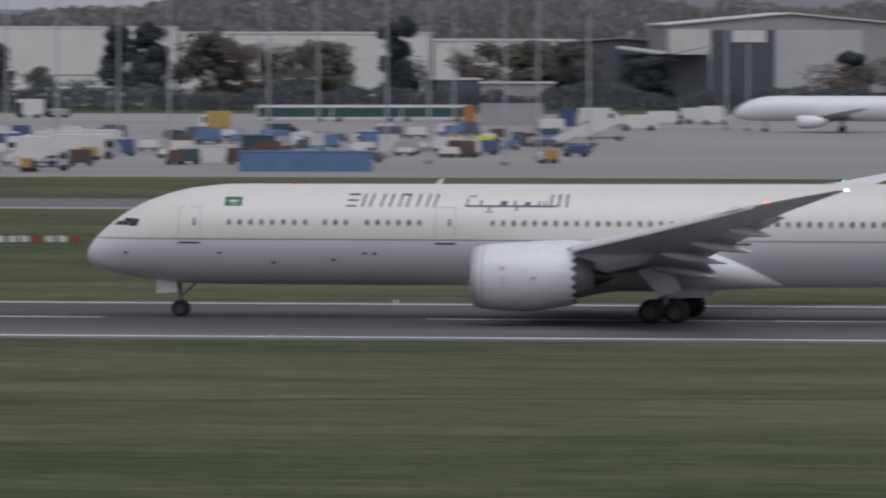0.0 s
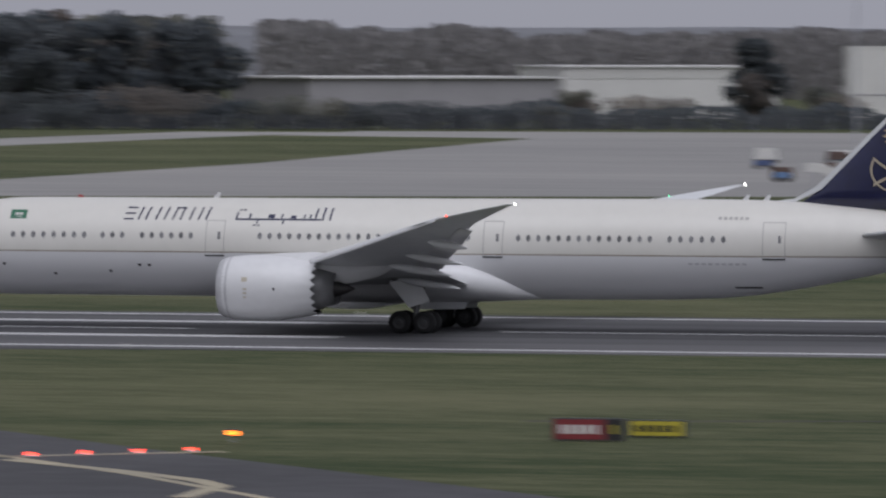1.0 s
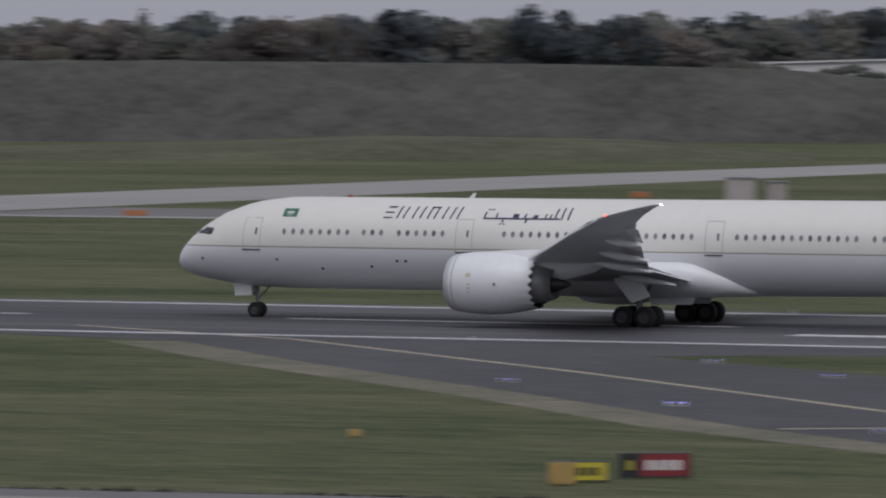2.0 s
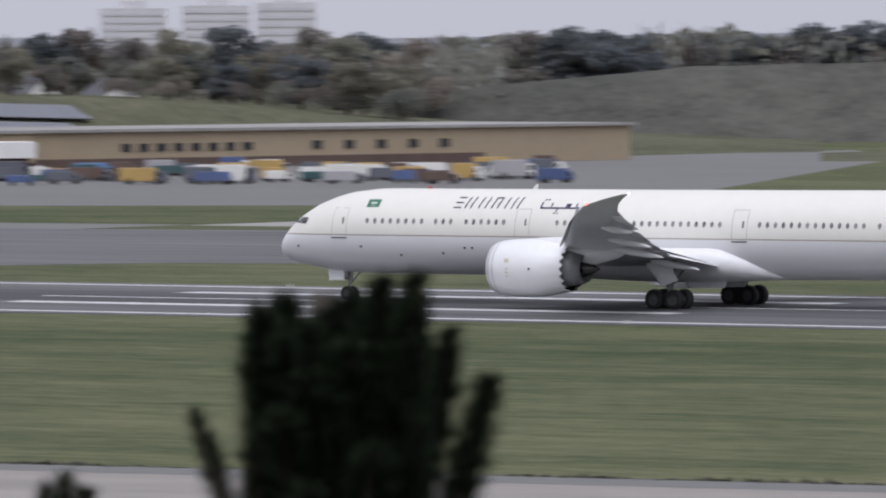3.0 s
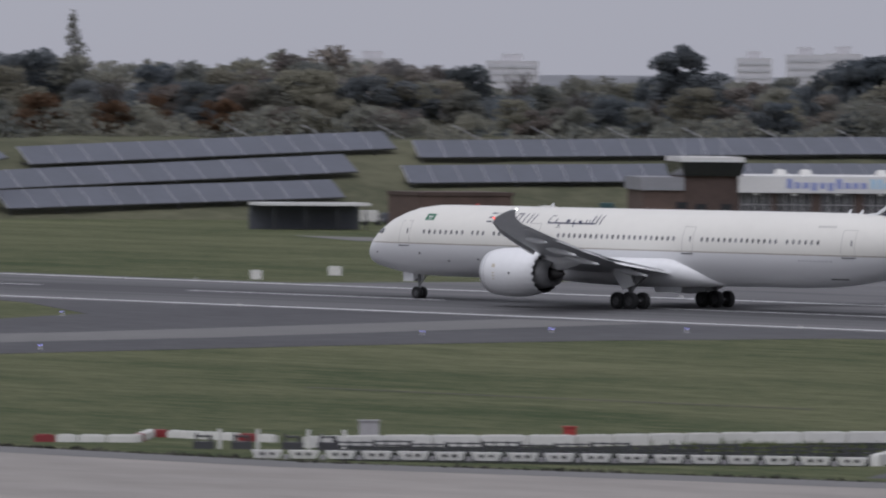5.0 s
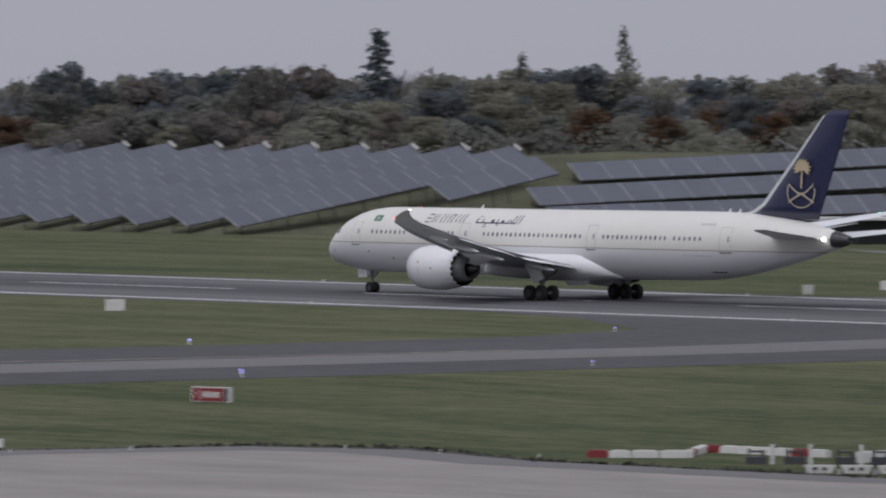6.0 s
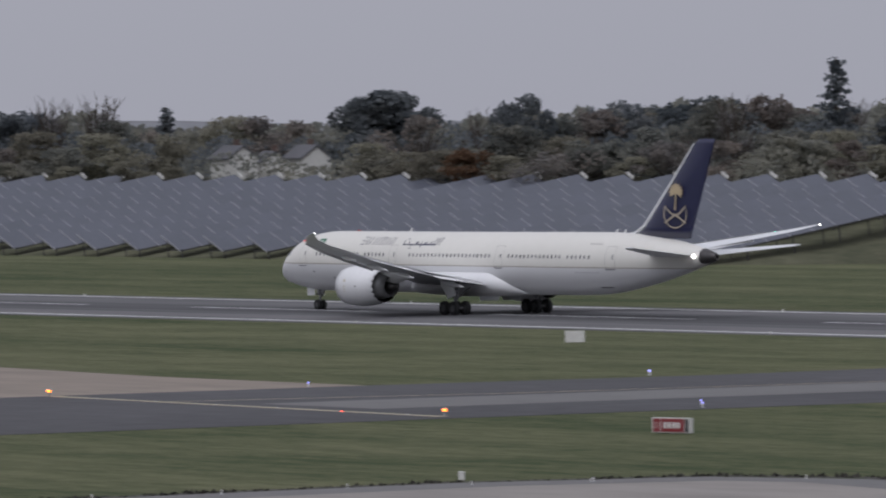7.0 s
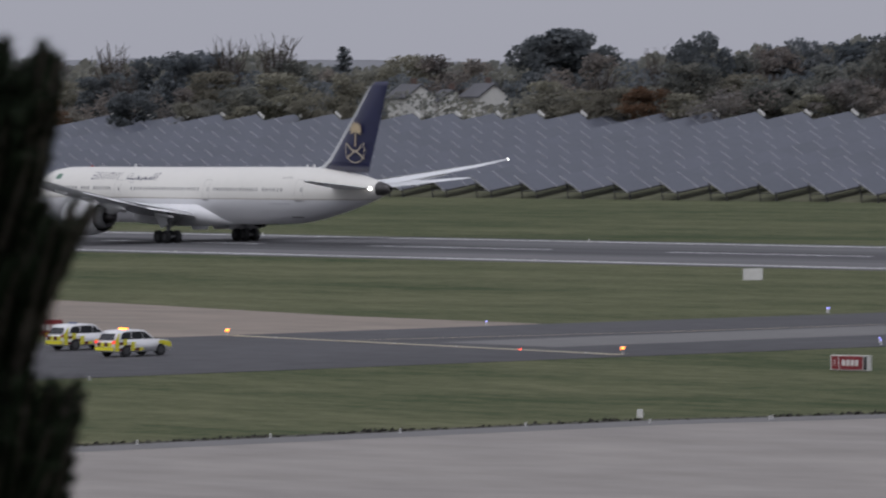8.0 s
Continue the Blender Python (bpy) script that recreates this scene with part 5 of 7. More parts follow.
# rows along the contour
def on_bank(az, top_el, rise=3.1):
    """The spot on the slope where a row of that height tops out at the given elevation."""
    d0 = float(np.interp(az, [r[0] for r in PVFOOT], [r[1] for r in PVFOOT]))
    for k in range(400):
        d = d0 + 70 - k * 0.2
        if bank_z(az, d) + rise <= EYE.z + d * math.tan(radians(top_el)):
            break
    return (*at(az, d), bank_z(az, d))


for a0, e0, a1, e1 in ((45.62, -0.375, 41.5, -0.309), (45.70, -0.575, 43.2, -0.535), (43.2, -0.535, 41.3, -0.52), (49.0, -0.65, 46.1, -0.49), (48.68, -0.456, 45.80, -0.305), (48.85, -0.80, 46.2, -0.69), (41.15, -0.33, 37.0, -0.41),
                       (41.15, -0.50, 38.9, -0.53), (36.5, -0.355, 35.72, -0.38), (36.5, -0.50, 35.72, -0.52)):
    n = max(1, round((a0 - a1) / 0.9))
    for k in range(n):
        u, v = k / n, (k + 1) / n
        solar_row(on_bank(a0 + (a1 - a0) * u, e0 + (e1 - e0) * u), on_bank(a0 + (a1 - a0) * v, e0 + (e1 - e0) * v), 1, PANEL)
# short rows on the crest, seen from their ends
for k in range(19):
    a = 46.9 - 0.6 * k
    d0 = foot(a) + 58
    p, q = at(a, d0), at(a, d0 + 8.2)
    z = crest(a) - 1.1
    solar_row((*p, z), (*q, z), 1, PANEL, "short solar row on the crest, its end showing")


# ---------------------------------------------------------------- buildings
def facade(az0, d0, az1, d1):
    """Local frame of a wall that runs from one bearing to the other: x along it, -y towards the viewing side."""
    p, q = Vector((*at(az0, d0), 0)), Vector((*at(az1, d1), 0))
    d = q - p
    return Matrix.Translation(p) @ Matrix.Rotation(math.atan2(d.y, d.x), 4, "Z"), d.length


def gable_hall(name, span, depth, eaves, ridge, wall, roof, label, low=None, doors=(), windows=()):
    m, w = facade(*span)
    b = root(name, m, label, "building")
    bm = bmesh.new()
    sideprism(bm, [(0, -0.3), (w, -0.3), (w, eaves), (w / 2, ridge), (0, eaves)], 0, depth)
    part("wall", bm, wall, b)
    bm = bmesh.new()
    for s in (0, 1):
        x0, x1 = (-0.5, w / 2) if s == 0 else (w / 2, w + 0.5)
        z0, z1 = (eaves - 0.1, ridge + 0.05) if s == 0 else (ridge + 0.05, eaves - 0.1)
        v = [bm.verts.new(c) for c in ((x0, -0.7, z0 + 0.04), (x1, -0.7, z1 + 0.04), (x1, depth + 0.5, z1 + 0.04), (x0, depth + 0.5, z0 + 0.04), (x0, -0.7, z0 + 0.4), (x1, -0.7, z1 + 0.4), (x1, depth + 0.5, z1 + 0.4), (x0, depth + 0.5, z0 + 0.4))]
        for q in ((3, 2, 1, 0), (4, 5, 6, 7), (0, 1, 5, 4), (1, 2, 6, 5), (2, 3, 7, 6), (3, 0, 4, 7)):
            bm.faces.new([v[i] for i in q])
    part("roof", bm, roof, b)
    if low:
        bm = bmesh.new()
        box(bm, 0.02, w - 0.02, -0.12, -0.01, -0.2, low[0])
        part("plinth", bm, low[1], b)
    for x0, x1, z0, z1, mm in doors:
        bm = bmesh.new()
        box(bm, x0, x1, -0.16, -0.005, z0, z1)
        d = part("door", bm, mm, b)
    for x0, x1, z0, z1 in windows:
        bm = bmesh.new()
        box(bm, x0, x1, -0.12, -0.004, z0, z1)
        f = part("window", bm, WHITECLAD, b)
        bm = bmesh.new()
        box(bm, x0 + 0.15, x1 - 0.15, -0.17, -0.121, z0 + 0.15, z1 - 0.15)
        part("pane", bm, GLASS_DARK, f)
    return b


def flat_block(name, span, depth, h, wall, label, roof=None, lip=0.5, bands=(), windows=(), doors=(), category="building", thick=0.45):
    m, w = facade(*span)
    b = root(name, m, label, category)
    bm = bmesh.new()
    box(bm, 0, w, 0, depth, -0.3, h)
    part("wall", bm, wall, b)
    bm = bmesh.new()
    box(bm, -lip, w + lip, -lip, depth + lip, h + 0.003, h + thick)
    part("roof", bm, roof or ROOFGREY, b)
    for k, (x0, x1, z0, z1, mm) in enumerate(bands):
        bm = bmesh.new()
        box(bm, x0, x1, -0.10 - 0.01 * k, -0.004, z0, z1)
        part("panel", bm, mm, b)
    for x0, x1, z0, z1, mm in doors:
        bm = bmesh.new()
        box(bm, x0, x1, -0.22, -0.005, z0, z1)
        d = part("door", bm, mm, b)
        bm = bmesh.new()
        for k in range(1, 4):
            zz = z0 + (z1 - z0) * k / 4
            box(bm, x0 + 0.1, x1 - 0.1, -0.26, -0.221, zz, zz + 0.09)
        part("door_rib", bm, DARKGREY, d)
    for x0, x1, z0, z1 in windows:
        bm = bmesh.new()
        box(bm, x0, x1, -0.2, -0.005, z0, z1)
        part("window", bm, GLASS_DARK, b)
    return b


# hangars and workshops
gable_hall("hangar", (40.22, 990, 38.36, 1000), 14, 4.6, 7.2, BEIGECLAD, ROOFWHITE, "beige clad hangar with a shallow pale gable roof", low=(1.2, BRICK), doors=((0.6, 4.2, 0, 3.4, DARKCLAD),), windows=((14, 16.5, 4.2, 4.9), (20.5, 23, 4.2, 4.9)))
flat_block("workshop", (38.34, 1046, 37.51, 1070), 30, 4.6, GREENCLAD, "green clad workshop with a white roof edge", ROOFWHITE, bands=((0.4, 14.6, 0, 0.9, BRICK), (2.0, 5.0, 2.6, 3.0, OFFWHITE)))
flat_block("workshop", (37.5, 1075, 36.2, 1085), 30, 5.6, BEIGECLAD, "beige clad workshop beside the green one", FARCON, bands=((0.5, 24, 0, 1.3, BRICK),))
flat_block("store", (37.09, 1015, 36.23, 1016), 12, 2.9, BRICK, "brick store with a deep white flat roof", ROOFWHITE, lip=1.0, thick=2.2)
long = flat_block("terminal_hall", (36.2, 1090, 31.5, 1180), 40, 5.6, BEIGECLAD, "long low beige hall with a pale flat roof", FARCON, lip=0.8, bands=((0.5, 96, 0, 1.6, BRICK),),
                  windows=[(18 + 3.6 * k, 20 + 3.6 * k, 2.6, 3.8) for k in range(8)] + [(58 + 7 * k, 60 + 7 * k, 2.6, 3.9) for k in range(5)])

# fire station with its watch room and drill tower
m, w = facade(43.86, 886, 41.47, 892)
fs = root("fire_station", m, "brown brick fire station with white name board and open bays", "building")
k0 = w / (43.86 - 41.47)
X = lambda a: (43.86 - a) * k0
bm = bmesh.new()
box(bm, X(43.11), X(41.47), 6, 22, -0.3, 5.2)
part("wall", bm, BRICK_DARK, fs)
for a, b in ((42.855, 42.815), (42.54, 42.47), (42.2, 42.13), (41.87, 41.47)):
    bm = bmesh.new()
    box(bm, X(a), X(b), 0, 5.99, -0.3, 5.2)
    part("pier", bm, BRICK_DARK, fs)
BAYGLASS = mat("bay_glazing", (0.14, 0.14, 0.145), 0.2, vary=0.3, scales=(0.4, 1.5))
PALERED = mat("pale_red_board", (0.42, 0.24, 0.24), 0.6)
for a, b in ((43.10, 42.857), (42.813, 42.542), (42.468, 42.202), (42.128, 41.872)):
    x0, x1 = X(a), X(b)
    bm = bmesh.new()
    box(bm, x0, x1, 0.5, 0.6, 0.9, 5.15)
    door = part("bay_door", bm, BAYGLASS, fs, "glazed folding bay door")
    for k in range(5):
        bm = bmesh.new()
        xx = x0 + (x1 - x0) * k / 4
        box(bm, xx - 0.06, xx + 0.06, 0.42, 0.497, 0.0, 5.1)
        part("door_bar", bm, GREYCLAD, door)
    for z in (2.3, 3.7):
        bm = bmesh.new()
        box(bm, x0, x1, 0.44, 0.496, z, z + 0.09)
        part("door_bar", bm, GREYCLAD, door)
    bm = bmesh.new()
    box(bm, x0, x1, 0.4, 0.62, 0.0, 0.895)
    part("bay_board", bm, PALERED, door, "pale red lower door panel")
    bm = bmesh.new()
    box(bm, (x0 + x1) / 2 - 0.3, (x0 + x1) / 2 + 0.3, -0.3, 0.1, 4.9, 5.15)
    part("bay_lamp", bm, OFFWHITE, fs)
bm = bmesh.new()
box(bm, X(43.12), X(41.46), -0.5, 22, 5.21, 7.25)
part("fascia", bm, ROOFWHITE, fs, "white board over the bays")
for n_, x0, step, mm, tall in ((10, X(42.74), 1.02, BANNERBLUE, (0, 6)), (7, X(42.08), 0.86, BANNERCYAN, (0, 1, 6))):
    for i in range(n_):
        bm = bmesh.new()
        box(bm, x0 + i * step, x0 + i * step + step * 0.62, -0.56, -0.503, 5.75 - (0.25 if i in (3, 5) else 0), 6.95 if i in tall else 6.5)
        part("bar", bm, mm, fs)
bm = bmesh.new()
for a in (42.83, 42.19):
    bmesh.ops.create_icosphere(bm, subdivisions=1, radius=0.09, matrix=Matrix.Translation((X(a) + 2.2, 0.36, 2.4)))
part("appliance_lamp", bm, G_RED, fs)
bm = bmesh.new()
box(bm, X(43.86), X(43.54), 0, 14, -0.3, 5.4)
box(bm, X(43.86) - 0.3, X(43.54), -0.3, 14.3, 5.403, 7.0, mi=1)
part("watch_room", bm, (BRICK, ROOFGREY), fs, "brick wing under a grey roof")
bm = bmesh.new()
box(bm, X(43.54), X(43.11), 0, 12, -0.3, 7.2)
part("tower", bm, BRICK_DARK, fs, "square brick watch tower")
bm = bmesh.new()
box(bm, X(43.55), X(43.10), -0.5, 12.5, 7.203, 8.9, taper=-0.12)
part("watch_glazing", bm, GLASS_DARK, fs, "dark glazed watch room")
bm = bmesh.new()
box(bm, X(43.57), X(43.08), -1.2, 13, 8.905, 9.5)
part("watch_roof", bm, ROOFWHITE, fs)
bm = bmesh.new()
for a, z in ((43.5, 12.0), (43.35, 11.2), (43.2, 11.6)):
    tube(bm, (X(a), 5, 9.4), (X(a), 5, z), 0.06, 0.03, 6)
part("mast", bm, POLEGREY, fs)
for a, z0, z1 in ((43.7, 1.0, 2.4), (43.6, 3.2, 4.0), (43.45, 2.8, 3.8), (43.25, 2.8, 3.8)):
    bm = bmesh.new()
    box(bm, X(a), X(a) + 1.3, -0.12, -0.003, z0, z1)
    part("window", bm, GLASS_DARK, fs)
bm = bmesh.new()
box(bm, X(43.45), X(43.15), -0.25, -0.004, 0.2, 1.4)
part("blue_door", bm, ROYAL, fs)
bm = bmesh.new()
box(bm, X(43.68), X(43.68) + 0.7, -0.3, -0.125, 2.7, 2.95)
part("wall_lamp", bm, G_TUBE, fs)
bm = bmesh.new()
for a in (42.75, 42.55, 41.95):
    box(bm, X(a), X(a) + 1.6, 8, 9.6, 7.253, 8.0, taper=0.4)
part("roof_vent", bm, OFFWHITE, fs)
m, w = facade(41.46, 900, 41.17, 902)
dt = root("drill_tower", m, "tall brown brick drill tower with open landings", "building")
bm = bmesh.new()
box(bm, 0, w, 0, 4.5, -0.3, 12.3)
part("wall", bm, BRICK_DARK, dt)
for z in (3.0, 5.7, 8.4, 11.0):
    bm = bmesh.new()
    box(bm, w - 0.2, w + 1.2, 0.5, 3.5, z, z + 0.25)
    tube(bm, (w + 1.15, 0.5, z + 0.2), (w + 1.15, 0.5, z + 1.2), 0.04, n=6)
    tube(bm, (w + 1.15, 0.5, z + 1.2), (w + 0.1, 0.5, z + 1.2), 0.04, n=6)
    part("landing", bm, DARKGREY, dt)
bm = bmesh.new()
tube(bm, (w * 0.5, 2, 12.2), (w * 0.5, 2, 13.3), 0.08, n=6)
box(bm, w * 0.3, w * 0.7, 1.7, 2.3, 13.2, 13.5)
part("floodlight", bm, OFFWHITE, dt)

flat_block("store_shed", (45.62, 905, 44.89, 910), 10, 4.2, BRICK, "windowless brown brick store with a flat roof", BRICK_DARK, lip=0.15)
shed = root("car_port", facade(46.75, 893, 45.98, 896)[0], "open car port under a thin white roof", "shelter")
bm = bmesh.new()
box(bm, -2, 12, 0, 6, 3.0, 3.35)
part("roof", bm, ROOFWHITE, shed)
for x in (0, 4, 8, 11.5):
    bm = bmesh.new()
    tube(bm, (x, 0.4, -0.1), (x, 0.4, 3.02), 0.1, n=8)
    part("post", bm, DARKGREY, shed)
bm = bmesh.new()
box(bm, -2, 12, 5.6, 5.9, -0.1, 2.99)
part("back_wall", bm, DARKCLAD, shed)

# warehouses beyond the apron
flat_block("warehouse", (15.6, 1660, 13.63, 1680), 60, 9.5, GREYCLAD, "long pale grey warehouse under a white roof", ROOFWHITE, lip=1.0)
flat_block("warehouse", (13.6, 1700, 11.9, 1710), 60, 12.0, WHITECLAD, "white clad warehouse with a pale roof", ROOFWHITE, lip=0.6, bands=((0.5, 50, 9.4, 11.9, OFFWHITE),))
flat_block("warehouse", (11.35, 1720, 9.46, 1722), 70, 16.6, WHITECLAD, "large cream warehouse with plain walls", WHITECLAD, lip=0.1, bands=((0.5, 56, 5.4, 5.7, GREYCLAD),))
flat_block("warehouse", (9.44, 1724, 7.46, 1727), 70, 15.3, WHITECLAD, "long cream warehouse with a thin roof edge", ROOFWHITE, lip=0.2)
flat_block("warehouse", (7.44, 1728, 6.32, 1730), 70, 13.6, WHITECLAD, "lower cream warehouse beside the larger ones", ROOFWHITE, lip=0.2)
m, w = facade(6.31, 1731, 5.74, 1733)
lean = root("warehouse", m, "cream warehouse end under a falling roof", "building")
bm = bmesh.new()
sideprism(bm, [(0, -0.3), (w, -0.3), (w, 9.9), (0, 12.9)], 0, 60)
part("wall", bm, WHITECLAD, lean)
bm = bmesh.new()
sideprism(bm, [(-0.4, 12.98), (w + 0.4, 9.9), (w + 0.4, 10.5), (-0.4, 13.6)], -0.6, 60.5)
part("roof", bm, ROOFWHITE, lean)
gable_hall("warehouse", (10.55, 1560, 9.65, 1565), 20, 3.2, 3.9, WHITECLAD, ROOFWHITE, "low white shed in front of the trees")
gable_hall("warehouse", (9.06, 1600, 8.0, 1605), 25, 3.6, 5.4, GREYCLAD, ROOFWHITE, "low pale barrel-roofed shed among trees")
flat_block("office_block", (7.42, 1590, 7.08, 1592), 14, 5.4, DARKCLAD, "small dark office block with a white roof", ROOFWHITE, lip=0.3)
flat_block("store_shed", (7.07, 1592, 6.5, 1594), 14, 4.6, GREYCLAD, "low grey store under a thin white roof", ROOFWHITE, lip=0.4)
h1 = gable_hall("hangar", (5.61, 1640, 3.66, 1645), 60, 17.4, 19.9, GREYCLAD, ROOFWHITE, "large grey hangar with a dark door under a shallow pale gable",
                doors=((0.4, 9.9, 9.5, 16.6, OFFWHITE), (10.0, 24.4, 0, 16.4, DARKCLAD), (24.5, 44, 0, 16.4, FARTOWER)))
bm = bmesh.new()
box(bm, 14.8, 22.4, -0.4, -0.17, 13.6, 16.3)
part("panel", bm, WHITECLAD, h1, "white panel over the hangar door")
for k in range(5):
    bm = bmesh.new()
    box(bm, 12.0 + 2.9 * k, 12.2 + 2.9 * k, -0.22, -0.165, 0.2, 13.4)
    part("door_rib", bm, DARKGREY, h1)
gable_hall("hangar", (3.60, 1650, 1.9, 1655), 60, 17.0, 19.4, GREYCLAD, ROOFWHITE, "large grey hangar beside its twin")
gable_hall("warehouse", (6.45, 1700, 5.5, 1700), 30, 13.2, 14.2, DARKCLAD, ROOFGREY, "dark low hall beside the hangar")
m, w = facade(6.0, 1620, 5.28, 1618)
cn = root("canopy", m, "pale pitched canopies before the hangar", "shelter")
bm = bmesh.new()
sideprism(bm, [(0, 12.2), (w * 0.55, 10.8), (w, 12.8), (w, 13.4), (w * 0.55, 11.4), (0, 12.8)], 0, 8)
part("roof", bm, ROOFWHITE, cn)
for u in (0.02, 0.55, 0.98):
    bm = bmesh.new()
    box(bm, w * u - 0.2, w * u + 0.2, 1, 1.4, -0.2, 11.6)
    part("post", bm, DARKGREY, cn)
bm = bmesh.new()
box(bm, 0.5, w - 0.5, 6, 6.3, -0.2, 10.9)
part("back_wall", bm, DARKCLAD, cn)
gable_hall("warehouse", (22.6, 1518, 18.72, 1518), 14, 15.0, 16.3, WHITECLAD, ROOFWHITE, "pale roofed works among dark trees")
gable_hall("warehouse", (17.3, 1700, 16.9, 1702), 20, 6.0, 7.0, WHITECLAD, ROOFWHITE, "small pale shed in the woodland edge")


def house(az, d, w, z, label, wallz=5.0, turn=0.0):
    x, y = at(az, d)
    b = root("house", pose(x, y, z, 0, 0, az + turn), label, "house", "houses among the trees")
    bm = bmesh.new()
    sideprism(bm, [(-w / 2, -0.5), (w / 2, -0.5), (w / 2, wallz), (0, wallz + w * 0.36), (-w / 2, wallz)], -3.6, 3.6)
    part("wall", bm, OFFWHITE, b)
    bm = bmesh.new()
    for s in (-1, 1):
        v = [bm.verts.new(c) for c in ((s * (w / 2 + 0.4), -3.9, wallz - 0.25), (0, -3.9, wallz + w * 0.36 + 0.05), (0, 3.9, wallz + w * 0.36 + 0.05), (s * (w / 2 + 0.4), 3.9, wallz - 0.25))]
        u = [bm.verts.new(q.co + Vector((0, 0, 0.25))) for q in v]
        bm.faces.new(v)
        bm.faces.new(u)
        for i in range(4):
            bm.faces.new((v[i], v[(i + 1) % 4], u[(i + 1) % 4], u[i]))
    r = part("roof", bm, ROOFSLATE, b)
    bm = bmesh.new()
    box(bm, w * 0.15, w * 0.15 + 0.8, 1, 1.8, wallz + 1, wallz + w * 0.36 + 1.2)
    part("chimney", bm, BRICK, r)
    for xx in (-w * 0.25, w * 0.2):
        bm = bmesh.new()
        box(bm, xx - 0.6, xx + 0.6, -3.68, -3.603, 1.2, 2.5)
        part("window", bm, GLASS_DARK, b)


house(54.44, 1160, 5.0, 8.3, "white gabled house with a slate roof among trees", 5.6, 24)
house(54.74, 1166, 4.6, 8.3, "white gabled house with a slate roof among trees", 4.8, 14)
house(55.02, 1160, 5.0, 8.3, "white gabled house half hidden by bushes", 5.6, 25)
for a, ww in ((36.2, 11), (36.8, 12), (37.45, 12), (38.2, 11), (35.6, 10), (37.1, 10), (38.0, 9)):
    house(a, 1340, ww, 6.5, "distant house with a dark roof behind the bank", 2.6, 35)

# fence round the far side of the airfield
fence = root("perimeter_fence", pose(0, 0, 0), "grey mesh perimeter fence on the far side of the airfield", "fence")
for k in range(60):
    a0, a1 = 2.5 + k * 0.3, 2.5 + (k + 1) * 0.3
    d = 1470
    p, q = at(a0, d), at(a1, d)
    bm = bmesh.new()
    tube(bm, (*p, -0.2), (*p, 3.0), 0.08, n=6)
    part("post", bm, POLEGREY, fence)
    bm = bmesh.new()
    v = Vector((q[0] - p[0], q[1] - p[1], 0))
    nrm = Vector((-v.y, v.x, 0)).normalized() * 0.02
    for i in range(9):
        z = 0.25 + i * 0.33
        c = [Vector((*p, z)) - nrm, Vector((*q, z)) - nrm, Vector((*q, z + 0.14)) + nrm, Vector((*p, z + 0.14)) + nrm]
        bm.faces.new([bm.verts.new(x) for x in c])
    part("mesh_panel", bm, DARKCLAD, fence)

for group_ in MODELS.values():
    for ob in group_:
        for o in (*ob.children_recursive, ob):
            bpy.data.objects.remove(o)


# ---------------------------------------------------------------- things on the grass near the runway
def facing(az, d, turn=0.0, z=0.0):
    x, y = at(az, d)
    return pose(x, y, z, 0, 0, az + turn)


def airfield_sign(az, d, panels, h, turn=0.0, label="", base=0.06, cap=None):
    """panels: width, face material, mark material."""
    s = root("airfield_sign", facing(az, d, turn), label, "sign", "airfield signs")
    w = sum(p[0] for p in panels)
    bm = bmesh.new()
    box(bm, -w / 2 - 0.06, w / 2 + 0.06, 0.0, 0.32, base, base + h)
    part("casing", bm, cap or DARKGREY, s)
    x = -w / 2
    for pw, face, mark in panels:
        bm = bmesh.new()
        box(bm, x + 0.04, x + pw - 0.04, -0.03, -0.002, base + 0.05, base + h - 0.05)
        f = part("face", bm, face, s)
        n = max(2, int(pw / 0.42))
        if mark:
            for i in range(n):
                bm = bmesh.new()
                u = x + 0.25 + (pw - 0.5) * i / n
                box(bm, u, u + (pw - 0.5) / n * 0.7, -0.045, -0.031, base + h * 0.3, base + h * 0.7)
                part("bar", bm, mark, f)
        x += pw
    for u in (-w / 2 + 0.3, 0, w / 2 - 0.3):
        bm = bmesh.new()
        tube(bm, (u, 0.16, -0.05), (u, 0.16, base + 0.02), 0.05, n=8)
        part("leg", bm, POLEGREY, s)
    return s


PALE = OFFWHITE
airfield_sign(13.40, 312, [(2.25, DEEPRED, PALE), (0.72, BLACK, SIGNYELLOW)], 0.95, -8, "red and black runway sign on short legs in the grass")
airfield_sign(12.86, 315, [(2.35, SIGNYELLOW, BLACK)], 0.72, -8, "yellow direction sign with dark bars in the grass")
airfield_sign(23.25, 291, [(0.75, BLACK, SIGNYELLOW), (2.05, DEEPRED, PALE)], 0.98, 10, "black and red runway sign beside the taxiway")
airfield_sign(23.84, 288, [(2.2, SIGNYELLOW, BLACK)], 0.8, 10, "yellow direction sign with dark bars")
airfield_sign(23.98, 286, [(0.9, OCHRE, None)], 0.85, 10, "plain ochre back of a small sign", cap=OCHRE)
airfield_sign(51.60, 414, [(0.55, DEEPRED, PALE), (1.75, DEEPRED, PALE), (0.3, BLACK, None)], 0.85, -38, "red runway sign with pale bars and a white end", cap=OFFWHITE)
airfield_sign(57.95, 488, [(2.8, DEEPRED, PALE)], 1.0, -30, "long red runway sign beside the old pavement", cap=DEEPRED)


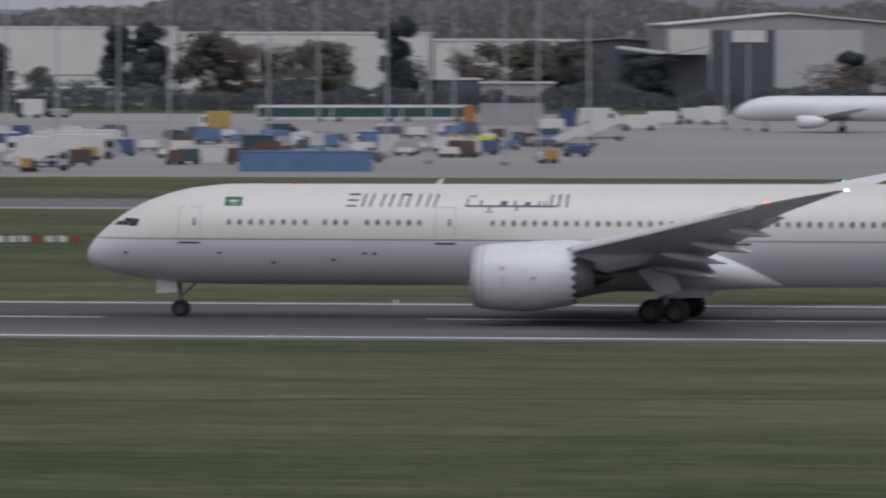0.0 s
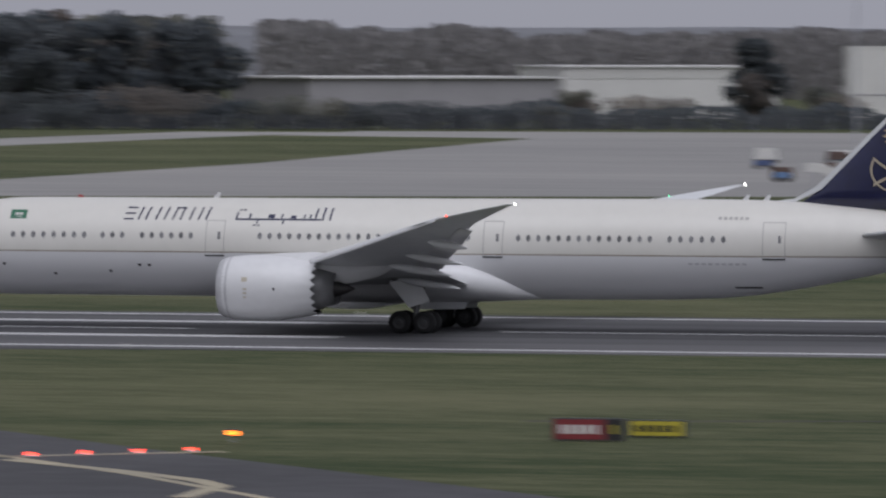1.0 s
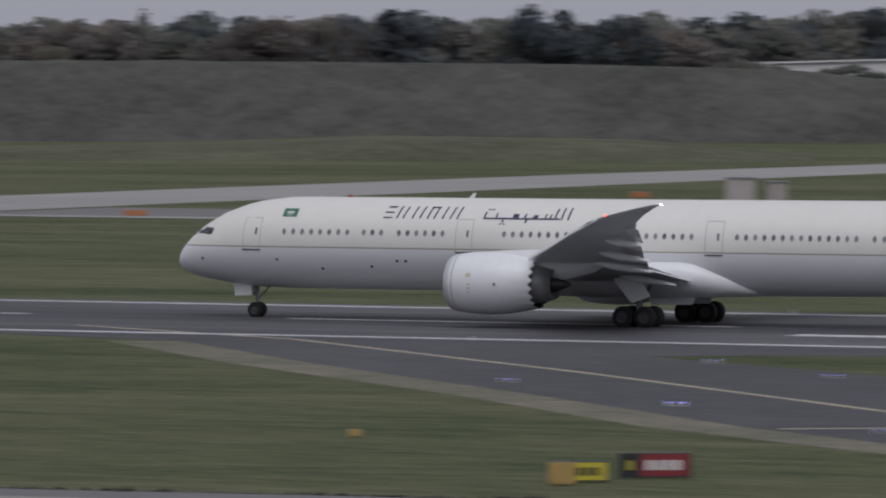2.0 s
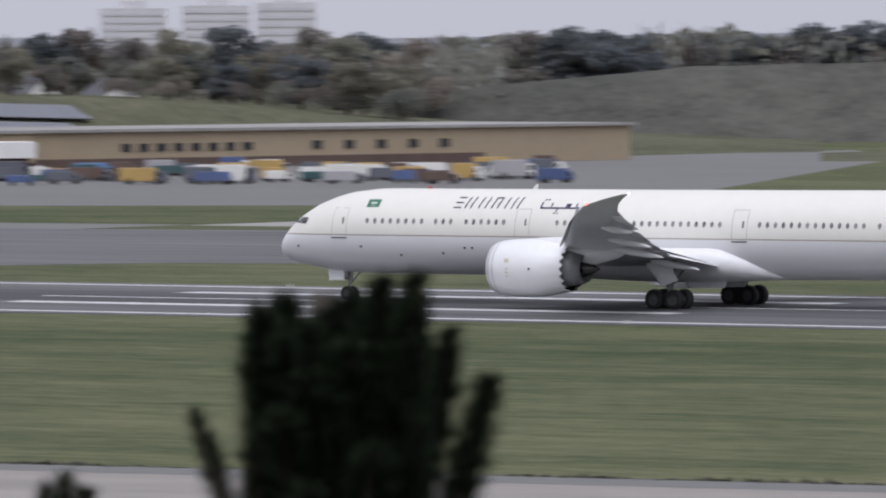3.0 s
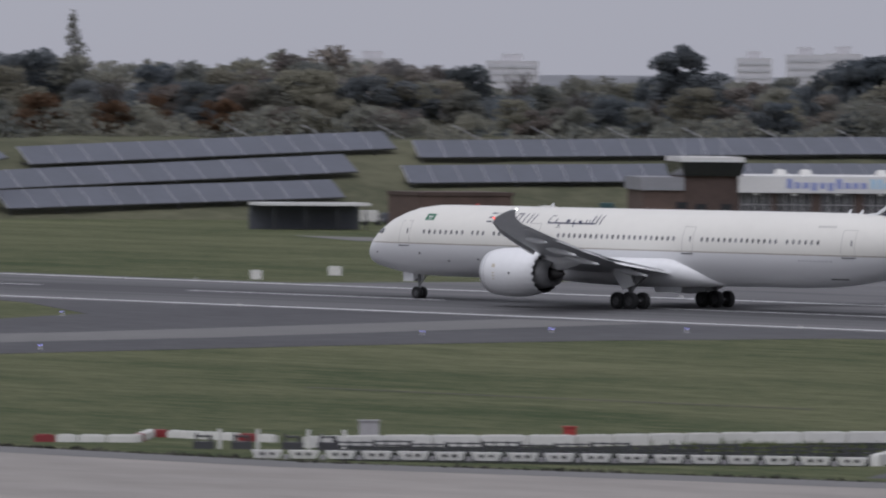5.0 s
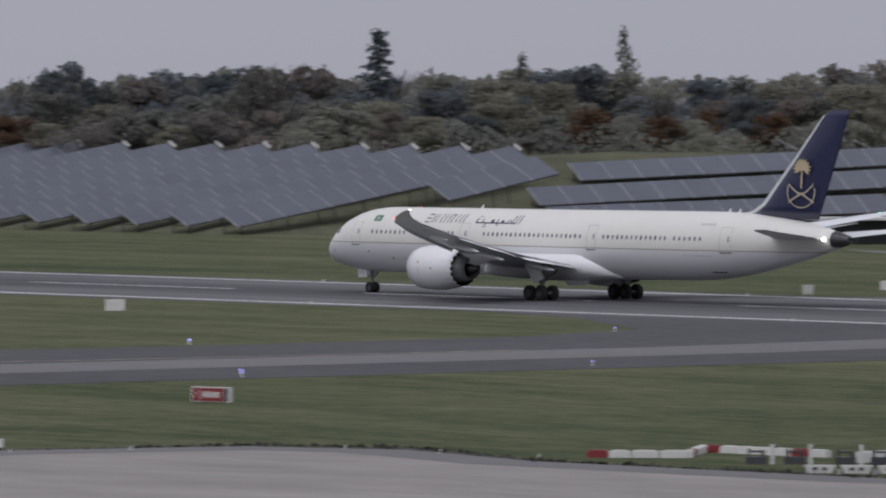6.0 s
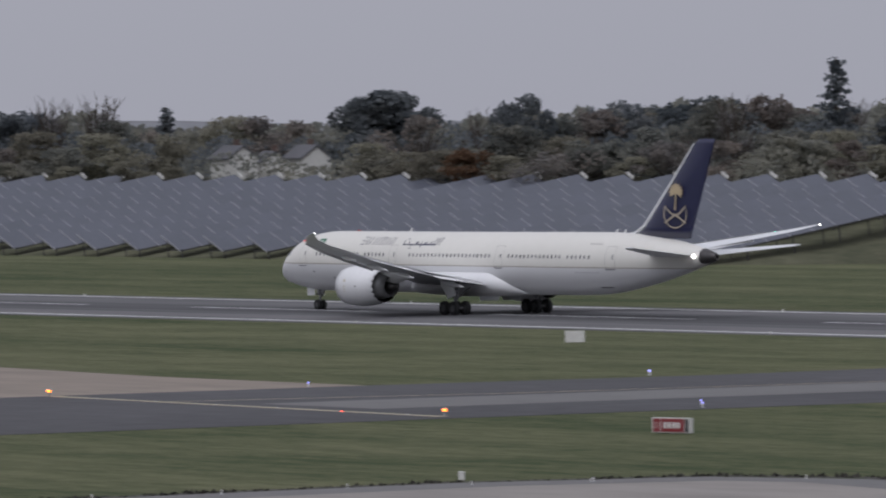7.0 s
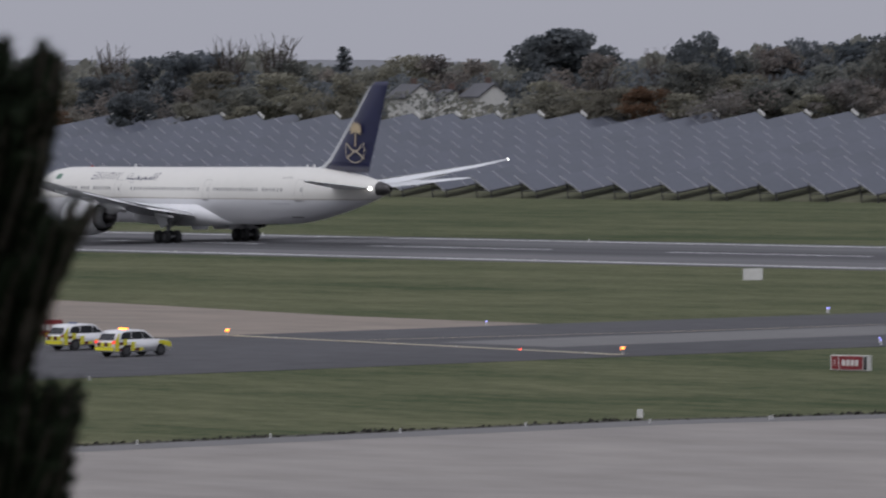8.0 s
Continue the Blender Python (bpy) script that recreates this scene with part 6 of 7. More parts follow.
def marker_board(az, d, w, h, label, material=OFFWHITE, base=0.05):
    b = root("marker_board", facing(az, d), label, "marker board", "marker boards")
    bm = bmesh.new()
    box(bm, -w / 2, w / 2, 0, 0.25, base, base + h, bevel=0.03)
    part("panel", bm, material, b)
    for s in (-0.3, 0.3):
        bm = bmesh.new()
        tube(bm, (w * s, 0.12, -0.05), (w * s, 0.12, base + 0.02), 0.04, n=6)
        part("leg", bm, POLEGREY, b)


marker_board(52.35, 597, 1.6, 0.95, "square white distance board beside the runway")
marker_board(46.28, 672, 1.2, 0.85, "square white distance board beyond the runway")
marker_board(46.9, 655, 1.0, 0.85, "square white distance board beyond the runway")
marker_board(38.55, 745, 5.6, 0.85, "long white sign beyond the runway")
marker_board(38.2, 748, 1.9, 0.5, "low yellow sign beside the white one", SIGNYELLOW)
marker_board(40.72, 461, 0.62, 0.95, "small ochre marker box in the grass", OCHRE)
marker_board(27.35, 760, 2.4, 0.6, "low orange marker beyond the runway", ORANGE)
marker_board(23.38, 862, 2.0, 0.7, "low orange marker beyond the runway", ORANGE)
marker_board(20.83, 847, 2.6, 1.5, "yellow equipment box beyond the runway", OCHRE)
marker_board(25.62, 322, 0.5, 0.3, "small ochre marker on the grass", OCHRE)
marker_board(20.35, 1263, 0.9, 1.4, "small red marker post by the far path", RED)
marker_board(53.25, 359, 0.3, 0.42, "small pale marker box at the apron edge")
for a in (10.75, 10.66, 10.56, 10.46, 10.36, 10.26, 10.85, 10.95, 11.05):
    marker_board(a, 572, 0.62, 0.5, "low white and red barrier block on the grass", RED if int(a * 100) % 3 == 0 else OFFWHITE, 0.05)
for spec, ww, hh in (((az_, d_), w_, h_) for az_, d_, w_, h_ in ((22.59, 847, 3.3, 2.6), (22.30, 849, 2.2, 2.1))):
    c = root("equipment_cabin", facing(*spec), "pale equipment cabin standing in the grass", "cabin", "equipment cabins")
    bm = bmesh.new()
    box(bm, -ww / 2, ww / 2, 0, 2.5, -0.1, hh)
    part("wall", bm, mat("pale_pink_cabin", (0.42, 0.38, 0.36), 0.7), c)
    bm = bmesh.new()
    box(bm, -ww / 2 - 0.15, ww / 2 + 0.15, -0.15, 2.65, hh + 0.003, hh + 0.15)
    part("roof", bm, ROOFGREY, c)


def lamp_unit(az, d, material, label, h=0.5, r=0.28, category="guard light", pair=True):
    l = root("guard_light" if r > 0.1 else "edge_light", facing(az, d), label, category, category + "s")
    bm = bmesh.new()
    if pair:
        box(bm, -r * 1.7, r * 1.7, 0.02, 0.3, h - r * 1.2, h + r * 1.3, bevel=0.03)
        part("housing", bm, BLACK if r > 0.1 else OFFWHITE, l)
        for s in (-1, 1):
            bm = bmesh.new()
            lathe(bm, [(0.0, 0.01), (0.0, r * 0.8), (0.05, r * 0.8), (0.05, 0.01)], 0, 0, n=14)
            bmesh.ops.rotate(bm, verts=bm.verts, cent=(0, 0, 0), matrix=Matrix.Rotation(-math.pi / 2, 3, "Z"))
            bmesh.ops.translate(bm, verts=bm.verts, vec=(s * r * 0.85, 0.015, h))
            part("lens", bm, material, l)
    else:
        bm = bmesh.new()
        tube(bm, (0, 0, 0.05), (0, 0, h), r * 0.6, r * 0.8, 8)
        part("stem", bm, OFFWHITE, l)
        bm = bmesh.new()
        bmesh.ops.create_icosphere(bm, subdivisions=1, radius=r, matrix=Matrix.Translation((0, 0, h + r * 0.7)))
        part("lens", bm, material, l)
    bm = bmesh.new()
    tube(bm, (0, 0.15 if pair else 0, -0.05), (0, 0.15 if pair else 0, h * 0.6 if pair else 0.06), 0.05 if pair else r * 1.6, n=8)
    part("base", bm, POLEGREY, l)


lamp_unit(16.20, 311, G_AMBER, "twin amber guard light, lit, beside the taxiway", 0.42, 0.13)
lamp_unit(19.93, 301, G_AMBER, "twin amber guard light, lit, beside the taxiway", 0.42, 0.13)
lamp_unit(56.49, 482, G_AMBER, "small amber guard light, lit, beside the taxiway", 0.4, 0.09)
lamp_unit(53.38, 442, G_AMBER, "small amber guard light, lit, beside the taxiway", 0.4, 0.08)
for k in range(8):
    u = k / 7
    a, b = at(19.51, 296), at(16.53, 304)
    x, y = a[0] + (b[0] - a[0]) * u, a[1] + (b[1] - a[1]) * u
    s = root("stop_bar_light", pose(x, y, 0.03, 0, 0, 18), "red stop bar light set in the taxiway", "stop light", "stop bar lights")
    bm = bmesh.new()
    lathe(bm, [(0, 0.22), (0.05, 0.2), (0.09, 0.12)], n=12)
    bmesh.ops.rotate(bm, verts=bm.verts, cent=(0, 0, 0), matrix=Matrix.Rotation(-math.pi / 2, 3, "Y"))
    part("rim", bm, STEEL, s)
    bm = bmesh.new()
    box(bm, -0.17, 0.17, -0.14, 0.05, 0.05, 0.15)
    part("lens", bm, G_RED, s)
for k in range(6):
    x, y = -396 + 7.6 * k, 266 - 0.55 * k
    s = root("stop_bar_light", pose(x, y, 0.03, 0, 0, 55), "small stop bar light set in the taxiway", "stop light", "stop bar lights")
    bm = bmesh.new()
    box(bm, -0.07, 0.07, -0.06, 0.03, -0.01, 0.06)
    part("lens", bm, G_RED if k == 4 else OFFWHITE, s)
for t_, pts in (("", ((22.80, 400), (21.86, 382), (20.32, 358), (18.52, 331), (23.08, 351), (21.47, 326), (24.42, 376), (23.10, 351))),):
    for a, d in pts:
        for off in (-0.45, 0, 0.45):
            x, y = at(a, d)
            s = root("edge_light", pose(x + off, y, 0), "small bluish white taxiway edge light", "edge light", "edge lights")
            bm = bmesh.new()
            tube(bm, (0, 0, -0.05), (0, 0, 0.175), 0.035, 0.02, 8)
            part("stem", bm, OFFWHITE, s)
            bm = bmesh.new()
            bmesh.ops.create_icosphere(bm, subdivisions=1, radius=0.03, matrix=Matrix.Translation((0, 0, 0.2)))
            part("lens", bm, G_BLUE, s)
for a, d in ((45.59, 509), (44.57, 517), (43.51, 520), (51.77, 516), (51.36, 457), (48.59, 475), (48.42, 546), (51.76, 515), (51.35, 453), (54.45, 496)):
    lamp_unit(a, d, G_BLUE, "small blue taxiway edge light", 0.28, 0.06, "edge light", False)
for a, d in ((57.21, 339), (56.16, 344), (55.14, 347), (54.15, 352), (53.17, 354), (52.23, 356), (57.58, 414), (50.54, 358), (52.21, 357), (49.79, 354), (49.01, 349)):
    lamp_unit(a, d, OFFWHITE, "small white apron edge light on a stem", 0.17, 0.05, "edge light", False)
for x in range(-900, 60, 60):
    for y in (391.3, 441.8):
        s = root("edge_light", pose(x, y, 0.03), "low white runway edge light", "edge light", "runway edge lights")
        bm = bmesh.new()
        tube(bm, (0, 0, -0.05), (0, 0, 0.22), 0.10, 0.07, 8)
        part("stem", bm, OFFWHITE, s)

# drainage pit behind white barriers
PIT = ((46.24, 335), (44.29, 333), (42.06, 335), (41.40, 353), (41.80, 359), (42.96, 355), (44.38, 350), (45.89, 349), (46.42, 347))
pit = bmesh.new()
prism(pit, [at(*p) for p in PIT], -0.2, 0.012)
tagged(part("drainage_pit", pit, WATERDARK), "dark lined drainage pit in the grass", "pit", kind="structure")
rd = random.Random(9)
bm = bmesh.new()
for _ in range(500):
    u = rd.random()
    x, y = at(42.75 + 0.42 * rd.gauss(0, 1), 349 + 2.2 * rd.gauss(0, 1))
    hgt = rd.uniform(0.1, 0.45)
    a = rd.uniform(0, 6.28)
    dx, dy = 0.12 * math.cos(a), 0.12 * math.sin(a)
    bm.faces.new([bm.verts.new(c) for c in ((x - dx, y - dy, 0), (x + dx, y + dy, 0), (x + rd.gauss(0, 0.1), y + rd.gauss(0, 0.1), hgt))])
tagged(part("reeds", bm, REED), "yellow-green reeds growing in the pit", "reeds", kind="stuff")


def barrier_line(pts, h, label, step=2.0, red_every=0, inset=False):
    """Water-filled barrier blocks end to end."""
    cache = {}
    k = 0
    for (x0, y0), (x1, y1) in zip(pts, pts[1:]):
        L = math.hypot(x1 - x0, y1 - y0)
        n = max(1, int(L / step))
        yaw = math.degrees(math.atan2(y1 - y0, x1 - x0))
        for i in range(n):
            u = (i + 0.5) / n
            red = red_every and k % red_every == 0
            t = root("barrier_block", pose(x0 + (x1 - x0) * u, y0 + (y1 - y0) * u, 0, 0, 0, yaw), ("red" if red else "white") + label, "barrier", "plastic barriers")
            key = (round(L / n, 2), red)
            if key not in cache:
                w = L / n - 0.06
                bm = bmesh.new()
                sideprism(bm, [(-w / 2, 0), (w / 2, 0), (w / 2, h), (-w / 2, h)], -0.22, 0.22)
                box(bm, -w / 2 + 0.15, w / 2 - 0.15, -0.16, 0.16, h, h + 0.05)
                cache[key] = part("block", bm, DEEPRED if red else OFFWHITE, t).data
            else:
                share("block", cache[key], t, Matrix())
            k += 1


barrier_line([at(*p) for p in ((46.51, 347), (45.89, 349), (44.38, 351), (42.96, 356), (41.19, 360), (41.53, 349), (42.02, 335))], 0.50, " plastic barrier block beside the drainage pit")
barrier_line([at(*p) for p in ((48.64, 351), (48.29, 351), (47.84, 351), (47.71, 357), (46.73, 352))], 0.32, " plastic barrier block at the end of the pit", 1.0, 5)
BUCKET = None
for k in range(17):
    u = k / 16
    x, y = at(46.8 - 4.6 * u, 336 - 1.5 * u)
    t = root("barrier_trough", pose(x, y, 0, 0, 0, 45), "white plastic trough with two dark holes on the kerb line", "barrier", "plastic troughs")
    bm = bmesh.new()
    for sx in (1,):
        v = [bm.verts.new(c) for c in ((-0.55, -0.2, 0.05), (0.55, -0.2, 0.05), (0.55, 0.2, 0.05), (-0.55, 0.2, 0.05), (-0.72, -0.24, 0.42), (0.72, -0.24, 0.42), (0.72, 0.24, 0.42), (-0.72, 0.24, 0.42))]
        for q in ((3, 2, 1, 0), (4, 5, 6, 7), (0, 1, 5, 4), (1, 2, 6, 5), (2, 3, 7, 6), (3, 0, 4, 7)):
            bm.faces.new([v[i] for i in q])
    part("body", bm, OFFWHITE if k % 5 != 3 else OFFWHITE, t)
    for s in (-0.22, 0.22):
        bm = bmesh.new()
        box(bm, s - 0.1, s + 0.1, -0.26, -0.21, 0.2, 0.33)
        part("hole", bm, BLACK, t)
    if k < 16:
        bm = bmesh.new()
        box(bm, 0.75, 1.0, -0.12, 0.12, 0.0, 0.22)
        part("link", bm, GREYCLAD, t)
for a, d, w, h, mm, lab in ((46.0, 350, 0.95, 1.15, GREYCLAD, "grey control cabinet beside the pit"), (44.42, 352, 0.6, 0.85, RED, "red hose cabinet beside the pit"), (39.82, 354, 0.42, 0.5, RED, "small red hydrant in the grass")):
    c = root("cabinet", facing(a, d), lab, "cabinet")
    bm = bmesh.new()
    box(bm, -w / 2, w / 2, 0, 0.4, -0.05, h, bevel=0.03)
    part("body", bm, mm, c)
    bm = bmesh.new()
    box(bm, -w / 2 - 0.05, w / 2 + 0.05, -0.06, 0.46, h + 0.003, h + 0.06)
    part("cap", bm, mm, c)
for a in (46.32, 46.6, 47.0, 47.3):
    c = root("pump_stand", facing(a, 345), "dark pump stand behind the barriers", "pump", "pump stands")
    bm = bmesh.new()
    box(bm, -0.5, 0.5, 0, 0.5, 0, 0.35)
    tube(bm, (-0.35, 0.2, 0.3), (-0.35, 0.2, 0.75), 0.06)
    tube(bm, (0.3, 0.2, 0.3), (0.3, 0.2, 0.65), 0.09)
    tube(bm, (-0.35, 0.2, 0.6), (0.3, 0.2, 0.6), 0.05)
    part("frame", bm, DARKGREY, c)
    bm = bmesh.new()
    tube(bm, (0.75, 0.1, -0.05), (0.75, 0.1, 0.95), 0.09)
    part("post", bm, OFFWHITE, c)

for k in range(15):
    u = k / 14
    c = root("drain_rack", facing(46.1 - 4.0 * u, 341.5 + 1.5 * math.sin(k * 2.1)), "dark metal rack over the drainage pit", "rack", "drain racks")
    for z in (0.14, 0.32, 0.5):
        bm = bmesh.new()
        box(bm, -0.95, 0.95, -0.04, 0.04, z, z + 0.07)
        part("rail", bm, DARKGREY, c)
    for xx in (-0.9, -0.3, 0.3, 0.9):
        bm = bmesh.new()
        box(bm, xx - 0.05, xx + 0.05, -0.055, 0.055, -0.02, 0.62)
        part("post", bm, DARKGREY, c)

# windsock
ws_ = root("windsock", facing(33.2, 330), "orange windsock hanging from a pole", "windsock")
bm = bmesh.new()
tube(bm, (0, 0, -0.1), (0, 0, 6.4), 0.07, 0.05, 10)
part("pole", bm, OFFWHITE, ws_)
bm = bmesh.new()
prof = [(0.05, 6.3, 0.42), (0.3, 5.9, 0.38), (0.3, 5.3, 0.32), (-0.1, 5.0, 0.28), (-0.7, 5.15, 0.26), (-1.1, 5.2, 0.22)]
rings = []
for x, z, r in prof:
    rings.append([bm.verts.new((x + 0.2 * r * math.cos(a), r * math.cos(a), z + r * math.sin(a) * 0.8)) for a in (2 * math.pi * i / 14 for i in range(14))])
for a, b in zip(rings, rings[1:]):
    for i in range(14):
        bm.faces.new((a[i], a[(i + 1) % 14], b[(i + 1) % 14], b[i]))
part("sleeve", bm, ORANGE, ws_, "faded orange cloth sleeve")


# ---------------------------------------------------------------- vehicles
def wheels_of(parent, L, W, r, xs):
    for x in xs:
        for s in (-1, 1):
            bm = bmesh.new()
            tube(bm, (x, s * (W / 2 - 0.22), r), (x, s * W / 2, r), r, n=18)
            t = part("wheel", bm, RUBBER, parent)
            bm = bmesh.new()
            tube(bm, (x, s * (W / 2 - 0.02), r), (x, s * (W / 2 + 0.015), r), r * 0.58, n=12)
            part("rim", bm, RIMDARK, t)


BRAKE = glow("brake_lamp", (0.9, 0.05, 0.03), 1.1)
DARKRED = mat("maroon_check", (0.09, 0.012, 0.014), 0.5, vary=0.08, world_space=False)


def patrol_car(m, label, lit):
    c = root("patrol_car", m, label, "car", "airfield patrol cars")
    L, W = 4.7, 1.86
    bm = bmesh.new()
    low = [(-2.35, 0.35), (-2.38, 0.75), (-2.32, 1.02), (-2.2, 1.06), (1.0, 1.04), (1.75, 0.97), (2.24, 0.90), (2.38, 0.64), (2.33, 0.34), (1.9, 0.28), (-2.0, 0.28)]
    sideprism(bm, low, -W / 2, W / 2)
    bmesh.ops.bevel(bm, geom=bm.edges[:], offset=0.07, segments=2, affect="EDGES")
    part("body", bm, WHITE, c, "white lower body", smooth=True)
    bm = bmesh.new()
    up = [(-2.28, 1.0), (-1.98, 1.46), (-1.66, 1.63), (-0.2, 1.66), (0.28, 1.58), (1.18, 0.98)]
    sideprism(bm, up, -W / 2 + 0.14, W / 2 - 0.14)
    bmesh.ops.bevel(bm, geom=bm.edges[:], offset=0.06, segments=2, affect="EDGES")
    cab = part("cabin", bm, WHITE, c, smooth=True)
    for s in (-1, 1):
        for q in ([(-1.78, 1.10), (-1.58, 1.48), (-0.95, 1.54), (-0.9, 1.07)], [(-0.84, 1.07), (-0.88, 1.54), (-0.02, 1.53), (0.08, 1.07)], [(0.14, 1.07), (0.05, 1.53), (0.22, 1.50), (0.86, 1.07)]):
            bm = bmesh.new()
            y = s * (W / 2 - 0.13)
            sideprism(bm, q, min(y, y + s * 0.012), max(y, y + s * 0.012))
            part("window", bm, GLASS_DARK, cab)
        # checkered markings
        for j in range(4):
            for i in range(7 - j if j < 3 else 3):
                x0 = -2.33 + i * 0.33
                z0 = 0.36 + j * 0.185
                bm = bmesh.new()
                y = s * (W / 2 + 0.001)
                sideprism(bm, [(x0, z0), (x0 + 0.325, z0), (x0 + 0.325, z0 + 0.18), (x0, z0 + 0.18)], min(y, y + s * 0.008), max(y, y + s * 0.008))
                part("check", bm, (YELLOW, DARKRED, YELLOW, WHITE)[(i + 2 * j) % 4 if i else 0], c)
        bm = bmesh.new()
        y = s * (W / 2 + 0.001)
        sideprism(bm, [(1.25, 0.78), (1.78, 0.62), (2.28, 0.5), (2.26, 0.80), (1.9, 0.92), (1.3, 0.96)], min(y, y + s * 0.008), max(y, y + s * 0.008))
        part("check", bm, YELLOW, c)
        bm = bmesh.new()
        sideprism(bm, [(-2.14, 1.06), (-1.95, 1.40), (-1.80, 1.46), (-1.97, 1.06)], min(s * (W / 2 - 0.125), s * (W / 2 - 0.11)), max(s * (W / 2 - 0.125), s * (W / 2 - 0.11)))
        part("pillar_stripe", bm, YELLOW, cab)
        bm = bmesh.new()
        box(bm, -2.40, -2.30, s * 0.80 - 0.09, s * 0.80 + 0.09, 0.84, 1.0)
        part("tail_lamp", bm, BRAKE if lit else RED, c)
    bm = bmesh.new()
    box(bm, -2.415, -2.36, -0.84, 0.84, 0.40, 0.62)
    part("rear_panel", bm, YELLOW, c)
    for k in range(4):
        bm = bmesh.new()
        box(bm, -2.42, -2.33, -0.66 + 0.34 * k, -0.36 + 0.34 * k, 0.66, 0.90)
        part("check", bm, (YELLOW, DARKRED)[k % 2], c)
    bm = bmesh.new()
    v = [bm.verts.new(q) for q in ((-2.262, -0.68, 1.06), (-2.262, 0.68, 1.06), (-2.02, 0.62, 1.44), (-2.02, -0.62, 1.44))]
    bm.faces.new(v)
    part("rear_window", bm, GLASS_DARK, cab)
    bm = bmesh.new()
    box(bm, -0.95, -0.75, -0.34, 0.34, 1.665, 1.75, bevel=0.03)
    part("light_bar", bm, G_AMBER if lit else ROYAL, c, "light bar on the roof")
    wheels_of(c, L, W + 0.06, 0.37, (-1.42, 1.42))


x, y = at(57.23, 449)
patrol_car(pose(x, y, 0.03, 0, 0, 99), "white patrol car with yellow and red checks, amber bar lit", True)
x, y = at(57.62, 461)
patrol_car(pose(x, y, 0.03, 0, 0, 96), "white patrol car with yellow and red checks, bar unlit", False)


def van(az, d, L, W, H, colour, cab, label, turn=0.0, name="van", z=0.02, nose=0.22):
    v = root(name, facing(az, d, turn, z), label, "vehicle", "ground vehicles")
    bm = bmesh.new()
    box(bm, -L / 2, L / 2 - L * nose, -W / 2, W / 2, 0.45, H, bevel=0.08)
    part("body", bm, colour, v)
    bm = bmesh.new()
    hc = H * 0.82
    sideprism(bm, [(L / 2 - L * nose + 0.05, 0.4), (L / 2, 0.4), (L / 2, hc * 0.55), (L / 2 - L * nose * 0.45, hc), (L / 2 - L * nose + 0.05, hc)], -W / 2 + 0.05, W / 2 - 0.05)
    c = part("cab", bm, cab, v)
    bm = bmesh.new()
    box(bm, L / 2 - L * nose + 0.15, L / 2 - L * nose * 0.4, -W / 2 + 0.02, W / 2 - 0.02, hc * 0.58, hc * 0.88)
    part("cab_window", bm, GLASS_DARK, c)
    wheels_of(v, L, W, min(0.5, H * 0.2), (-L * 0.3, L * 0.33))
    return v


def container(az, d, L, W, H, colour, label, turn=0.0):
    v = root("container", facing(az, d, turn, 0.05), label, "container", "containers")
    bm = bmesh.new()
    box(bm, -L / 2, L / 2, -W / 2, W / 2, -0.06, H)
    part("body", bm, colour, v)
    n = int(L / 0.6)
    for k in range(n):
        bm = bmesh.new()
        xx = -L / 2 + (k + 0.5) * L / n
        box(bm, xx - 0.1, xx + 0.1, -W / 2 - 0.05, -W / 2 - 0.002, 0.25, H - 0.15)
        part("rib", bm, colour, v)
    bm = bmesh.new()
    box(bm, -L / 2 - 0.03, L / 2 + 0.03, -W / 2 - 0.07, W / 2 + 0.07, H + 0.003, H + 0.14)
    part("top_rail", bm, colour, v)


def bus(az, d, turn=0.0):
    L, W, H = 13.5, 2.9, 3.0
    v = root("apron_bus", facing(az, d, turn, 0.02), "long white apron bus with dark glazing", "bus", "apron buses")
    bm = bmesh.new()
    box(bm, -L / 2, L / 2, -W / 2, W / 2, 0.35, H, bevel=0.12)
    part("body", bm, OFFWHITE, v)
    bm = bmesh.new()
    box(bm, -L / 2 + 0.2, L / 2 - 0.2, -W / 2 - 0.03, -W / 2 - 0.002, 0.9, 2.55)
    part("glazing", bm, TEAL, v)
    for k in (-4, 0, 4):
        bm = bmesh.new()
        box(bm, k - 0.06, k + 0.06, -W / 2 - 0.05, -W / 2 - 0.031, 0.5, 2.6)
        part("door_post", bm, DARKGREY, v)
    wheels_of(v, L, W, 0.45, (-4.6, 4.6))


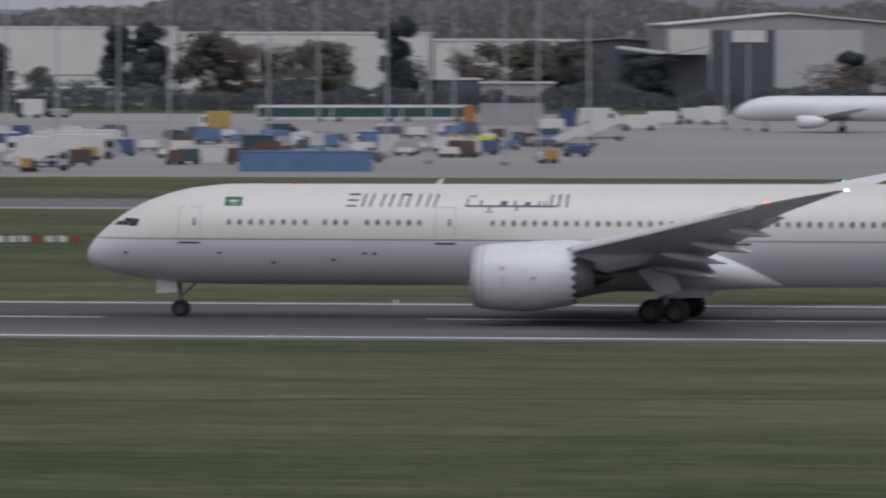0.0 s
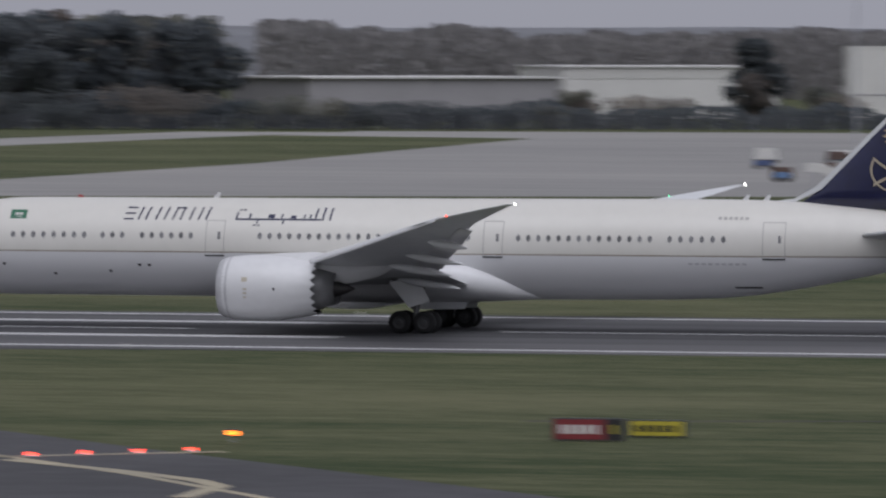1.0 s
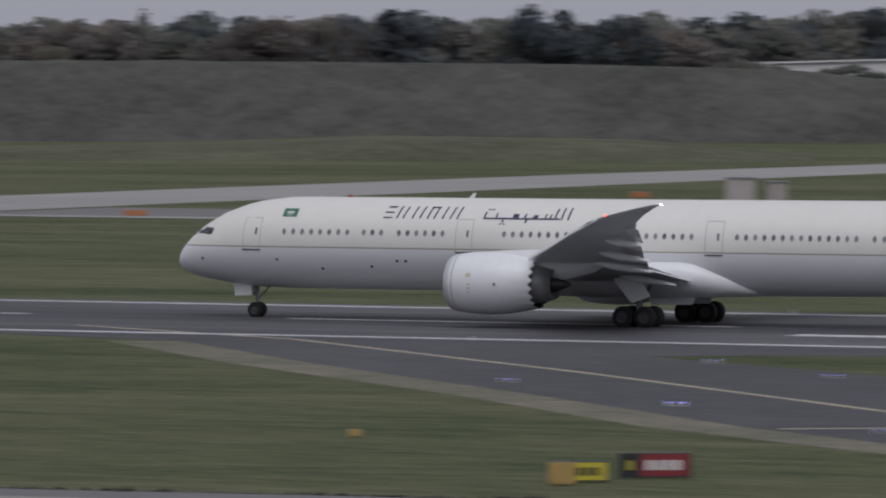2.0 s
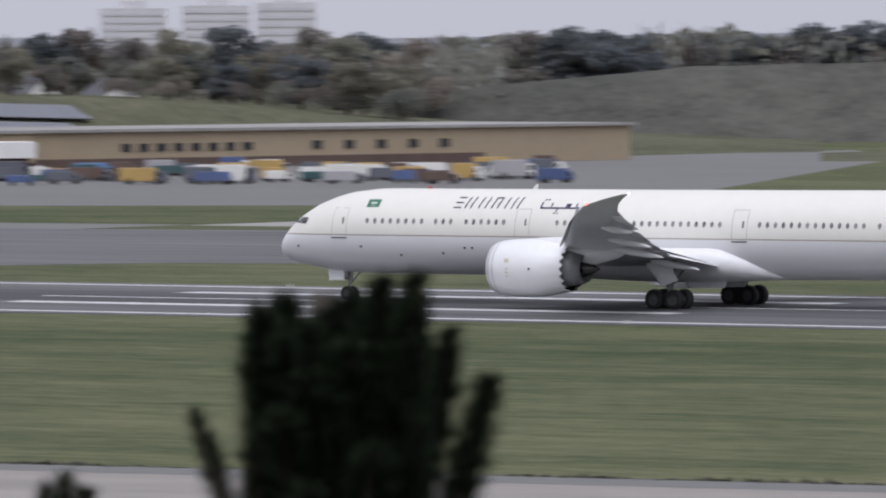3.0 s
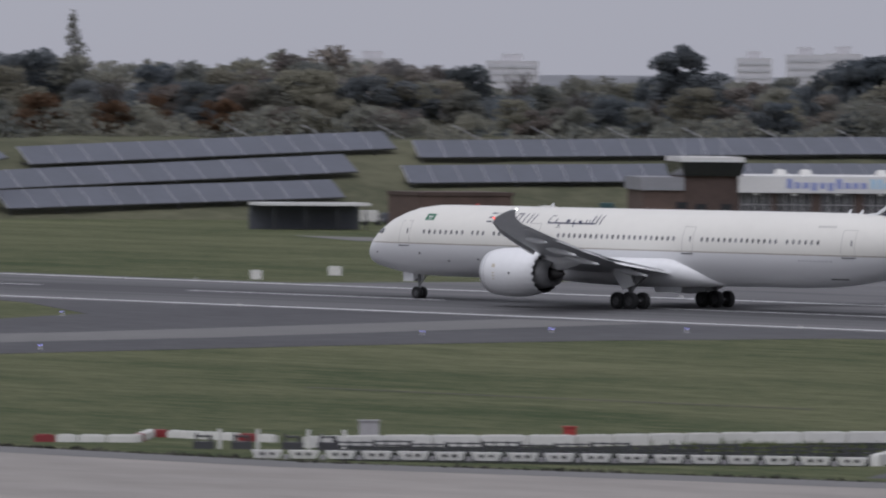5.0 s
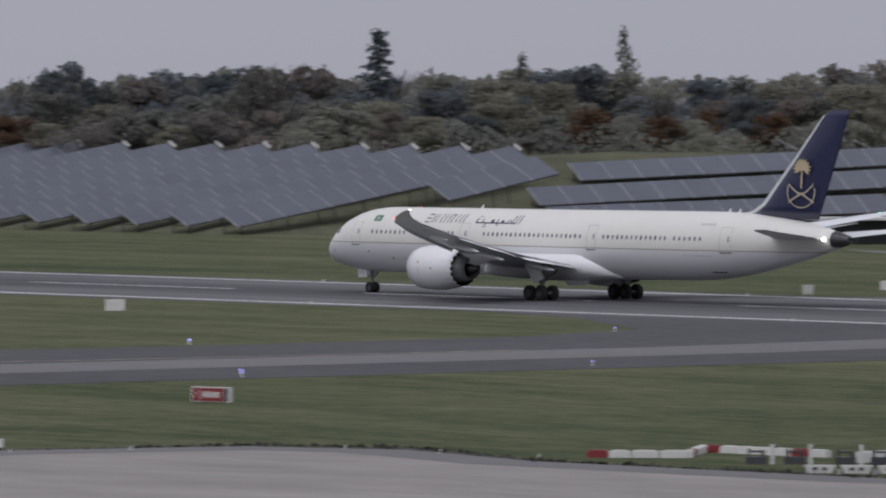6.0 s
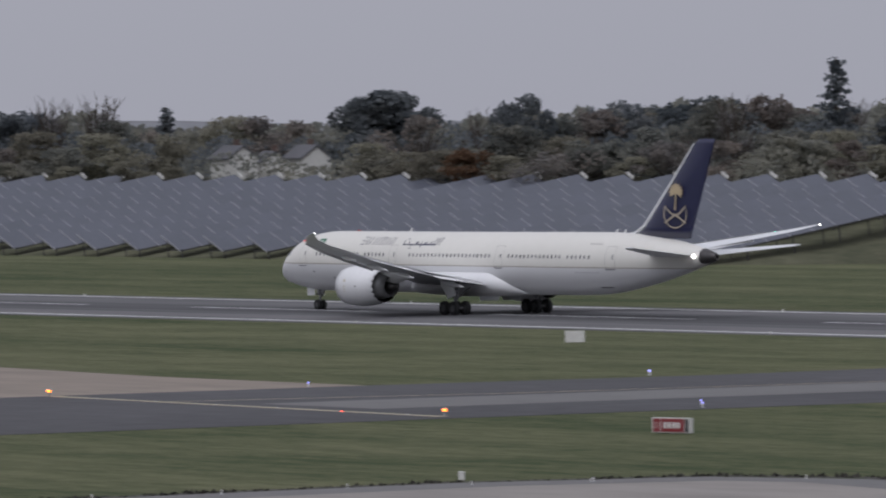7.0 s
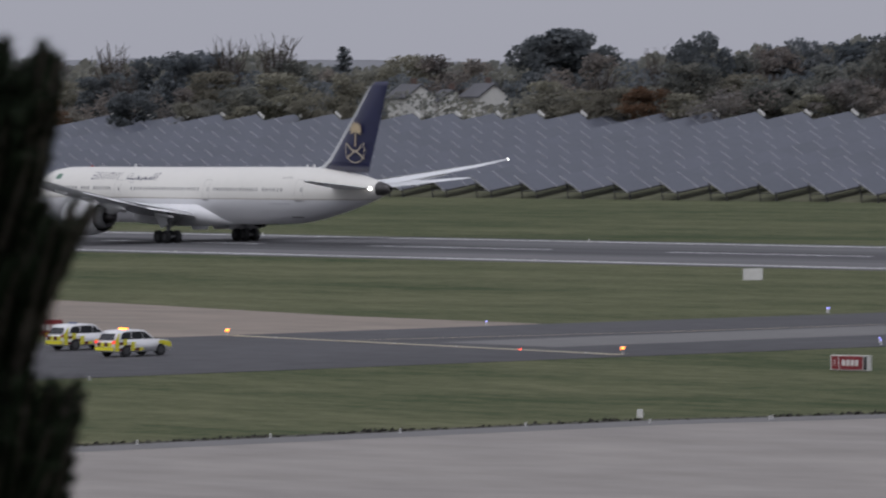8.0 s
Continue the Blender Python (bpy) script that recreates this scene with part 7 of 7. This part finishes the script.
def stairs(az, d, turn=0.0, H=3.5, L=7.2):
    v = root("boarding_stairs", facing(az, d, turn, 0.02), "white mobile boarding stairs on a truck bed", "boarding stairs", "boarding stairs")
    bm = bmesh.new()
    sideprism(bm, [(-L / 2, 0.6), (-L / 2 + 1.0, 0.6), (L / 2 - 1.5, H - 0.9), (L / 2, H - 0.9), (L / 2, H + 0.1), (L / 2 - 1.6, H + 0.1), (-L / 2, 1.3)], -0.9, -0.82)
    part("side_panel", bm, OFFWHITE, v)
    bm = bmesh.new()
    sideprism(bm, [(-L / 2, 0.6), (-L / 2 + 1.0, 0.6), (L / 2 - 1.5, H - 0.9), (L / 2, H - 0.9), (L / 2, H + 0.1), (L / 2 - 1.6, H + 0.1), (-L / 2, 1.3)], 0.82, 0.9)
    part("side_panel", bm, OFFWHITE, v)
    for k in range(14):
        u = k / 13
        bm = bmesh.new()
        xx = -L / 2 + 0.5 + u * (L - 2.2)
        box(bm, xx - 0.16, xx + 0.16, -0.8, 0.8, 0.62 + u * (H - 1.65), 0.70 + u * (H - 1.65))
        part("step", bm, GREYCLAD, v)
    for xx, z1 in ((-L * 0.1, H * 0.42), (L * 0.36, H - 1.0)):
        for yy in (-0.7, 0.7):
            bm = bmesh.new()
            tube(bm, (xx, yy, 0.5), (xx, yy, z1), 0.07, n=8)
            part("brace", bm, POLEGREY, v)
    bm = bmesh.new()
    box(bm, -L * 0.42, L * 0.42, -0.85, 0.85, 0.4, 0.6)
    part("chassis", bm, ROYAL, v)
    wheels_of(v, L, 1.9, 0.36, (-L * 0.3, L * 0.3))


def dolly(az, d, load, label, turn=0.0, h=1.4, L=3.0):
    v = root("baggage_dolly", facing(az, d, turn, 0.02), label, "baggage dolly", "baggage dollies")
    bm = bmesh.new()
    box(bm, -L / 2, L / 2, -0.8, 0.8, 0.4, 0.55)
    part("bed", bm, DARKGREY, v)
    bm = bmesh.new()
    box(bm, -L / 2 + 0.15, L / 2 - 0.15, -0.7, 0.7, 0.553, 0.55 + h, taper=0.12)
    part("load", bm, load, v)
    wheels_of(v, L, 1.5, 0.22, (-L * 0.33, L * 0.33))


# apron
container(8.45, 854, 15.6, 2.6, 2.25, BLUEBOX, "long pale blue open-topped container on the apron edge")
container(8.81, 958, 4.2, 2.5, 2.5, TEAL, "dark teal container with pale bands")
container(7.16, 1258, 2.0, 2.2, 3.2, ORANGE, "small orange container standing upright")
container(7.30, 1318, 2.2, 2.2, 2.6, RED, "red container at the end of the bus row")
container(6.83, 1259, 11.0, 2.5, 3.6, GREYCLAD, "long pale grey trailer container")
container(6.39, 1245, 3.0, 2.4, 2.9, ROYAL, "dark blue container beside the trailer")
container(9.21, 910, 6.5, 2.4, 2.0, OFFWHITE, "low cream container with an ochre top")
container(8.36, 993, 1.9, 2.2, 2.2, OFFWHITE, "upright white container on the apron")
container(7.79, 994, 2.8, 2.2, 2.1, OFFWHITE, "white container with a grey band")
for p in ((8.54, 1300), (7.99, 1301), (7.45, 1302)):
    bus(p[0], p[1], 4)
for a, d, tr in ((10.49, 857, 12), (11.06, 835, 10), (11.19, 836, 168), (6.32, 1024, 8), (6.10, 1085, 6), (10.58, 884, 8), (11.44, 835, 172)):
    stairs(a, d, tr)
for a, d, L, H, col, cb, lab in ((10.58, 1380, 6.5, 3.2, OFFWHITE, TEAL, "white truck with a dark cab on the apron"), (10.38, 1363, 4.0, 1.6, GREYCLAD, DARKGREY, "low grey tug"), (9.16, 1168, 5.0, 3.4, OCHRE, OFFWHITE, "ochre lift truck"),
                                 (8.63, 1082, 5.0, 2.6, TEAL, DARKGREY, "dark catering truck"), (10.18, 933, 9.0, 3.2, OFFWHITE, GREYCLAD, "long white truck"), (10.58, 941, 8.0, 2.8, OFFWHITE, OFFWHITE, "white truck"),
                                 (6.14, 1239, 6.5, 3.2, OFFWHITE, OFFWHITE, "white catering truck"), (5.61, 1262, 6.5, 2.4, OFFWHITE, GREYCLAD, "white van"), (5.34, 1277, 7.0, 2.8, OFFWHITE, OFFWHITE, "white service truck"),
                                 (5.23, 1262, 5.0, 3.3, OFFWHITE, OFFWHITE, "white lift truck"), (6.54, 1172, 5.0, 2.2, OFFWHITE, GREYCLAD, "small white van"), (7.96, 1041, 4.5, 2.0, ROYAL, OFFWHITE, "blue van"), (7.01, 1042, 3.4, 1.3, YELLOW, DARKGREY, "low yellow tug"),
                                 (7.30, 1022, 2.6, 1.9, OCHRE, DARKGREY, "ochre tug"), (10.63, 850, 1.6, 1.6, OCHRE, DARKGREY, "ochre tug"), (6.54, 905, 2.2, 1.8, OCHRE, OFFWHITE, "ochre tug"), (6.32, 952, 3.6, 1.5, ROYAL, GREYCLAD, "blue tug"),
                                 (10.62, 850, 1.6, 1.6, OCHRE, DARKGREY, "ochre tug"), (11.07, 897, 4.5, 2.2, ROYAL, OFFWHITE, "blue van"), (10.44, 958, 8.5, 3.2, OFFWHITE, OFFWHITE, "long white truck"), (10.09, 1017, 6.0, 2.6, OFFWHITE, GREYCLAD, "white truck"),
                                 (10.62, 1355, 5.0, 3.4, OFFWHITE, TEAL, "white truck with dark windows"), (10.40, 1357, 4.0, 1.6, GREYCLAD, DARKGREY, "grey tug"), (5.83, 1192, 6.5, 2.6, OFFWHITE, GREYCLAD, "white van")):
    van(a, d, L, 2.3, H, col, cb, lab + " parked on the apron" if "apron" not in lab else lab, TREES.choice((0, 180)) + TREES.uniform(-12, 12), "truck" if H > 2.5 else "van")
GS = random.Random(77)
COLS = ((OFFWHITE, "white covered"), (GREYCLAD, "grey"), (OFFWHITE, "white covered"), (ROYAL, "blue"), (DARKCLAD, "dark"), (OCHRE, "ochre"), (BLUEBOX, "pale blue"), (BRICK, "brown"), (TEAL, "dark teal"), (GREYCLAD, "grey"), (OFFWHITE, "white covered"), (DARKCLAD, "dark"))
for k in range(120):
    a = GS.uniform(6.3, 10.9) if k < 95 else GS.uniform(10.0, 12.2)
    d = GS.uniform(880, 1120)
    if a < 7.5:
        d = GS.uniform(905 + (7.5 - a) * 110, 1150)
    if 7.9 < a < 9.0 and d < 890:
        d += 60
    mm, word = GS.choice(COLS)
    dolly(a, d, mm, word + " load on a low baggage dolly", GS.uniform(-20, 20), GS.uniform(0.5, 1.7), GS.uniform(2.0, 4.4))
for k in range(15):
    a = (10.8, 10.4, 9.92, 9.52, 8.74, 8.35, 7.81, 7.48, 7.28, 6.88, 6.62, 6.22, 5.14, 4.97, 11.3)[k]
    d = (1010, 950, 1000, 900, 1030, 960, 940, 900, 1050, 890, 930, 980, 1200, 1190, 930)[k]
    m_ = root("apron_mast", facing(a, d), "slim galvanised floodlight mast on the apron", "light mast", "apron masts")
    bm = bmesh.new()
    tube(bm, (0, 0, -0.1), (0, 0, 27), 0.17, 0.09, 12)
    part("column", bm, POLEGREY, m_)
    bm = bmesh.new()
    box(bm, -1.2, 1.2, -0.2, 0.2, 26.7, 27.2)
    part("floodlights", bm, GREYCLAD, m_)
    bm = bmesh.new()
    tube(bm, (0, 0, -0.1), (0, 0, 0.5), 0.5, n=10)
    part("base", bm, CONCRETE, m_)


# parked aircraft on the far apron
def parked_jet(m, label):
    p = root("parked_airliner", m, label, "airplane")
    bm = bmesh.new()
    xs, tp, bt, wd = (0, 0.5, 1.5, 3, 5, 7, 26, 31, 35, 37), (3.0, 3.9, 4.6, 5.3, 5.75, 5.9, 5.9, 5.85, 5.6, 5.2), (2.8, 2.3, 2.0, 1.85, 1.8, 1.78, 1.78, 2.6, 3.8, 4.7), (0.1, 0.8, 1.3, 1.7, 1.92, 1.98, 1.98, 1.7, 0.9, 0.25)
    rings = []
    for x, t, b, w in zip(xs, tp, bt, wd):
        rings.append([bm.verts.new((x, w * math.cos(a), (t + b) / 2 + (t - b) / 2 * math.sin(a))) for a in (2 * math.pi * i / 24 for i in range(24))])
    for a, b in zip(rings, rings[1:]):
        for i in range(24):
            bm.faces.new((a[i], a[(i + 1) % 24], b[(i + 1) % 24], b[i]))
    bm.faces.new(rings[0])
    bm.faces.new(rings[-1])
    part("fuselage", bm, WHITE, p, smooth=True)
    for s in (-1, 1):
        bm = bmesh.new()
        loft(bm, [(s * 1.6, 12, 2.3, 7.2, 0.12, 1), (s * 6, 14.6, 2.9, 4.2, 0.11, 0), (s * 16.8, 20.6, 4.1, 1.6, 0.1, 0)])
        part("wing", bm, WINGGREY, p, smooth=True)
        bm = bmesh.new()
        lathe(bm, [(10.4, 0.85), (10.5, 1.0), (11.6, 1.1), (13.4, 1.0), (14.6, 0.7), (15.4, 0.3)], s * 5.7, 1.75, n=24)
        part("engine", bm, WHITE, p, smooth=True)
        bm = bmesh.new()
        loft(bm, [(s * 0.5, 32.5, 4.8, 3.6, 0.09, 0), (s * 6.2, 35.8, 5.4, 1.5, 0.09, 0)])
        part("tailplane", bm, WINGGREY, p, smooth=True)
        bm = bmesh.new()
        tube(bm, (17.5, s * 3.8, 0.5), (17.5, s * 3.5, 2.4), 0.16, n=10)
        tube(bm, (17.5, s * 3.3, 0.55), (17.5, s * 4.3, 0.55), 0.56, n=18)
        part("main_leg", bm, RUBBER, p)
    bm = bmesh.new()
    tube(bm, (5.1, -0.25, 0.4), (5.1, 0.25, 0.4), 0.4, n=16)
    tube(bm, (5.1, 0, 0.4), (5.1, 0, 2.0), 0.12, n=8)
    part("nose_leg", bm, RUBBER, p)
    bm = bmesh.new()
    loft(bm, [(0, 29.5, 5.5, 6.4, 0.08, 0), (0, 34.4, 11.6, 2.3, 0.08, 0)], vertical=True)
    part("fin", bm, WHITE, p, smooth=True)
    return p


x, y = at(5.08, 1178)
parked_jet(pose(x, y, 0.02, 0, 0, 3), "plain white short-haul airliner parked on the far apron")

# cars and clutter before the hangars
for a, d, L, H, col, cb, lab in ((44.46, 883, 4.3, 1.5, DARKCLAD, GREYCLAD, "dark estate car with a pale roof"), (43.99, 887, 4.3, 1.5, OFFWHITE, OFFWHITE, "white car"), (44.75, 933, 2.6, 1.3, OCHRE, OCHRE, "ochre skip"),
                                 (46.22, 920, 3.0, 1.8, OFFWHITE, OFFWHITE, "white van"), (46.00, 930, 2.6, 1.9, OFFWHITE, GREYCLAD, "white van"), (45.82, 932, 3.0, 1.6, DARKCLAD, DARKGREY, "dark car"), (44.59, 964, 2.6, 2.2, OFFWHITE, GREYCLAD, "white van"),
                                 (44.13, 968, 2.2, 2.6, TEAL, TEAL, "dark green bin lorry"), (41.38, 895, 3.0, 1.5, DARKCLAD, OCHRE, "dark pick-up"), (41.18, 912, 2.6, 2.2, OFFWHITE, OFFWHITE, "white van"), (41.00, 898, 2.6, 2.0, GREYCLAD, YELLOW, "grey and yellow airfield tractor"),
                                 (40.56, 882, 5.5, 0.9, OFFWHITE, GREYCLAD, "low white trailer"), (38.18, 1023, 4.0, 1.8, OFFWHITE, OFFWHITE, "white van"), (38.05, 955, 4.2, 1.3, OFFWHITE, OFFWHITE, "white car"), (37.67, 985, 4.2, 1.3, DARKCLAD, YELLOW, "dark car"),
                                 (38.57, 957, 4.0, 1.4, OFFWHITE, GREYCLAD, "pale car"), (37.18, 953, 4.6, 1.9, OCHRE, OCHRE, "ochre lorry"), (39.63, 960, 4.0, 1.5, OFFWHITE, OFFWHITE, "white car"), (38.92, 980, 6.0, 1.3, GREYCLAD, OFFWHITE, "grey trailer"),
                                 (40.11, 962, 5.0, 1.6, OFFWHITE, GREYCLAD, "pale car"), (37.36, 1070, 6.0, 1.6, OFFWHITE, GREYCLAD, "white van")):
    van(a, d, L, 1.8, H, col, cb, lab + " parked in the yard", GS.uniform(-15, 15), "lorry" if "lorry" in lab else "parked_car")
for k in range(75):
    a = GS.uniform(32.0, 36.6)
    d = GS.uniform(960, 1060)
    mm, word = GS.choice(COLS + ((OCHRE, "ochre"), (OCHRE, "ochre"), (BRICK, "brown"), (DARKCLAD, "dark")))
    if k % 3:
        van(a, d, GS.uniform(3, 6.5), 1.9, GS.uniform(1.3, 2.7), mm, GS.choice((OFFWHITE, GREYCLAD, DARKCLAD, mm)), word.replace(" covered", "") + " vehicle parked in a crowded yard", GS.uniform(-25, 25), "parked_vehicle")
    else:
        dolly(a, d, mm, word + " load on a low trailer in the yard", GS.uniform(-20, 20), GS.uniform(0.6, 1.6), GS.uniform(3, 6))
m, w = facade(41.1, 815, 37.4, 815)
low = root("low_wall", m, "long low pale concrete wall in front of the yard", "wall")
for k in range(12):
    bm = bmesh.new()
    box(bm, w * k / 12 + 0.03, w * (k + 1) / 12 - 0.03, 0, 0.4, -0.1, 1.0)
    part("wall_panel", bm, mat("pale_concrete_wall", (0.40, 0.39, 0.40), 0.8) if k == 0 else bpy.data.materials["pale_concrete_wall"], low)

# ---------------------------------------------------------------- close to the camera
x, y = at(19.0, 55)
col = root("lamp_column", pose(x, y, 0, 0, 0, 19) @ pose(0, 0, 0, 0, -3.7, 0), "tall tapered galvanised lamp column with collars", "lamp column")
bm = bmesh.new()
tube(bm, (0.88, 0, -0.3), (0.88, 0, 14.27), 0.130, 0.103, 28)
part("lower_shaft", bm, POLEGREY, col)
bm = bmesh.new()
tube(bm, (0.88, 0, 14.27), (0.88, 0, 17.15), 0.094, 0.078, 28)
part("upper_shaft", bm, POLEGREY, col)
bm = bmesh.new()
tube(bm, (0.88, 0, 14.22), (0.88, 0, 14.27), 0.108, 0.108, 28)
part("collar", bm, DARKGREY, col)
bm = bmesh.new()
tube(bm, (0.88, 0, 17.1), (0.88, 0, 17.14), 0.088, 0.088, 28)
tube(bm, (0.88, 0, 17.14), (0.88, 0, 17.9), 0.084, 0.082, 28)
part("spigot", bm, POLEGREY, col)


def pine(az, d, shoots, height, label, seed):
    """A pine whose upright shoots stand at given bearings and tip elevations."""
    rng = random.Random(seed)
    x, y = at(az, d)
    t = root("pine_tree", pose(x, y, 0, 0, 0, az), label, "tree", "pines by the viewing point")
    bm = bmesh.new()
    tube(bm, (0, 0.4, -0.3), (0, 0.4, height), 0.26, 0.05, 12)
    nd = []
    for a, el, thick, ln in shoots:
        sx = d * math.tan(radians(az - a))
        tip = Vector((sx, rng.uniform(-0.3, 0.3), EYE.z + d * math.tan(radians(el))))
        foot = Vector((sx * 0.6, 0.1, tip.z - ln))
        tube(bm, (0, 0.4, foot.z - 0.5), foot, 0.05, 0.035, 6)
        tube(bm, foot, tip, 0.03, 0.01, 6)
        n = int(1300 * ln * (thick / 0.16))
        for _ in range(n):
            u = rng.random()
            p = foot.lerp(tip, u)
            w = Vector((rng.gauss(0, 1), rng.gauss(0, 1), rng.uniform(0.2, 1.6))).normalized()
            s = thick * rng.uniform(0.7, 1.25) * (1 - 0.45 * u ** 3)
            q = p + Vector((w.x * s, w.y * s, w.z * s * 0.9))
            side = w.orthogonal().normalized() * 0.012
            nd.append((p - side, p + side, q))
    part("trunk", bm, BARK, t)
    me = bpy.data.meshes.new("needles")
    vs = [c for n_ in nd for c in n_]
    me.from_pydata(vs, [], [(3 * k, 3 * k + 1, 3 * k + 2) for k in range(len(nd))])
    me.materials.append(NEEDLE)
    ob = new("needles", me)
    ob.parent = t
    return t


ra = random.Random(31)
dense = [(33.25 + 0.20 * i + ra.uniform(-0.05, 0.05), -2.05 - 0.25 * ra.random() - 0.5 * j, 0.13, 0.75) for i in range(7) for j in range(3)]
pine(33.9, 26, [(34.42, -2.0, 0.13, 0.9), (34.2, -2.1, 0.12, 0.9), (33.85, -2.05, 0.12, 0.9), (33.45, -1.78, 0.14, 0.9), (33.2, -1.75, 0.14, 1.0), (32.9, -2.2, 0.14, 0.9), (34.93, -2.78, 0.09, 0.6), (33.6, -1.95, 0.13, 0.9), (32.6, -2.6, 0.14, 0.9)] + [(33.2 + 0.17 * i, -1.95 - 0.12 * (i % 3) - 0.3 * j, 0.15, 0.6) for i in range(8) for j in range(5)] + dense, 16.1, "dark pine with upright shoots close to the viewing point", 41)
dense = [(58.25 + 0.16 * i + ra.uniform(-0.05, 0.05), 0.2 - 0.42 * j - 0.1 * ra.random(), 0.12, 0.7) for i in range(6) for j in range(9)]
pine(58.9, 26, [(57.80, 0.20, 0.075, 0.9), (57.78, 0.02, 0.07, 0.8), (57.84, -0.2, 0.08, 0.8), (57.88, -0.5, 0.08, 0.6), (57.62, -1.02, 0.05, 0.45), (57.66, -0.92, 0.055, 0.5), (57.58, -1.10, 0.05, 0.45), (57.50, -1.0, 0.05, 0.4), (57.55, -0.94, 0.05, 0.45), (57.68, -1.1, 0.07, 0.6), (57.74, -1.2, 0.07, 0.5), (57.66, -2.38, 0.06, 0.6), (57.62, -2.46, 0.06, 0.7), (57.70, -2.62, 0.08, 0.8), (57.74, -3.0, 0.09, 0.8), (57.8, -3.3, 0.09, 0.7), (57.9, 0.30, 0.08, 0.9),
                (57.85, 0.24, 0.07, 0.9), (58.2, 0.32, 0.10, 0.9), (58.0, 0.0, 0.10, 0.8), (58.05, -0.4, 0.10, 0.8), (57.68, -0.95, 0.075, 0.6), (57.85, -1.1, 0.10, 0.7), (57.95, -1.5, 0.10, 0.6), (57.72, -2.42, 0.075, 0.6), (57.85, -2.35, 0.09, 0.8),
                (58.05, -2.3, 0.11, 0.9), (57.98, -2.9, 0.12, 0.8), (58.1, -1.2, 0.12, 0.8)] + [(57.93 + 0.12 * (i % 3) + ra.uniform(-0.03, 0.03), 0.2 - 0.11 * i, 0.10, 0.5) for i in range(9)] + [(57.9 + 0.12 * (i % 3), -0.95 - 0.1 * i, 0.10, 0.5) for i in range(9)] + [(57.9 + 0.1 * (i % 3), -2.4 - 0.1 * i, 0.10, 0.5) for i in range(10)] + dense, 17.3, "dark pine with upright shoots close to the viewing point", 43)

for a_, e_, sd in ((35.95, -3.28, 51), (38.4, -3.34, 52)):
    pine(a_, 26, [(a_, e_, 0.10, 0.6), (a_ + 0.16, e_ - 0.12, 0.10, 0.6), (a_ - 0.17, e_ - 0.14, 0.10, 0.6), (a_ + 0.05, e_ - 0.3, 0.12, 0.7), (a_ + 0.3, e_ - 0.45, 0.12, 0.7), (a_ - 0.3, e_ - 0.45, 0.12, 0.7)], EYE.z + 26 * math.tan(radians(e_)) - 0.2,
         "small dark pine with its tip showing close by", sd)


# ---------------------------------------------------------------- movement
def motions():
    rows = []
    for k in range(17):
        t = k * 0.5
        rows.append((t, pose(-75.29 - 67.741 * t - 0.7655 * t * t - 0.01217 * t ** 3, 420.05, 0)))
    walk(PLANE, rows)


motions()
